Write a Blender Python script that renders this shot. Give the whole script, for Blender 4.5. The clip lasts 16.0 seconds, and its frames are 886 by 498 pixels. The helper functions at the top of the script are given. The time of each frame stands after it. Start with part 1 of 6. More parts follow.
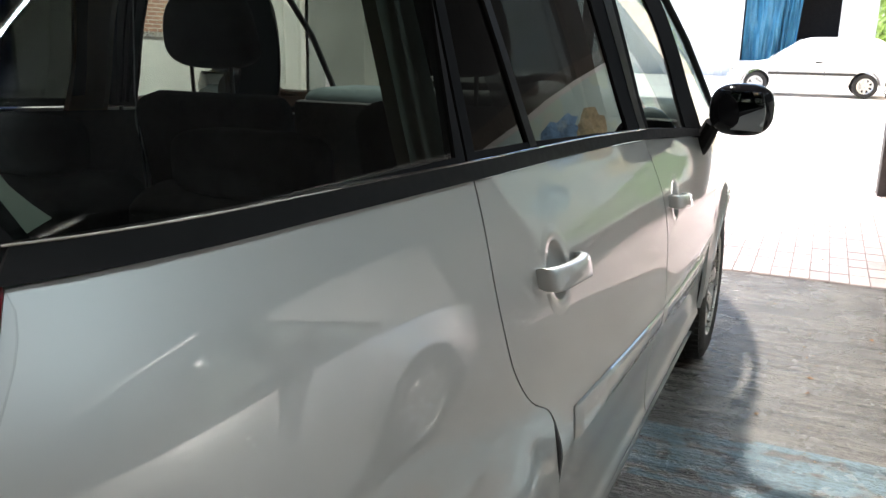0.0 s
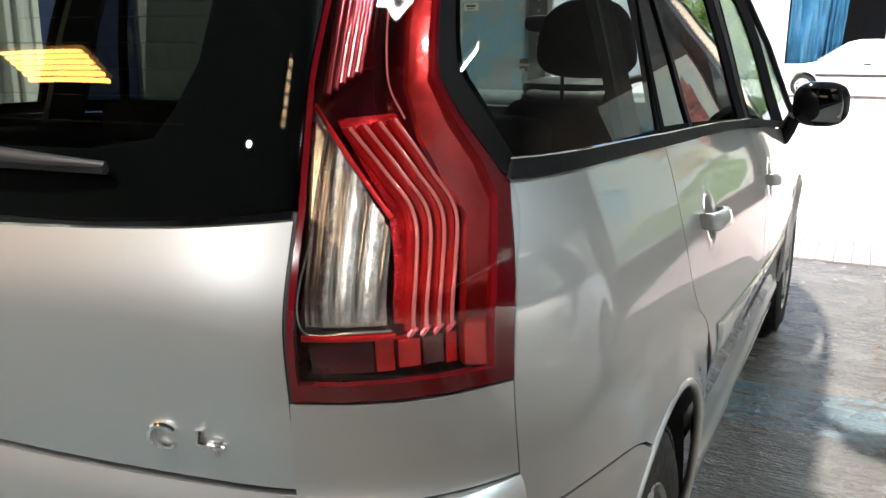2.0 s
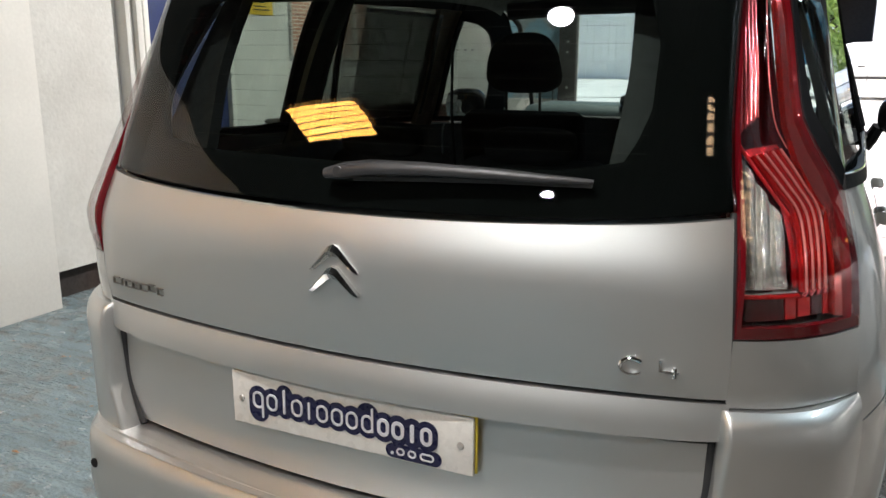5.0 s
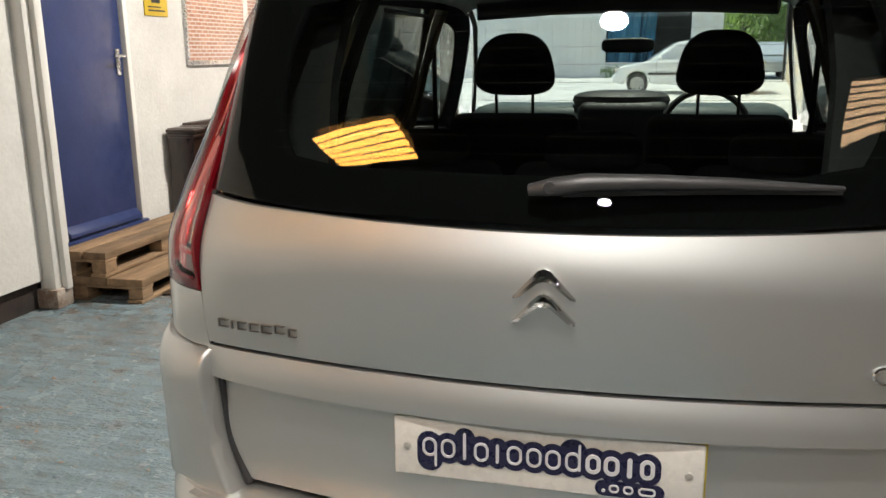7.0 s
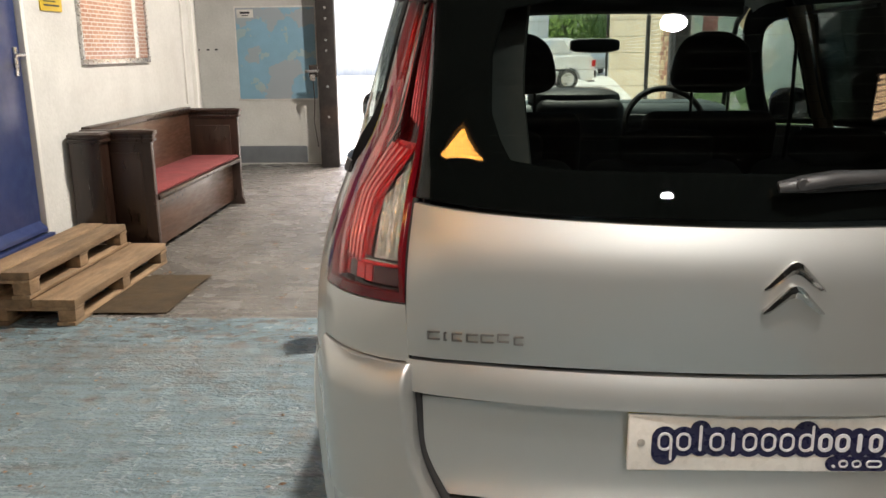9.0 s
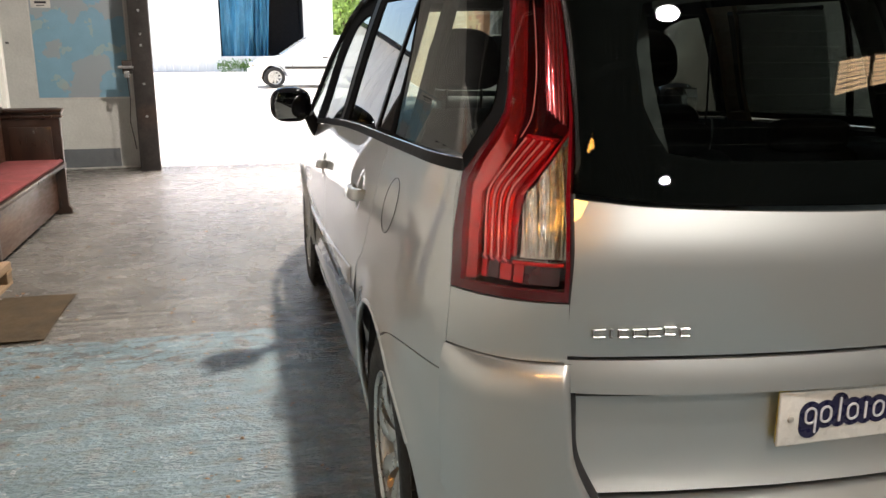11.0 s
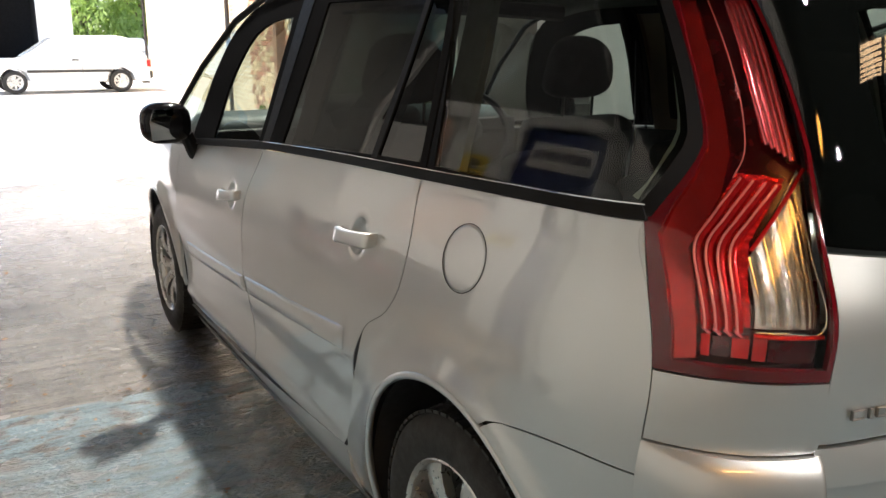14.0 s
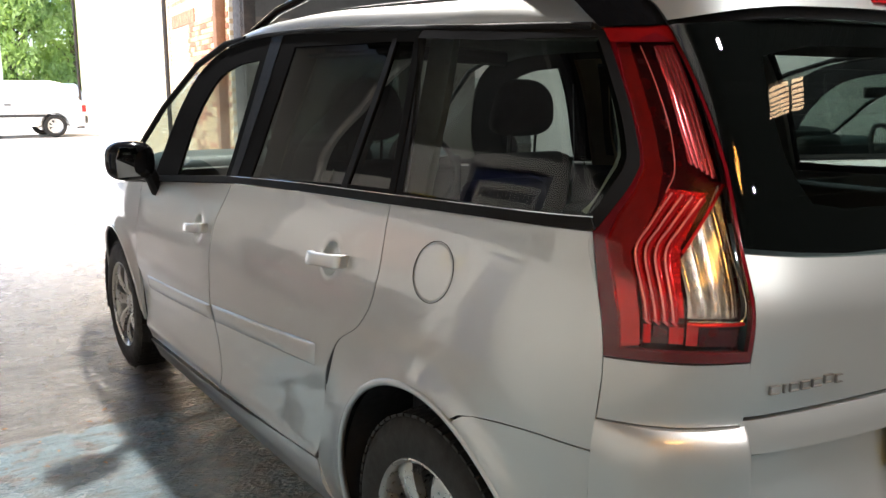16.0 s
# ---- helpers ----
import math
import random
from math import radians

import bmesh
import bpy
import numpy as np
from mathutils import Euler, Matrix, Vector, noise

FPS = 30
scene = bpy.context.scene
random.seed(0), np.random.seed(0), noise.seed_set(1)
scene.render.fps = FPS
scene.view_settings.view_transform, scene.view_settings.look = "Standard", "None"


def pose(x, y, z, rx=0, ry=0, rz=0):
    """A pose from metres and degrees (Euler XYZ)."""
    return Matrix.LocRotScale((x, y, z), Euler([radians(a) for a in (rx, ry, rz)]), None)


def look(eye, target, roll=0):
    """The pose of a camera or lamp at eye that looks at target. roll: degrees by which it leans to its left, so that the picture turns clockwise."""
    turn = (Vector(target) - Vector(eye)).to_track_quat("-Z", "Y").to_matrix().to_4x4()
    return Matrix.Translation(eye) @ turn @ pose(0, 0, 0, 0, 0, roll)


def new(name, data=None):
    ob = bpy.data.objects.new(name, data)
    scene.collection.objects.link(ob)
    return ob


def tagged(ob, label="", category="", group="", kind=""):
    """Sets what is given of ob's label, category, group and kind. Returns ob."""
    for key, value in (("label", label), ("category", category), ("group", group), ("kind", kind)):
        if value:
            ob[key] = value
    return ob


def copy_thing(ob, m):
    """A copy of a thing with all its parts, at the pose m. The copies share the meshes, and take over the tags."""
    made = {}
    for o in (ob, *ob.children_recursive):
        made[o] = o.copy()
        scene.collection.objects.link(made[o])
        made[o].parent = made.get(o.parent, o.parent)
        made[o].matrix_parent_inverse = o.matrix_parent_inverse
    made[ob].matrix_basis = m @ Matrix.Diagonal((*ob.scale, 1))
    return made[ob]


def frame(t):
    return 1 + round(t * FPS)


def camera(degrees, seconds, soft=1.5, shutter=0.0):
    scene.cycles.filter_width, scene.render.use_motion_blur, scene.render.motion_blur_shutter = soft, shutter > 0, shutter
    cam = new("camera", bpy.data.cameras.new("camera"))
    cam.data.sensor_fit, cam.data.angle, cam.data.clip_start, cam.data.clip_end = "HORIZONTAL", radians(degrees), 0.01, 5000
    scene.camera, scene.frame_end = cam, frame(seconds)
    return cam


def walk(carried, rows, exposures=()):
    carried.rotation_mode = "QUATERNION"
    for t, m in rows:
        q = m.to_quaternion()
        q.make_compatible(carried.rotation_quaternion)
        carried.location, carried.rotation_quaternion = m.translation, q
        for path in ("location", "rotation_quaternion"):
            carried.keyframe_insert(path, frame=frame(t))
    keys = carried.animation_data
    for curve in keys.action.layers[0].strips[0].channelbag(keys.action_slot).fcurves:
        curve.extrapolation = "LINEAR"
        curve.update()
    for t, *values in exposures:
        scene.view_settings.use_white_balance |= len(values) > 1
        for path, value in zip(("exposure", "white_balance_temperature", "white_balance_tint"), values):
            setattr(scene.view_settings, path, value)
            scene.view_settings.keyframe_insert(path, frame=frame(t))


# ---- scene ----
cam = camera(56.6, 16.0)
PATH = [
    (0, (1.218, 0.035, 1.263), (0.415, 1.802, 0.783), 1.1),
    (0.5, (1.179, -0.069, 1.256), (0.352, 1.689, 0.78), 0.8),
    (1, (1.119, -0.213, 1.256), (0.262, 1.533, 0.787), 0.5),
    (1.5, (1.108, -0.341, 1.245), (0.233, 1.397, 0.785), 0.1),
    (2, (1.144, -0.515, 1.26), (0.258, 1.216, 0.796), 0.3),
    (2.5, (1.144, -0.637, 1.293), (0.242, 1.087, 0.829), 0.2),
    (3, (1.052, -0.72, 1.307), (0.142, 1.003, 0.858), -0.4),
    (3.5, (0.973, -0.835, 1.33), (0.07, 0.891, 0.875), 0.0),
    (4, (0.971, -0.952, 1.336), (0.069, 0.774, 0.88), 0.1),
    (4.5, (0.936, -1.068, 1.333), (0.048, 0.665, 0.876), 0.2),
    (5, (0.777, -1.148, 1.336), (-0.074, 0.602, 0.875), 0.0),
    (5.2, (0.71, -1.176, 1.325), (-0.111, 0.592, 0.877), 0.3),
    (7.3, (0.088, -1.243, 1.345), (-0.338, 0.655, 0.879), -0.8),
    (7.5, (0.041, -1.254, 1.344), (-0.342, 0.652, 0.876), -0.8),
    (8, (-0.136, -1.247, 1.344), (-0.417, 0.676, 0.873), -0.7),
    (8.5, (-0.307, -1.249, 1.356), (-0.501, 0.684, 0.884), -0.7),
    (9, (-0.53, -1.316, 1.362), (-0.608, 0.626, 0.89), -0.6),
    (9.2, (-0.592, -1.319, 1.356), (-0.622, 0.624, 0.882), -0.8),
    (11.3, (-1.27, -1.139, 1.356), (-0.736, 0.726, 0.871), -0.2),
    (11.5, (-1.317, -1.098, 1.354), (-0.725, 0.749, 0.865), -0.4),
    (12, (-1.44, -0.946, 1.346), (-0.726, 0.857, 0.858), -0.2),
    (12.5, (-1.57, -0.83, 1.358), (-0.763, 0.934, 0.87), -0.2),
    (13, (-1.676, -0.752, 1.37), (-0.791, 0.975, 0.884), -0.0),
    (13.5, (-1.682, -0.613, 1.367), (-0.735, 1.08, 0.878), 0.1),
    (14, (-1.68, -0.56, 1.379), (-0.698, 1.116, 0.9), 0.1),
    (14.5, (-1.741, -0.576, 1.376), (-0.734, 1.093, 0.928), 0.2),
    (15, (-1.816, -0.598, 1.37), (-0.772, 1.057, 0.956), 0.2),
    (15.5, (-1.853, -0.632, 1.367), (-0.766, 1.001, 0.977), 0.2),
    (16, (-1.842, -0.695, 1.362), (-0.722, 0.919, 0.989), 0.2),
]
walk(cam, [(t, look(eye, target, roll)) for t, eye, target, roll in PATH],
     exposures=[(0, 1.46, 6300, 10), (0.5, 1.57, 6320, 10), (1, 1.69, 6350, 10), (1.5, 1.68, 6280, 10), (2.5, 1.58, 6270, 10), (3.5, 1.5, 6220, 10), (5, 1.29, 6160, 10), (8, 1.28, 6640, 10), (10, 1.25, 6550, 10), (12, 1.22, 6580, 10), (14, 1.3, 6460, 10), (16, 1.45, 6220, 10)])

# ---- world, sun, large lights ----
world = bpy.data.worlds.new("sky")
scene.world = world
world.use_nodes = True
wn = world.node_tree.nodes
sky = wn.new("ShaderNodeTexSky")
sky.sky_type, sky.sun_disc = "NISHITA", False
SUN_DIR = Vector((-0.52, 0.03, 0.85)).normalized()
sky.sun_elevation = math.asin(SUN_DIR.z)
sky.sun_rotation = math.atan2(SUN_DIR.x, SUN_DIR.y)
world.node_tree.links.new(sky.outputs[0], wn["Background"].inputs[0])
wn["Background"].inputs[1].default_value = 0.15
sun = new("sun", bpy.data.lights.new("sun", "SUN"))
sun.data.energy, sun.data.angle, sun.data.color = 5.0, radians(0.6), (1, 0.95, 0.88)
sun.matrix_world = look(SUN_DIR * 40, (0, 0, 0))


def area_lamp(name, x, y, z, w, h, watts, colour, target):
    lamp = new(name, bpy.data.lights.new(name, "AREA"))
    lamp.data.shape, lamp.data.size = ("DISK", w) if w == h else ("RECTANGLE", w)
    if w != h:
        lamp.data.size_y = h
    lamp.data.energy, lamp.data.color = watts, colour
    lamp.matrix_world = look((x, y, z), target)
    return lamp


area_lamp("workshop_lamp_light", 0.0, 3.95, 4.36, 0.16, 0.16, 190, (1, 0.92, 0.83), (0, 3.95, 0))
area_lamp("pendant_lamp_light", 0.07, -0.92, 2.99, 0.15, 0.15, 21, (1, 0.95, 0.88), (0.07, -0.92, 0))
area_lamp("pendant_lamp_light", 0.08, -2.30, 2.74, 0.10, 0.10, 18, (1, 0.95, 0.88), (0.08, -2.3, 0))
# added fill: brightens the east wall, which the car's right flank mirrors
for x, y, watts in ((4.3, 1.6, 33), (4.3, 4.8, 15)):
    area_lamp("added_strip_lamp", x, y, 4.34, 0.08, 1.2, watts, (0.80, 0.96, 1.0), (x, y, 0))
area_lamp("opening_daylight", -0.2, 8.70, 2.6, 3.8, 1.8, 95, (1, 0.90, 0.88), (-0.2, 7.7, 0.0)).data.spread = math.radians(80)
scene.view_settings.exposure = 1.0

# ---- tools ----
def spline(pts):
    xs = np.array([p[0] for p in pts], float)
    ys = np.array([p[1] for p in pts], float)
    h = np.diff(xs)
    d = np.diff(ys) / h
    m = np.zeros(len(xs))
    m[1:-1] = (d[:-1] * h[1:] + d[1:] * h[:-1]) / (h[1:] + h[:-1])
    m[0], m[-1] = d[0], d[-1]

    def f(x):
        x = min(max(x, xs[0]), xs[-1])
        i = max(min(int(np.searchsorted(xs, x, side="right")) - 1, len(h) - 1), 0)
        t = (x - xs[i]) / h[i]
        return float((2 * t**3 - 3 * t * t + 1) * ys[i] + (t**3 - 2 * t * t + t) * h[i] * m[i]
                     + (3 * t * t - 2 * t**3) * ys[i + 1] + (t**3 - t * t) * h[i] * m[i + 1])
    return f


def merge(*geos):
    verts, faces = [], []
    for v, f in geos:
        n = len(verts)
        verts += list(v)
        faces += [tuple(i + n for i in q) for q in f]
    return verts, faces


def moved(geo, m):
    return [tuple(m @ Vector(v)) for v in geo[0]], geo[1]


def flipped(geo):
    """Mirrored across x = 0."""
    return [(-v[0], v[1], v[2]) for v in geo[0]], [tuple(reversed(q)) for q in geo[1]]


def grid(rows, close_u=False, close_v=False):
    """A sheet through rows of points."""
    nv, nu = len(rows), len(rows[0])
    verts = [tuple(p) for r in rows for p in r]
    faces = []
    for j in range(nv if close_v else nv - 1):
        for i in range(nu if close_u else nu - 1):
            a, b = j * nu + i, j * nu + (i + 1) % nu
            c, d = ((j + 1) % nv) * nu + (i + 1) % nu, ((j + 1) % nv) * nu + i
            faces.append((a, b, c, d))
    return verts, faces


def block(x0, y0, z0, x1, y1, z1, bevel=0.0, seg=2):
    """A box between two corners, with rounded edges."""
    bm = bmesh.new()
    bmesh.ops.create_cube(bm, size=1)
    for v in bm.verts:
        v.co = Vector(((x0 + x1) / 2 + v.co.x * (x1 - x0), (y0 + y1) / 2 + v.co.y * (y1 - y0), (z0 + z1) / 2 + v.co.z * (z1 - z0)))
    if bevel:
        bmesh.ops.bevel(bm, geom=bm.edges[:], offset=bevel, segments=seg, affect="EDGES", profile=0.5)
    return freed(bm)


def freed(bm):
    bm.verts.index_update()
    geo = [tuple(v.co) for v in bm.verts], [tuple(v.index for v in f.verts) for f in bm.faces]
    bm.free()
    return geo


def prism(poly, lo, hi, axis="y", bevel=0.0, seg=2):
    """A flat outline (two coordinates in the order of the other axes) pushed from lo to hi along an axis."""
    def place(a, b, c):
        return {"x": (c, a, b), "y": (a, c, b), "z": (a, b, c)}[axis]
    bm = bmesh.new()
    low = [bm.verts.new(place(a, b, lo)) for a, b in poly]
    high = [bm.verts.new(place(a, b, hi)) for a, b in poly]
    n = len(poly)
    bm.faces.new(low)
    bm.faces.new(high)
    for i in range(n):
        bm.faces.new((low[i], low[(i + 1) % n], high[(i + 1) % n], high[i]))
    bmesh.ops.recalc_face_normals(bm, faces=bm.faces[:])
    if bevel:
        bmesh.ops.bevel(bm, geom=bm.edges[:], offset=bevel, segments=seg, affect="EDGES", profile=0.5)
    return freed(bm)


def tube(path, r, n=8, flat=1.0):
    """A round bar along a path; r a number or one a point."""
    path = [Vector(p) for p in path]
    rows = []
    side = None
    for i, p in enumerate(path):
        d = (path[min(i + 1, len(path) - 1)] - path[max(i - 1, 0)]).normalized()
        if side is None:
            side = d.orthogonal().normalized()
        side = (side - d * side.dot(d)).normalized()
        up = d.cross(side)
        rr = r[i] if isinstance(r, (list, tuple)) else r
        rows.append([p + side * rr * math.cos(a) + up * rr * flat * math.sin(a) for a in (2 * math.pi * k / n for k in range(n))])
    v, f = grid(rows, close_u=True)
    m = len(v)
    f += [tuple(range(n - 1, -1, -1)), tuple(range(m - n, m))]
    return v, f


def lathe(profile, n=48, axis="x"):
    """A profile of (radius, height) turned round an axis."""
    rows = []
    for r, h in profile:
        ring = []
        for k in range(n):
            a = 2 * math.pi * k / n
            c, s = r * math.cos(a), r * math.sin(a)
            ring.append({"x": (h, c, s), "y": (c, h, s), "z": (c, s, h)}[axis])
        rows.append(ring)
    return grid(rows, close_u=True)


def disc(r, h, n=32, axis="x"):
    v = [{"x": (h, r * math.cos(a), r * math.sin(a)), "z": (r * math.cos(a), r * math.sin(a), h)}[axis] for a in (2 * math.pi * k / n for k in range(n))]
    return v, [tuple(range(n))]


def oval(cx, cy, cz, rx, ry, rz, n=20, m=12, power=1.0):
    """A rounded lump: power under 1 squares it off."""
    def pw(c):
        return math.copysign(abs(c) ** power, c)
    rows = []
    for j in range(m + 1):
        b = -math.pi / 2 + math.pi * j / m
        rows.append([(cx + rx * pw(math.cos(b)) * pw(math.cos(a)), cy + ry * pw(math.cos(b)) * pw(math.sin(a)), cz + rz * pw(math.sin(b)))
                     for a in (2 * math.pi * k / n for k in range(n))])
    return grid(rows, close_u=True)


def mesh_of(name, geo, material, smooth=35):
    me = bpy.data.meshes.new(name)
    me.from_pydata([tuple(v) for v in geo[0]], [], geo[1])
    me.update()
    me.materials.append(material)
    if smooth:
        me.polygons.foreach_set("use_smooth", [True] * len(me.polygons))
        if smooth < 180:
            me.set_sharp_from_angle(angle=radians(smooth))
    return me


def part(name, geo, material, parent=None, label="", smooth=35):
    ob = new(name, mesh_of(name, geo, material, smooth))
    if parent:
        ob.parent = parent
    return tagged(ob, label)


def thing(name, label, category, group="", kind="", at=(0, 0, 0)):
    ob = new(name)
    ob.location = at
    ob.empty_display_size = 0.1
    return tagged(ob, label, category, group, kind)


def solo(name, geo, material, label, category, group="", kind="", smooth=35):
    return tagged(part(name, geo, material, None, "", smooth), label, category, group, kind)


# ---- materials ----
def surface(name, colour, rough=0.5, metal=0.0, vary=0.15, scale=6.0, fine=60.0, bump=0.0, bump_scale=80.0, coat=0.0,
            rough_vary=0.1, other=None, stain=0.0, stain_scale=2.0, random_tone=0.0, coat_rough=0.03, specular=0.5, stretch=(1, 1, 1), coat_ior=1.5):
    """A painted, metal or mineral surface: tone that drifts at two scales, grain and relief."""
    ma = bpy.data.materials.new(name)
    ma.use_nodes = True
    nt = ma.node_tree
    bsdf = nt.nodes["Principled BSDF"]
    tc = nt.nodes.new("ShaderNodeTexCoord")
    mp = nt.nodes.new("ShaderNodeMapping")
    mp.inputs["Scale"].default_value = stretch
    nt.links.new(tc.outputs["Object"], mp.inputs[0])

    def noise_at(s, detail=4.0):
        n = nt.nodes.new("ShaderNodeTexNoise")
        n.inputs["Scale"].default_value, n.inputs["Detail"].default_value = s, detail
        nt.links.new(mp.outputs[0], n.inputs["Vector"])
        return n.outputs["Fac"]

    def mix(kind, fac, a, b):
        n = nt.nodes.new("ShaderNodeMix")
        n.data_type, n.blend_type = "RGBA", kind
        for sock, val in ((n.inputs[0], fac), (n.inputs[6], a), (n.inputs[7], b)):
            if isinstance(val, bpy.types.NodeSocket):
                nt.links.new(val, sock)
            else:
                sock.default_value = val
        return n.outputs[2]

    def ramp(fac, lo, hi, a=0.0, b=1.0):
        n = nt.nodes.new("ShaderNodeMapRange")
        nt.links.new(fac, n.inputs[0])
        for i, v in enumerate((lo, hi, a, b)):
            n.inputs[i + 1].default_value = v
        return n.outputs[0]

    c = (*colour, 1)
    dark = tuple(max(0, k * (1 - vary)) for k in colour) + (1,)
    light = tuple(min(1, k * (1 + vary)) for k in colour) + (1,)
    col = mix("MIX", ramp(noise_at(scale), 0.3, 0.7), dark, light)
    if fine:
        g = ramp(noise_at(fine, 6.0), 0.25, 0.75, 1 - vary * 0.8, 1 + vary * 0.8)
        col = mix("MULTIPLY", 1.0, col, g)
    if stain:
        col = mix("MIX", ramp(noise_at(stain_scale, 8.0), 0.55, 0.72, 0, stain), col, (*(other or tuple(k * 0.5 for k in colour)), 1))
    if random_tone:
        oi = nt.nodes.new("ShaderNodeObjectInfo")
        col = mix("MULTIPLY", 1.0, col, ramp(oi.outputs["Random"], 0, 1, 1 - random_tone, 1 + random_tone))
    nt.links.new(col, bsdf.inputs["Base Color"])
    if rough_vary:
        nt.links.new(ramp(noise_at(scale * 3), 0.3, 0.7, max(rough - rough_vary, 0.02), min(rough + rough_vary, 1)), bsdf.inputs["Roughness"])
    else:
        bsdf.inputs["Roughness"].default_value = rough
    bsdf.inputs["Metallic"].default_value = metal
    bsdf.inputs["Specular IOR Level"].default_value = specular
    bsdf.inputs["Coat Weight"].default_value = coat
    bsdf.inputs["Coat Roughness"].default_value = coat_rough
    bsdf.inputs["Coat IOR"].default_value = coat_ior
    if bump:
        b = nt.nodes.new("ShaderNodeBump")
        b.inputs["Strength"].default_value, b.inputs["Distance"].default_value = min(bump, 1), 0.004 * max(bump, 1)
        nt.links.new(noise_at(bump_scale, 5.0), b.inputs["Height"])
        nt.links.new(b.outputs[0], bsdf.inputs["Normal"])
    return ma


def brick_plane(nt, tc):
    """Texture coordinates that run along y and up z."""
    sep, com = nt.nodes.new("ShaderNodeSeparateXYZ"), nt.nodes.new("ShaderNodeCombineXYZ")
    nt.links.new(tc.outputs["Object"], sep.inputs[0])
    nt.links.new(sep.outputs["Y"], com.inputs["X"])
    nt.links.new(sep.outputs["Z"], com.inputs["Y"])
    return com.outputs[0]


def pane(name, tint, ior=1.5, rough=0.0, power=5.0):
    """Glass: clear or tinted straight through, with mirror gloss by its angle."""
    ma = bpy.data.materials.new(name)
    ma.use_nodes = True
    nt = ma.node_tree
    nt.nodes.remove(nt.nodes["Principled BSDF"])
    tr = nt.nodes.new("ShaderNodeBsdfTransparent")
    tr.inputs[0].default_value = (*tint, 1)
    gl = nt.nodes.new("ShaderNodeBsdfGlossy")
    gl.inputs["Roughness"].default_value = rough
    lw = nt.nodes.new("ShaderNodeLayerWeight")
    lw.inputs[0].default_value = 0.5
    pw = nt.nodes.new("ShaderNodeMath")
    pw.operation = "POWER"
    nt.links.new(lw.outputs["Facing"], pw.inputs[0])
    pw.inputs[1].default_value = power
    straight = ((ior - 1) / (ior + 1)) ** 2 * 1.1
    ad = nt.nodes.new("ShaderNodeMath")
    ad.operation = "MULTIPLY_ADD"
    nt.links.new(pw.outputs[0], ad.inputs[0])
    ad.inputs[1].default_value, ad.inputs[2].default_value = 1 - straight, straight
    mx = nt.nodes.new("ShaderNodeMixShader")
    nt.links.new(ad.outputs[0], mx.inputs[0])
    nt.links.new(tr.outputs[0], mx.inputs[1])
    nt.links.new(gl.outputs[0], mx.inputs[2])
    nt.links.new(mx.outputs[0], nt.nodes["Material Output"].inputs[0])
    return ma


def glowing(name, colour, strength):
    ma = bpy.data.materials.new(name)
    ma.use_nodes = True
    b = ma.node_tree.nodes["Principled BSDF"]
    b.inputs["Base Color"].default_value = (*colour, 1)
    b.inputs["Emission Color"].default_value = (*colour, 1)
    b.inputs["Emission Strength"].default_value = strength
    return ma


PAINT = surface("silver_paint", (0.60, 0.612, 0.606), 0.48, 0.90, 0.012, 2, 0, 0, coat=1.0, coat_ior=1.85, rough_vary=0, coat_rough=0.012)
BUMPER_PAINT = surface("silver_bumper_paint", (0.61, 0.616, 0.606), 0.46, 0.93, 0.012, 2, 0, 0, coat=1.0, coat_ior=1.85, rough_vary=0, coat_rough=0.012)
BLACK_TRIM = surface("black_trim", (0.016, 0.016, 0.017), 0.50, 0, 0.06, 20, 0, specular=0.06, rough_vary=0.04)
FRAME_BLACK = surface("window_frame_black", (0.017, 0.0175, 0.019), 0.80, 0, 0.03, 20, 0, specular=0.0, rough_vary=0)
GLOSS_BLACK = surface("gloss_black", (0.006, 0.006, 0.007), 0.08, 0, 0.05, 10, 0, rough_vary=0.02, specular=0.22)
RUBBER = surface("tyre_rubber", (0.018, 0.017, 0.016), 0.75, 0, 0.25, 12, 90, 0.3, 160, stain=0.4, other=(0.06, 0.045, 0.03))
ALLOY = surface("alloy", (0.55, 0.55, 0.53), 0.32, 0.75, 0.06, 20, 300, coat=0.6)
DARK_METAL = surface("dark_metal", (0.06, 0.058, 0.055), 0.5, 0.6, 0.2, 10, 80)
CHROME = surface("chrome", (0.85, 0.86, 0.87), 0.07, 1.0, 0.03, 10, 0, rough_vary=0.0)
LETTER_CHROME = surface("letter_chrome", (0.30, 0.29, 0.28), 0.30, 1.0, 0.03, 10, 0, rough_vary=0.0)
BADGE_CHROME = surface("badge_chrome", (0.60, 0.60, 0.59), 0.06, 1.0, 0.02, 10, 0, rough_vary=0.0)
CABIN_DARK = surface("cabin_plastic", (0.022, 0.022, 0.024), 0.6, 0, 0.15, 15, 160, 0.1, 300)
CLOTH = surface("seat_cloth", (0.020, 0.020, 0.022), 0.9, 0, 0.25, 25, 300, 0.5, 500, specular=0.2)
CABIN_GREY = surface("pillar_trim", (0.10, 0.105, 0.09), 0.6, 0, 0.08, 10, 150)
INNER_TRIM = surface("window_trim", (0.42, 0.43, 0.36), 0.6, 0, 0.08, 10, 150)
TAN_TRIM = surface("tan_pillar_trim", (0.26, 0.175, 0.105), 0.6, 0, 0.1, 10, 150)
REAR_GLASS = pane("rear_glass", (0.53, 0.59, 0.56), 1.6, power=3.6)
SIDE_GLASS = pane("side_glass", (0.095, 0.108, 0.10))
QUARTER_GLASS = pane("quarter_glass", (0.55, 0.61, 0.58))
WINDSCREEN = pane("windscreen_glass", (0.56, 0.61, 0.58))
FRONT_GLASS = pane("front_glass", (0.72, 0.78, 0.75))
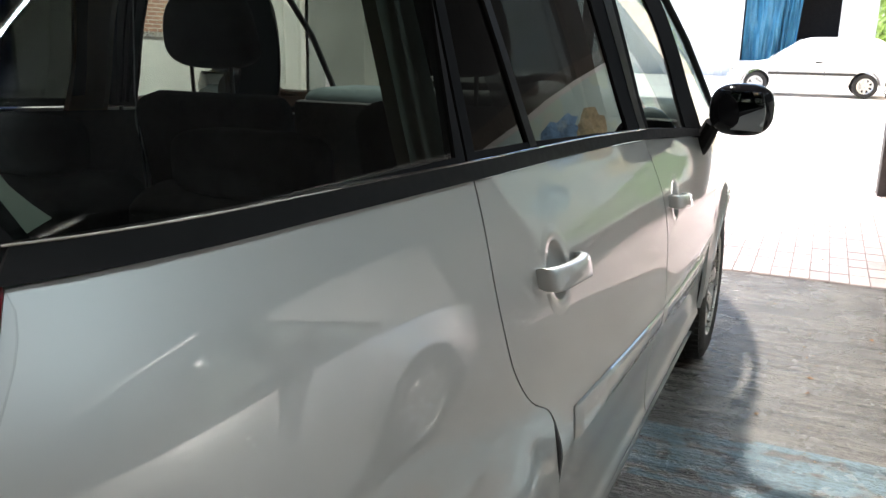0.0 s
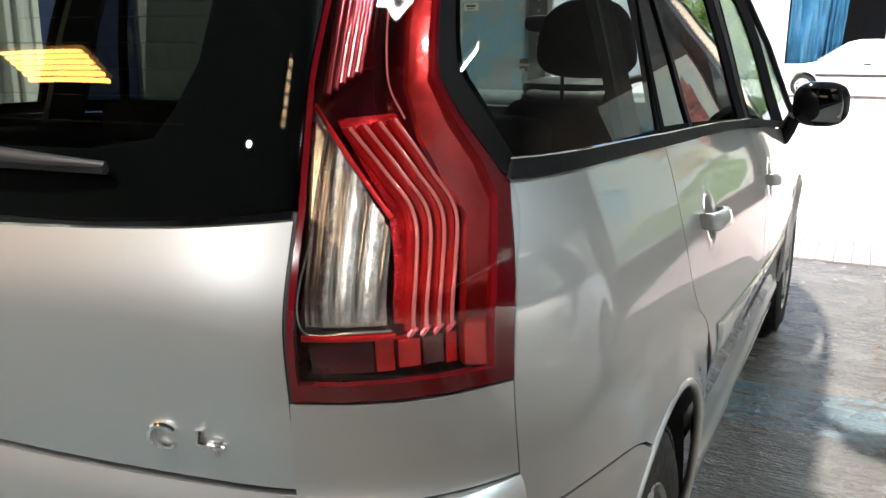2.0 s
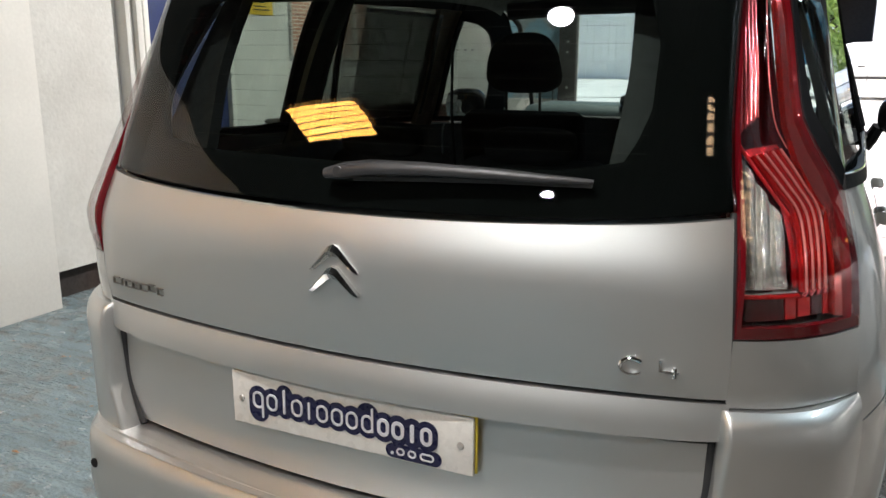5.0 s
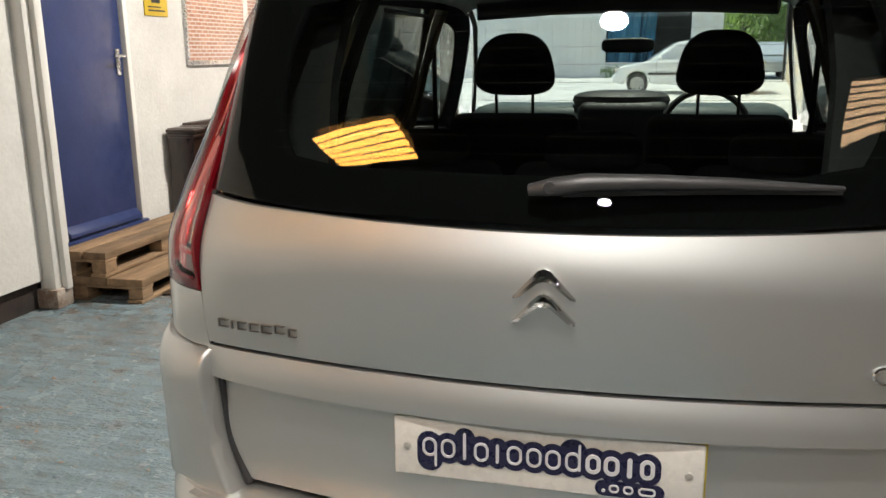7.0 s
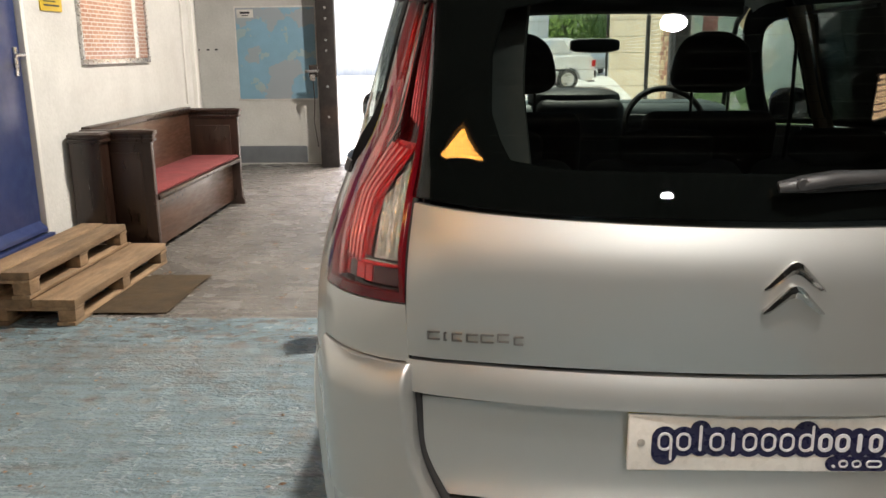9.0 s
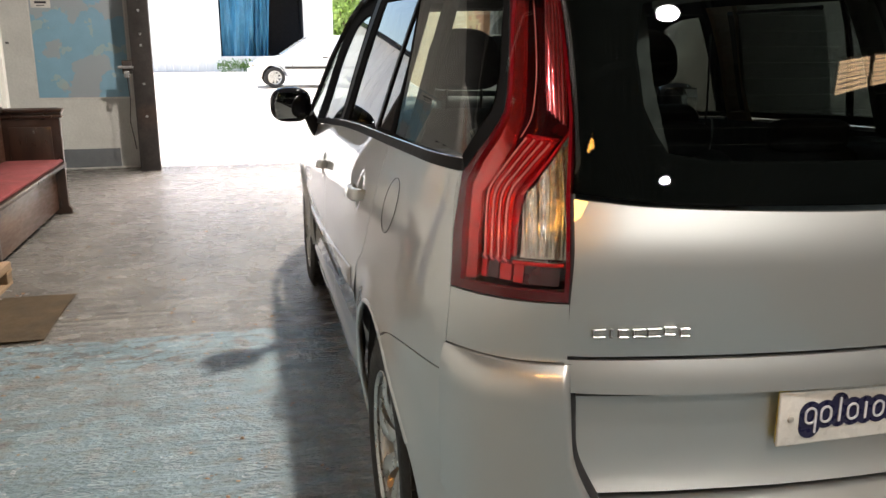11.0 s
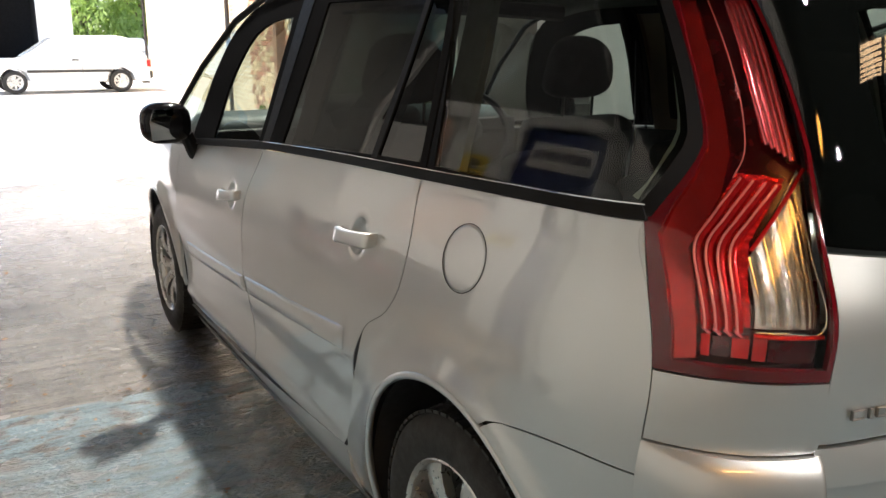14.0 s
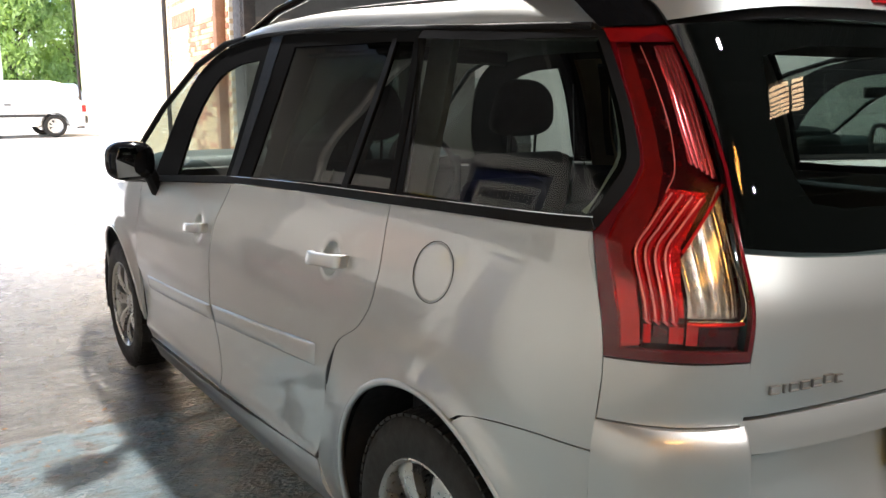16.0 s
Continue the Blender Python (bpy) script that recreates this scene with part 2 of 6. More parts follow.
SUNBLIND = pane("sunblind_mesh", (0.30, 0.31, 0.31), 1.02)
CLEAR_LENS = pane("clear_lens", (0.94, 0.94, 0.94), 1.45)
RED_DEEP = surface("deep_red_plastic", (0.13, 0.004, 0.008), 0.08, 0, 0.10, 30, 0, rough_vary=0, specular=0.5)
FRIT_BLACK = surface("black_window_border", (0.010, 0.0105, 0.011), 0.9, 0, 0.05, 10, 0, specular=0.0)
RED_BRIGHT = surface("bright_red_plastic", (0.70, 0.016, 0.018), 0.12, 0.5, 0.25, 35, 0, 0.4, 140, coat=0.8, rough_vary=0)
RED_DARK = surface("dark_lamp_housing", (0.075, 0.003, 0.006), 0.15, 0.2, 0.3, 30, 0, coat=0.8, rough_vary=0)
FIN_RED = surface("pink_light_guide", (0.80, 0.22, 0.20), 0.10, 0.35, 0.12, 60, 0, coat=1.0, rough_vary=0)
REFLECTOR = surface("lamp_reflector", (0.80, 0.79, 0.75), 0.20, 0.75, 0.10, 35, 0, rough_vary=0)
BEADED = surface("beaded_lamp_reflector", (0.74, 0.72, 0.67), 0.20, 0.75, 0.35, 90, 0, 0.8, 160, rough_vary=0)
RED_MID = surface("mid_red_plastic", (0.66, 0.016, 0.018), 0.12, 0.7, 0.15, 40, 0, 0.3, 200, rough_vary=0, specular=0.5)
RED_FACET = surface("faceted_red_reflector", (0.88, 0.022, 0.030), 0.16, 0.8, 0.3, 40, 0, 1.0, 110, coat=1.0, rough_vary=0)
RED_SIDE = surface("red_side_reflector", (0.58, 0.022, 0.017), 0.13, 0.80, 0.15, 30, 0, 0.08, 60, coat=1.0, rough_vary=0)
FLUTE_RED = surface("red_fluted_reflector", (0.96, 0.14, 0.16), 0.20, 0.8, 0.1, 25, 0, coat=1.0, rough_vary=0)
DASH_GREY = surface("dash_plastic", (0.075, 0.098, 0.104), 0.55, 0, 0.1, 12, 200)
MIRROR = surface("mirror_glass", (0.35, 0.36, 0.37), 0.01, 1.0, 0.0, 5, 0, rough_vary=0)
PLATE_WHITE = surface("plate_white", (0.72, 0.70, 0.66), 0.3, 0, 0.06, 12, 100, stain=0.15, other=(0.4, 0.33, 0.25), stain_scale=9, coat=0.5)
PLATE_YELLOW = surface("plate_yellow", (0.55, 0.42, 0.04), 0.35, 0, 0.1, 12, 100)
NAVY = surface("navy_print", (0.012, 0.012, 0.045), 0.3, 0, 0.1, 20, 0)
PRINT_WHITE = surface("white_print", (0.62, 0.62, 0.66), 0.35, 0, 0.08, 30, 0)

# ---- the silver people carrier ----
# Its skin: at each height a plan outline of a bowed rear, a rounded corner and a long side; w runs along it from the rear's middle.
half_width = spline([(.1, .80), (.2, .84), (.33, .868), (.5, .888), (.65, .898), (.8, .895), (.92, .877), (1.03, .845), (1.10, .819), (1.3, .757), (1.5, .685), (1.62, .63)])
rear_y = spline([(.1, .06), (.3, .03), (.5, .045), (.73, .045), (.9, .022), (1.01, .02), (1.08, .045), (1.2, .095), (1.35, .160), (1.5, .24), (1.62, .32)])
RX, RY, ARC, BOW = 0.30, 0.50, 0.64, 0.20
NX, NY, NP, NB = 0.32, 0.43, 2.6, 0.17
REAR_AXLE, FRONT_AXLE, AXLE_Z, ARCH_R = 0.768, 3.50, 0.318, 0.395


def corner(z):
    xc = half_width(z) - RX
    return xc, rear_y(z) + BOW * xc * xc + RY


def taper(y):
    return 1 - 0.26 * (max(y - 3.2, 0) / 1.3) ** 2.4


def skin(w, z, out=0.0):
    """A point of the skin, pushed out by some metres."""
    def rear_line(x):
        u = min(max((x - xn) / NX, 0), 1)
        return rear_y(z) + NB * x * x + NY * (1 - (1 - u ** NP) ** (1 / NP))

    def flank_line(y):
        if y >= rear_y(z) + NB * wide * wide + NY:
            return wide
        a, b = xn, wide
        for _ in range(36):
            m = (a + b) / 2
            a, b = (m, b) if rear_line(m) < y else (a, m)
        return (a + b) / 2

    wide = half_width(z)
    xn = wide - NX
    xc, yc = corner(z)

    def turned(x):
        u = min(max((x - xn) / NX, 0), 1)
        return math.asin(u ** (NP / 2))

    def raw(s):
        if s < xc:
            px, py = s, rear_line(s)
        elif s < xc + ARC:
            a = (s - xc) / ARC * math.pi / 2
            x, y, t = xc + RX * math.sin(a), yc - RY * math.cos(a), min(max((a - .5) / .55, 0), 1)
            t = t * t * (3 - 2 * t)
            if t == 0:
                px, py = x, rear_line(x)
            elif t == 1:
                px, py = flank_line(y), y
            else:
                th = (1 - t) * turned(x) + t * turned(flank_line(y))
                px = xn + NX * math.sin(th) ** (2 / NP)
                py = rear_y(z) + NB * px * px + NY * (1 - math.cos(th) ** (2 / NP))
        else:
            px, py = wide, yc + s - xc - ARC
        return Vector((px * taper(py), py, z))
    s = abs(w)
    s -= 0.010 * math.exp(-((s - .95) / .10) ** 2)
    p = raw(s)
    if out:
        t = (raw(s + 1e-3) - raw(s - 1e-3) if s > 1e-3 else Vector((1, 0, 0))).normalized()
        p = p + Vector((t.y, -t.x, 0)) * float(out)
    if w < 0:
        p.x = -p.x
    return p


def along(y, z):
    """w of the skin's point at y and z."""
    xc, yc = corner(z)
    if y >= yc:
        return xc + ARC + y - yc
    return xc + ARC * math.acos(min(max((yc - y) / RY, 0), 1)) / (math.pi / 2)


def side(*yz):
    return [(along(y, z), z) for y, z in yz]


def spaced(line, n, smooth=True):
    """n + 1 even points on a polyline of (w, z)."""
    pts = np.array(line, float)
    s = np.concatenate([[0], np.cumsum(np.linalg.norm(np.diff(pts, axis=0), axis=1))])
    t = np.linspace(0, s[-1], n + 1)
    if smooth and len(pts) > 2:
        fa, fb = spline(list(zip(s, pts[:, 0]))), spline(list(zip(s, pts[:, 1])))
        return np.array([(fa(k), fb(k)) for k in t])
    return np.stack([np.interp(t, s, pts[:, 0]), np.interp(t, s, pts[:, 1])], 1)


def patch(bottom, right, top, left, n, m, smooth=True):
    """A net of (w, z) between four lines, left to right and bottom to top."""
    b, t = spaced(bottom, n, smooth), spaced(top, n, smooth)
    l, r = spaced(left, m, smooth), spaced(right, m, smooth)
    u, v = np.linspace(0, 1, n + 1)[None, :, None], np.linspace(0, 1, m + 1)[:, None, None]
    return ((1 - v) * b[None] + v * t[None] + (1 - u) * l[:, None] + u * r[:, None]
            - (1 - u) * (1 - v) * b[0] - u * (1 - v) * b[-1] - (1 - u) * v * t[0] - u * v * t[-1])


def panel(net, out=0.0, rim=0.014, gap=0.0007, open_edges=""):
    """A sheet on the skin over a net, with its edges drawn back by a gap and turned inwards."""
    net = net.copy()
    shape = out if callable(out) else (lambda w, z: out)
    for name, edge, inner in (("b", net[0], net[1]), ("t", net[-1], net[-2]), ("l", net[:, 0], net[:, 1]), ("r", net[:, -1], net[:, -2])):
        if name not in open_edges and gap:
            d = inner - edge
            edge += d / np.maximum(np.linalg.norm(d, axis=1, keepdims=True), 1e-6) * gap
    rows = [[skin(w, z, shape(w, z)) for w, z in r] for r in net]
    v, f = grid(rows)
    if rim:
        m, n = net.shape[0], net.shape[1]
        ring = []
        for name, line in (("b", [(0, i) for i in range(n)]), ("r", [(j, n - 1) for j in range(m)]), ("t", [(m - 1, i) for i in range(n - 1, -1, -1)]), ("l", [(j, 0) for j in range(m - 1, -1, -1)])):
            if name in open_edges:
                continue
            base = len(v)
            for j, i in line:
                w, z = net[j, i]
                v.append(v[j * n + i])
                v.append(tuple(skin(w, z, shape(w, z) - rim)))
            for k in range(len(line) - 1):
                f.append((base + 2 * k, base + 2 * k + 1, base + 2 * k + 3, base + 2 * k + 2))
    return v, f


def glass_form(w, z):
    """The rear window's even bow, which turns sharply only at its ends."""
    p, e, m = skin(abs(w), z), skin(.685, z), skin(0, z)
    u = min(p.x / e.x, 1)
    goal = m.y + NB * p.x ** 2 + (e.y - m.y - NB * e.x ** 2) * u ** 40
    return (p.y - goal) * .96 * min(max((z - 1.085) / .09, 0), 1) ** .7


def quarter_form(w, z):
    """The rear side window lies flat, leaning inwards."""
    p = skin(abs(w), z)
    flat = .795 + .044 * (p.y - .73) - .253 * (z - 1.16)
    k = min(max((abs(w) - .80) / .16, 0), 1)
    return min(max(flat - p.x, -.02), .034) * k * k * (3 - 2 * k)


def strip(outer, inner, out=0.0, k=6, close=True, across=4):
    """A band on the skin between two outlines with matching corners."""
    def dense(poly):
        pts = []
        m = len(poly)
        for i in range(m if close else m - 1):
            a, b = poly[i], poly[(i + 1) % m]
            pts += [(a[0] + (b[0] - a[0]) * t / k, a[1] + (b[1] - a[1]) * t / k) for t in range(k)]
        if not close:
            pts.append(poly[-1])
        return pts
    o, i = dense(outer), dense(inner)
    form = out if callable(out) else (lambda w, z: out)
    rows = [[skin(w, z, form(w, z) - 0.008) for w, z in o]]
    for f in np.linspace(0, 1, across + 1):
        mid = [(a[0] + (b[0] - a[0]) * f, a[1] + (b[1] - a[1]) * f) for a, b in zip(o, i)]
        rows.append([skin(w, z, form(w, z)) for w, z in mid])
    rows.append([skin(w, z, form(w, z) - 0.012) for w, z in i])
    return grid(rows, close_u=close)


def bar(line, r, out=0.0, n=8, flat=1.0, k=24):
    return tube([skin(w, z, out) for w, z in spaced(line, k)], r, n, flat)


def both(name, geo, material, parent, label="", smooth=60):
    """The same part on the right and on the left flank."""
    return [part(name, geo, material, parent, label, smooth), part(name, flipped(geo), material, parent, label, smooth)]


def arch(axle, a0, a1, n=14, r=ARCH_R):
    return [(axle + r * math.cos(radians(a0 + (a1 - a0) * i / n)), AXLE_Z + r * math.sin(radians(a0 + (a1 - a0) * i / n))) for i in range(n + 1)]


car = thing("people_carrier", "silver metallic people carrier with tinted windows parked in a garage", "car")

REAR_GAP = [(1.345, .325), (1.275, .45), (1.229, .569), (1.141, .728), (1.03, .80), (.985, .86), (.972, .92), (1.0, 1.098)]
MID_GAP = [(2.128, .275), (2.118, .42), (2.11, .562), (2.10, .90), (2.03, 1.056)]
FRONT_GAP = [(3.09, .33), (3.085, .6), (3.05, .972)]
LAMP_OUT = [(.959, .913), (.963, 1.013), (.943, 1.117), (.931, 1.126), (.907, 1.148), (.859, 1.193), (.825, 1.238), (.814, 1.287), (.798, 1.40), (.787, 1.487)]
LAMP_IN = [(.688, .917), (.695, 1.014), (.692, 1.105), (.677, 1.232), (.680, 1.35), (.682, 1.488)]


def flare(axle):
    def f(w, z):
        p = skin(w, z)
        d = abs(math.hypot(p.y - axle, z - AXLE_Z) - ARCH_R)
        return 0.016 * math.exp(-(d / 0.05) ** 2)
    return f


GAP_PTS = [tuple(p) for p in spaced(REAR_GAP, 44)]
GAP_LOW = [p for p in GAP_PTS if p[1] < .69]
GAP_HIGH = [p for p in GAP_PTS if p[1] >= .69]
# rear wings, in front of and above the rear wheels
wing_split = [(REAR_AXLE + ARCH_R * math.cos(radians(45)), AXLE_Z + ARCH_R * math.sin(radians(45))), GAP_HIGH[0]]
wing_main = patch([(.959, .734)] + side((.40, .740), (.52, .728), (.585, .715), (.612, .706)) + side(*arch(REAR_AXLE, 111, 45)), side(wing_split[0], *GAP_HIGH),
                  [(.943, 1.117)] + side((.55, 1.114), (.8, 1.106), (1.0, 1.098)), [(.959, .734), (.961, .797), (.959, .913), (.963, 1.013), (.943, 1.117)], 34, 26)
wing_front = patch(side((1.165, .21), (1.33, .215)), side((1.33, .215), *GAP_LOW, GAP_HIGH[0]),
                   side(*wing_split), side((1.165, .21), *arch(REAR_AXLE, 0, 45)), 8, 18)
both("rear_wing", merge(panel(wing_main, flare(REAR_AXLE), gap=.0008), panel(wing_front, flare(REAR_AXLE), open_edges="t")), PAINT, car, "", 180)

# doors
rear_door_net = patch(side((1.345, .325), (1.7, .303), (2.128, .275)), side(*MID_GAP), side((1.0, 1.098), (1.5, 1.081), (2.03, 1.056)), side(*GAP_PTS), 60, 56)
front_door_net = patch(side((2.128, .275), (2.6, .258), (3.10, .245)), side((3.10, .245), *FRONT_GAP), side((2.03, 1.056), (2.5, 1.02), (3.05, .972)), side(*MID_GAP), 60, 50)


def door_form(w, z):
    return 0.006 * math.exp(-((z - .64) / .05) ** 2) - 0.010 * math.exp(-((z - .45) / .09) ** 2) + 0.012 * math.exp(-((z - .31) / .03) ** 2)


def pierced(geo, y, z, r):
    """Without the faces round a handle's bowl."""
    v, f = geo
    return v, [q for q in f if math.hypot(sum(v[k][1] for k in q) / len(q) - y, sum(v[k][2] for k in q) / len(q) - z) > r]


REAR_HANDLE, FRONT_HANDLE = (1.125, 1.315, .940, .924), (2.155, 2.345, .888, .866)
rear_doors = both("rear_door", pierced(panel(rear_door_net, door_form, gap=.0033), 1.220, .932, .052), PAINT, car, "", 180)
front_doors = both("front_door", pierced(panel(front_door_net, door_form, gap=.0033), 2.250, .877, .052), PAINT, car, "", 180)
for doors, net in ((rear_doors, rear_door_net), (front_doors, front_door_net)):
    inner = panel(net, -0.075, rim=0, gap=0.01)
    part("door_card", inner, CABIN_DARK, doors[0])
    part("door_card", flipped(inner), CABIN_DARK, doors[1])

# dark rubber seals at the bottom of the panel gaps
for line in (GAP_PTS, MID_GAP, FRONT_GAP):
    both("door_seal", tube([skin(w, z, door_form(w, z) - .0066) for w, z in spaced(side(*line), 60)], .006, 8), CABIN_DARK, car, "black rubber door seal")
# black bars along the tailgate edges paint in the shade of its gaps
both("tailgate_seal", bar([(.679, .80), (.685, .92), (.690, 1.0), (.690, 1.100)], .006, -.0068, 8, 1, 30), CABIN_DARK, car, "black bar painted as the shade in the tailgate gap")
both("tailgate_seal", bar([(.588, .522), (.639, .61), (.656, .74), (.668, .80)], .0095, -.0050, 8, 1, 30), CABIN_DARK, car, "black bar painted as the shade in the tailgate gap")

# front wings and nose
front_wing_net = patch(side((3.09, .33), *arch(FRONT_AXLE, 172, 8, 16)) + side((4.1, .3), (4.38, .3)), side((4.38, .3), (4.38, .52), (4.36, .74)),
                       side((3.05, .972), (3.5, .93), (4.0, .85), (4.36, .74)), side(*FRONT_GAP), 30, 16)
both("front_wing", panel(front_wing_net, flare(FRONT_AXLE), gap=.0017), PAINT, car, "", 180)
nose = [[(x * skin(along(4.38, z), z).x, 4.38 + 0.16 * (1 - x * x) - 0.15 * max(0, (z - .6)) ** 1.2, z) for x in np.linspace(1, -1, 21)] for z in np.linspace(.2, .75, 12)]
part("front_bumper", grid(nose), PAINT, car, "", 180)
hood = [[(x * (0.80 - 0.12 * t), 3.28 + 1.13 * t + 0.1 * (1 - x * x) * t, 0.985 - 0.10 * t - 0.14 * t * t + 0.05 * (1 - x * x)) for x in np.linspace(1, -1, 21)] for t in np.linspace(0, 1, 16)]
part("bonnet", grid(hood), PAINT, car, "", 180)
both("headlight", merge(oval(.62, 4.34, .66, .15, .13, .08)), CLEAR_LENS, car)

# sills under the doors
sill_net = patch(side((1.175, .17), (3.09, .15)), side((3.09, .15), (3.09, .24)), side((1.345, .315), (2.1, .268), (3.09, .24)), side((1.175, .17), (1.30, .215), (1.345, .315)), 40, 8)
both("sill", panel(sill_net, lambda w, z: 0.012 * math.exp(-((z - .25) / .04) ** 2), gap=0.001), PAINT, car, "", 180)

# wheel arch lips and liners
for axle, a0, a1 in ((REAR_AXLE, 150, -12), (FRONT_AXLE, 172, 8)):
    line = side(*arch(axle, a0, a1, 24, ARCH_R + 0.004))
    both("arch_lip", bar(line, 0.010, 0.010, 8, 1, 40), PAINT, car)
    rows = [[(x, axle + (ARCH_R + 0.01) * math.cos(a), AXLE_Z + (ARCH_R + 0.01) * math.sin(a)) for a in np.linspace(-0.25, math.pi + 0.25, 30)] for x in (0.87, 0.80, 0.70, 0.56)]
    rows.append([(0.56, axle + 0.02 * math.cos(a), AXLE_Z + 0.02 * math.sin(a)) for a in np.linspace(-0.25, math.pi + 0.25, 30)])
    both("arch_liner", grid(rows), CABIN_DARK, car)

# tailgate
gate_out = lambda w, z: 0.0
gate_net = patch([(-.682, .810), (0, .806), (.682, .810)], [(.682, .810), (.690, 1.0), (.690, 1.098)], [(-.690, 1.098), (-.42, 1.081), (0, 1.070), (.42, 1.081), (.690, 1.098)], [(-.682, .810), (-.690, 1.0), (-.690, 1.098)], 48, 18)
tailgate = part("tailgate", panel(gate_net, gate_out, gap=.004), PAINT, car, "", 180)


def ledge_form(w, z):
    t = min(max((z - .742) / .066, 0), 1)
    return (0.002 + 0.024 * (1 - t) + 0.004 * math.sin(math.pi * t)) * (1 - 0.5 * (abs(w) / .68) ** 6)


ledge_net = patch([(-.672, .745), (0, .738), (.672, .745)], [(.672, .745), (.682, .808)], [(-.682, .808), (0, .804), (.682, .808)], [(-.672, .745), (-.682, .808)], 48, 10)
part("tailgate_ledge", panel(ledge_net, ledge_form, gap=0.0012, rim=.022), PAINT, tailgate, "", 180)
low_net = patch([(-.60, .525), (0, .522), (.60, .525)], [(.60, .525), (.655, .61), (.672, .74)], [(-.672, .74), (0, .735), (.672, .74)], [(-.60, .525), (-.655, .61), (-.672, .74)], 48, 14)
part("tailgate_lower_panel", panel(low_net, lambda w, z: -0.006 + 0.006 * math.sin(math.pi * (z - .52) / .22), gap=0.009), PAINT, tailgate, "", 180)

GLASS_TOP = [(-.680, 1.488), (-.4, 1.503), (0, 1.508), (.4, 1.503), (.680, 1.488)]
glass_net = patch([(-.690, 1.101), (-.42, 1.084), (0, 1.073), (.42, 1.084), (.690, 1.101)], LAMP_IN[2:], GLASS_TOP, [(-w, z) for w, z in LAMP_IN[2:]], 110, 22)
rear_window = part("rear_window", panel(glass_net, lambda w, z: .002 + glass_form(w, z), rim=0.004), REAR_GLASS, tailgate, "dark tinted rear window glass", 180)
frit_outer = [(-.688, 1.103), (-.42, 1.082), (0, 1.075), (.42, 1.082), (.688, 1.103), (.675, 1.232), (.678, 1.35), (.680, 1.486), (.4, 1.50), (0, 1.505), (-.4, 1.50), (-.680, 1.486), (-.678, 1.35), (-.675, 1.232)]
frit_inner = [(-.47, 1.17), (-.38, 1.155), (0, 1.150), (.38, 1.155), (.47, 1.17), (.515, 1.25), (.525, 1.35), (.50, 1.43), (.34, 1.452), (0, 1.458), (-.34, 1.452), (-.50, 1.43), (-.525, 1.35), (-.515, 1.25)]
part("window_border", strip(frit_outer, frit_inner, lambda w, z: glass_form(w, z) - .007, 12, across=16), FRIT_BLACK, rear_window, "black window border", 180)
for i in range(9):
    z = 1.185 + i * 0.028
    part("heater_line", tube([skin(w, z, glass_form(w, z) - .003) for w in np.linspace(-.51, .51, 24)], 0.00035, 4), DARK_METAL, rear_window)

# dark trim of the rear pillars behind the glass
trim_net = patch([(.44, 1.14), (.90, 1.12)], [(.90, 1.12), (.84, 1.22), (.81, 1.30), (.79, 1.49)], [(.47, 1.49), (.79, 1.49)], [(.44, 1.14), (.455, 1.30), (.47, 1.49)], 12, 12)
both("rear_pillar_trim", panel(trim_net, -0.09, rim=0.03), CABIN_DARK, car, "dark rear pillar trim")

# high black strip and roof spoiler above the rear window
SPOILER_LOW = [(-.680, 1.495), (-.5, 1.517), (-.25, 1.528), (0, 1.532), (.25, 1.528), (.5, 1.517), (.680, 1.495)]
spoiler_net = patch(SPOILER_LOW, [(.680, 1.495), (.684, 1.534), (.72, 1.572)], [(-.72, 1.572), (-.4, 1.596), (0, 1.60), (.4, 1.596), (.72, 1.572)], [(-.680, 1.495), (-.684, 1.534), (-.72, 1.572)], 48, 8)
part("spoiler", panel(spoiler_net, lambda w, z: 0.030 * min(1, max(0, (.70 - abs(w)) / .10)) ** .5 + .004, rim=0.05), PAINT, car, "", 180)
lip_net = patch([(-.682, 1.487), (-.4, 1.502), (0, 1.507), (.4, 1.502), (.682, 1.487)], [(.682, 1.487), (.682, 1.496)], [(w, z + .001) for w, z in SPOILER_LOW], [(-.682, 1.487), (-.682, 1.496)], 48, 4)
part("spoiler_lip", panel(lip_net, 0.012, rim=0.02), GLOSS_BLACK, car, "", 180)
brake_net = patch([(-.13, 1.545), (.13, 1.545)], [(.13, 1.545), (.13, 1.57)], [(-.13, 1.57), (.13, 1.57)], [(-.13, 1.545), (-.13, 1.57)], 12, 3)
part("high_brake_light", panel(brake_net, 0.042, rim=0.02), RED_BRIGHT, car, "red high brake light")

# rear wiper
WIPER_GREY = surface("wiper_plastic", (0.035, 0.035, 0.037), 0.42, 0, 0.1, 20, 200)
wiper = part("rear_wiper", tube([skin(w, z, o + glass_form(w, z)) for w, z, o in ((-.03, 1.135, .022), (.01, 1.142, .030), (.06, 1.150, .032), (.16, 1.152, .028), (.28, 1.150, .024), (.36, 1.146, .02), (.432, 1.143, .012))],
                                [.010, .0155, .0145, .012, .0095, .0075, .004], 12, .8), WIPER_GREY, car, "matt black rear wiper arm and blade")
part("wiper_cap", moved(lathe([(0, 0), (.009, 0), (.0105, .0012), (.0105, .014)], 24, "y"), Matrix.Translation(skin(.004, 1.141, .042))), WIPER_GREY, wiper)
part("wiper_blade", tube([skin(w, z, .007 + glass_form(w, z)) for w, z in ((.02, 1.128), (.15, 1.134), (.3, 1.138), (.43, 1.138))], .006, 6), CABIN_DARK, wiper)


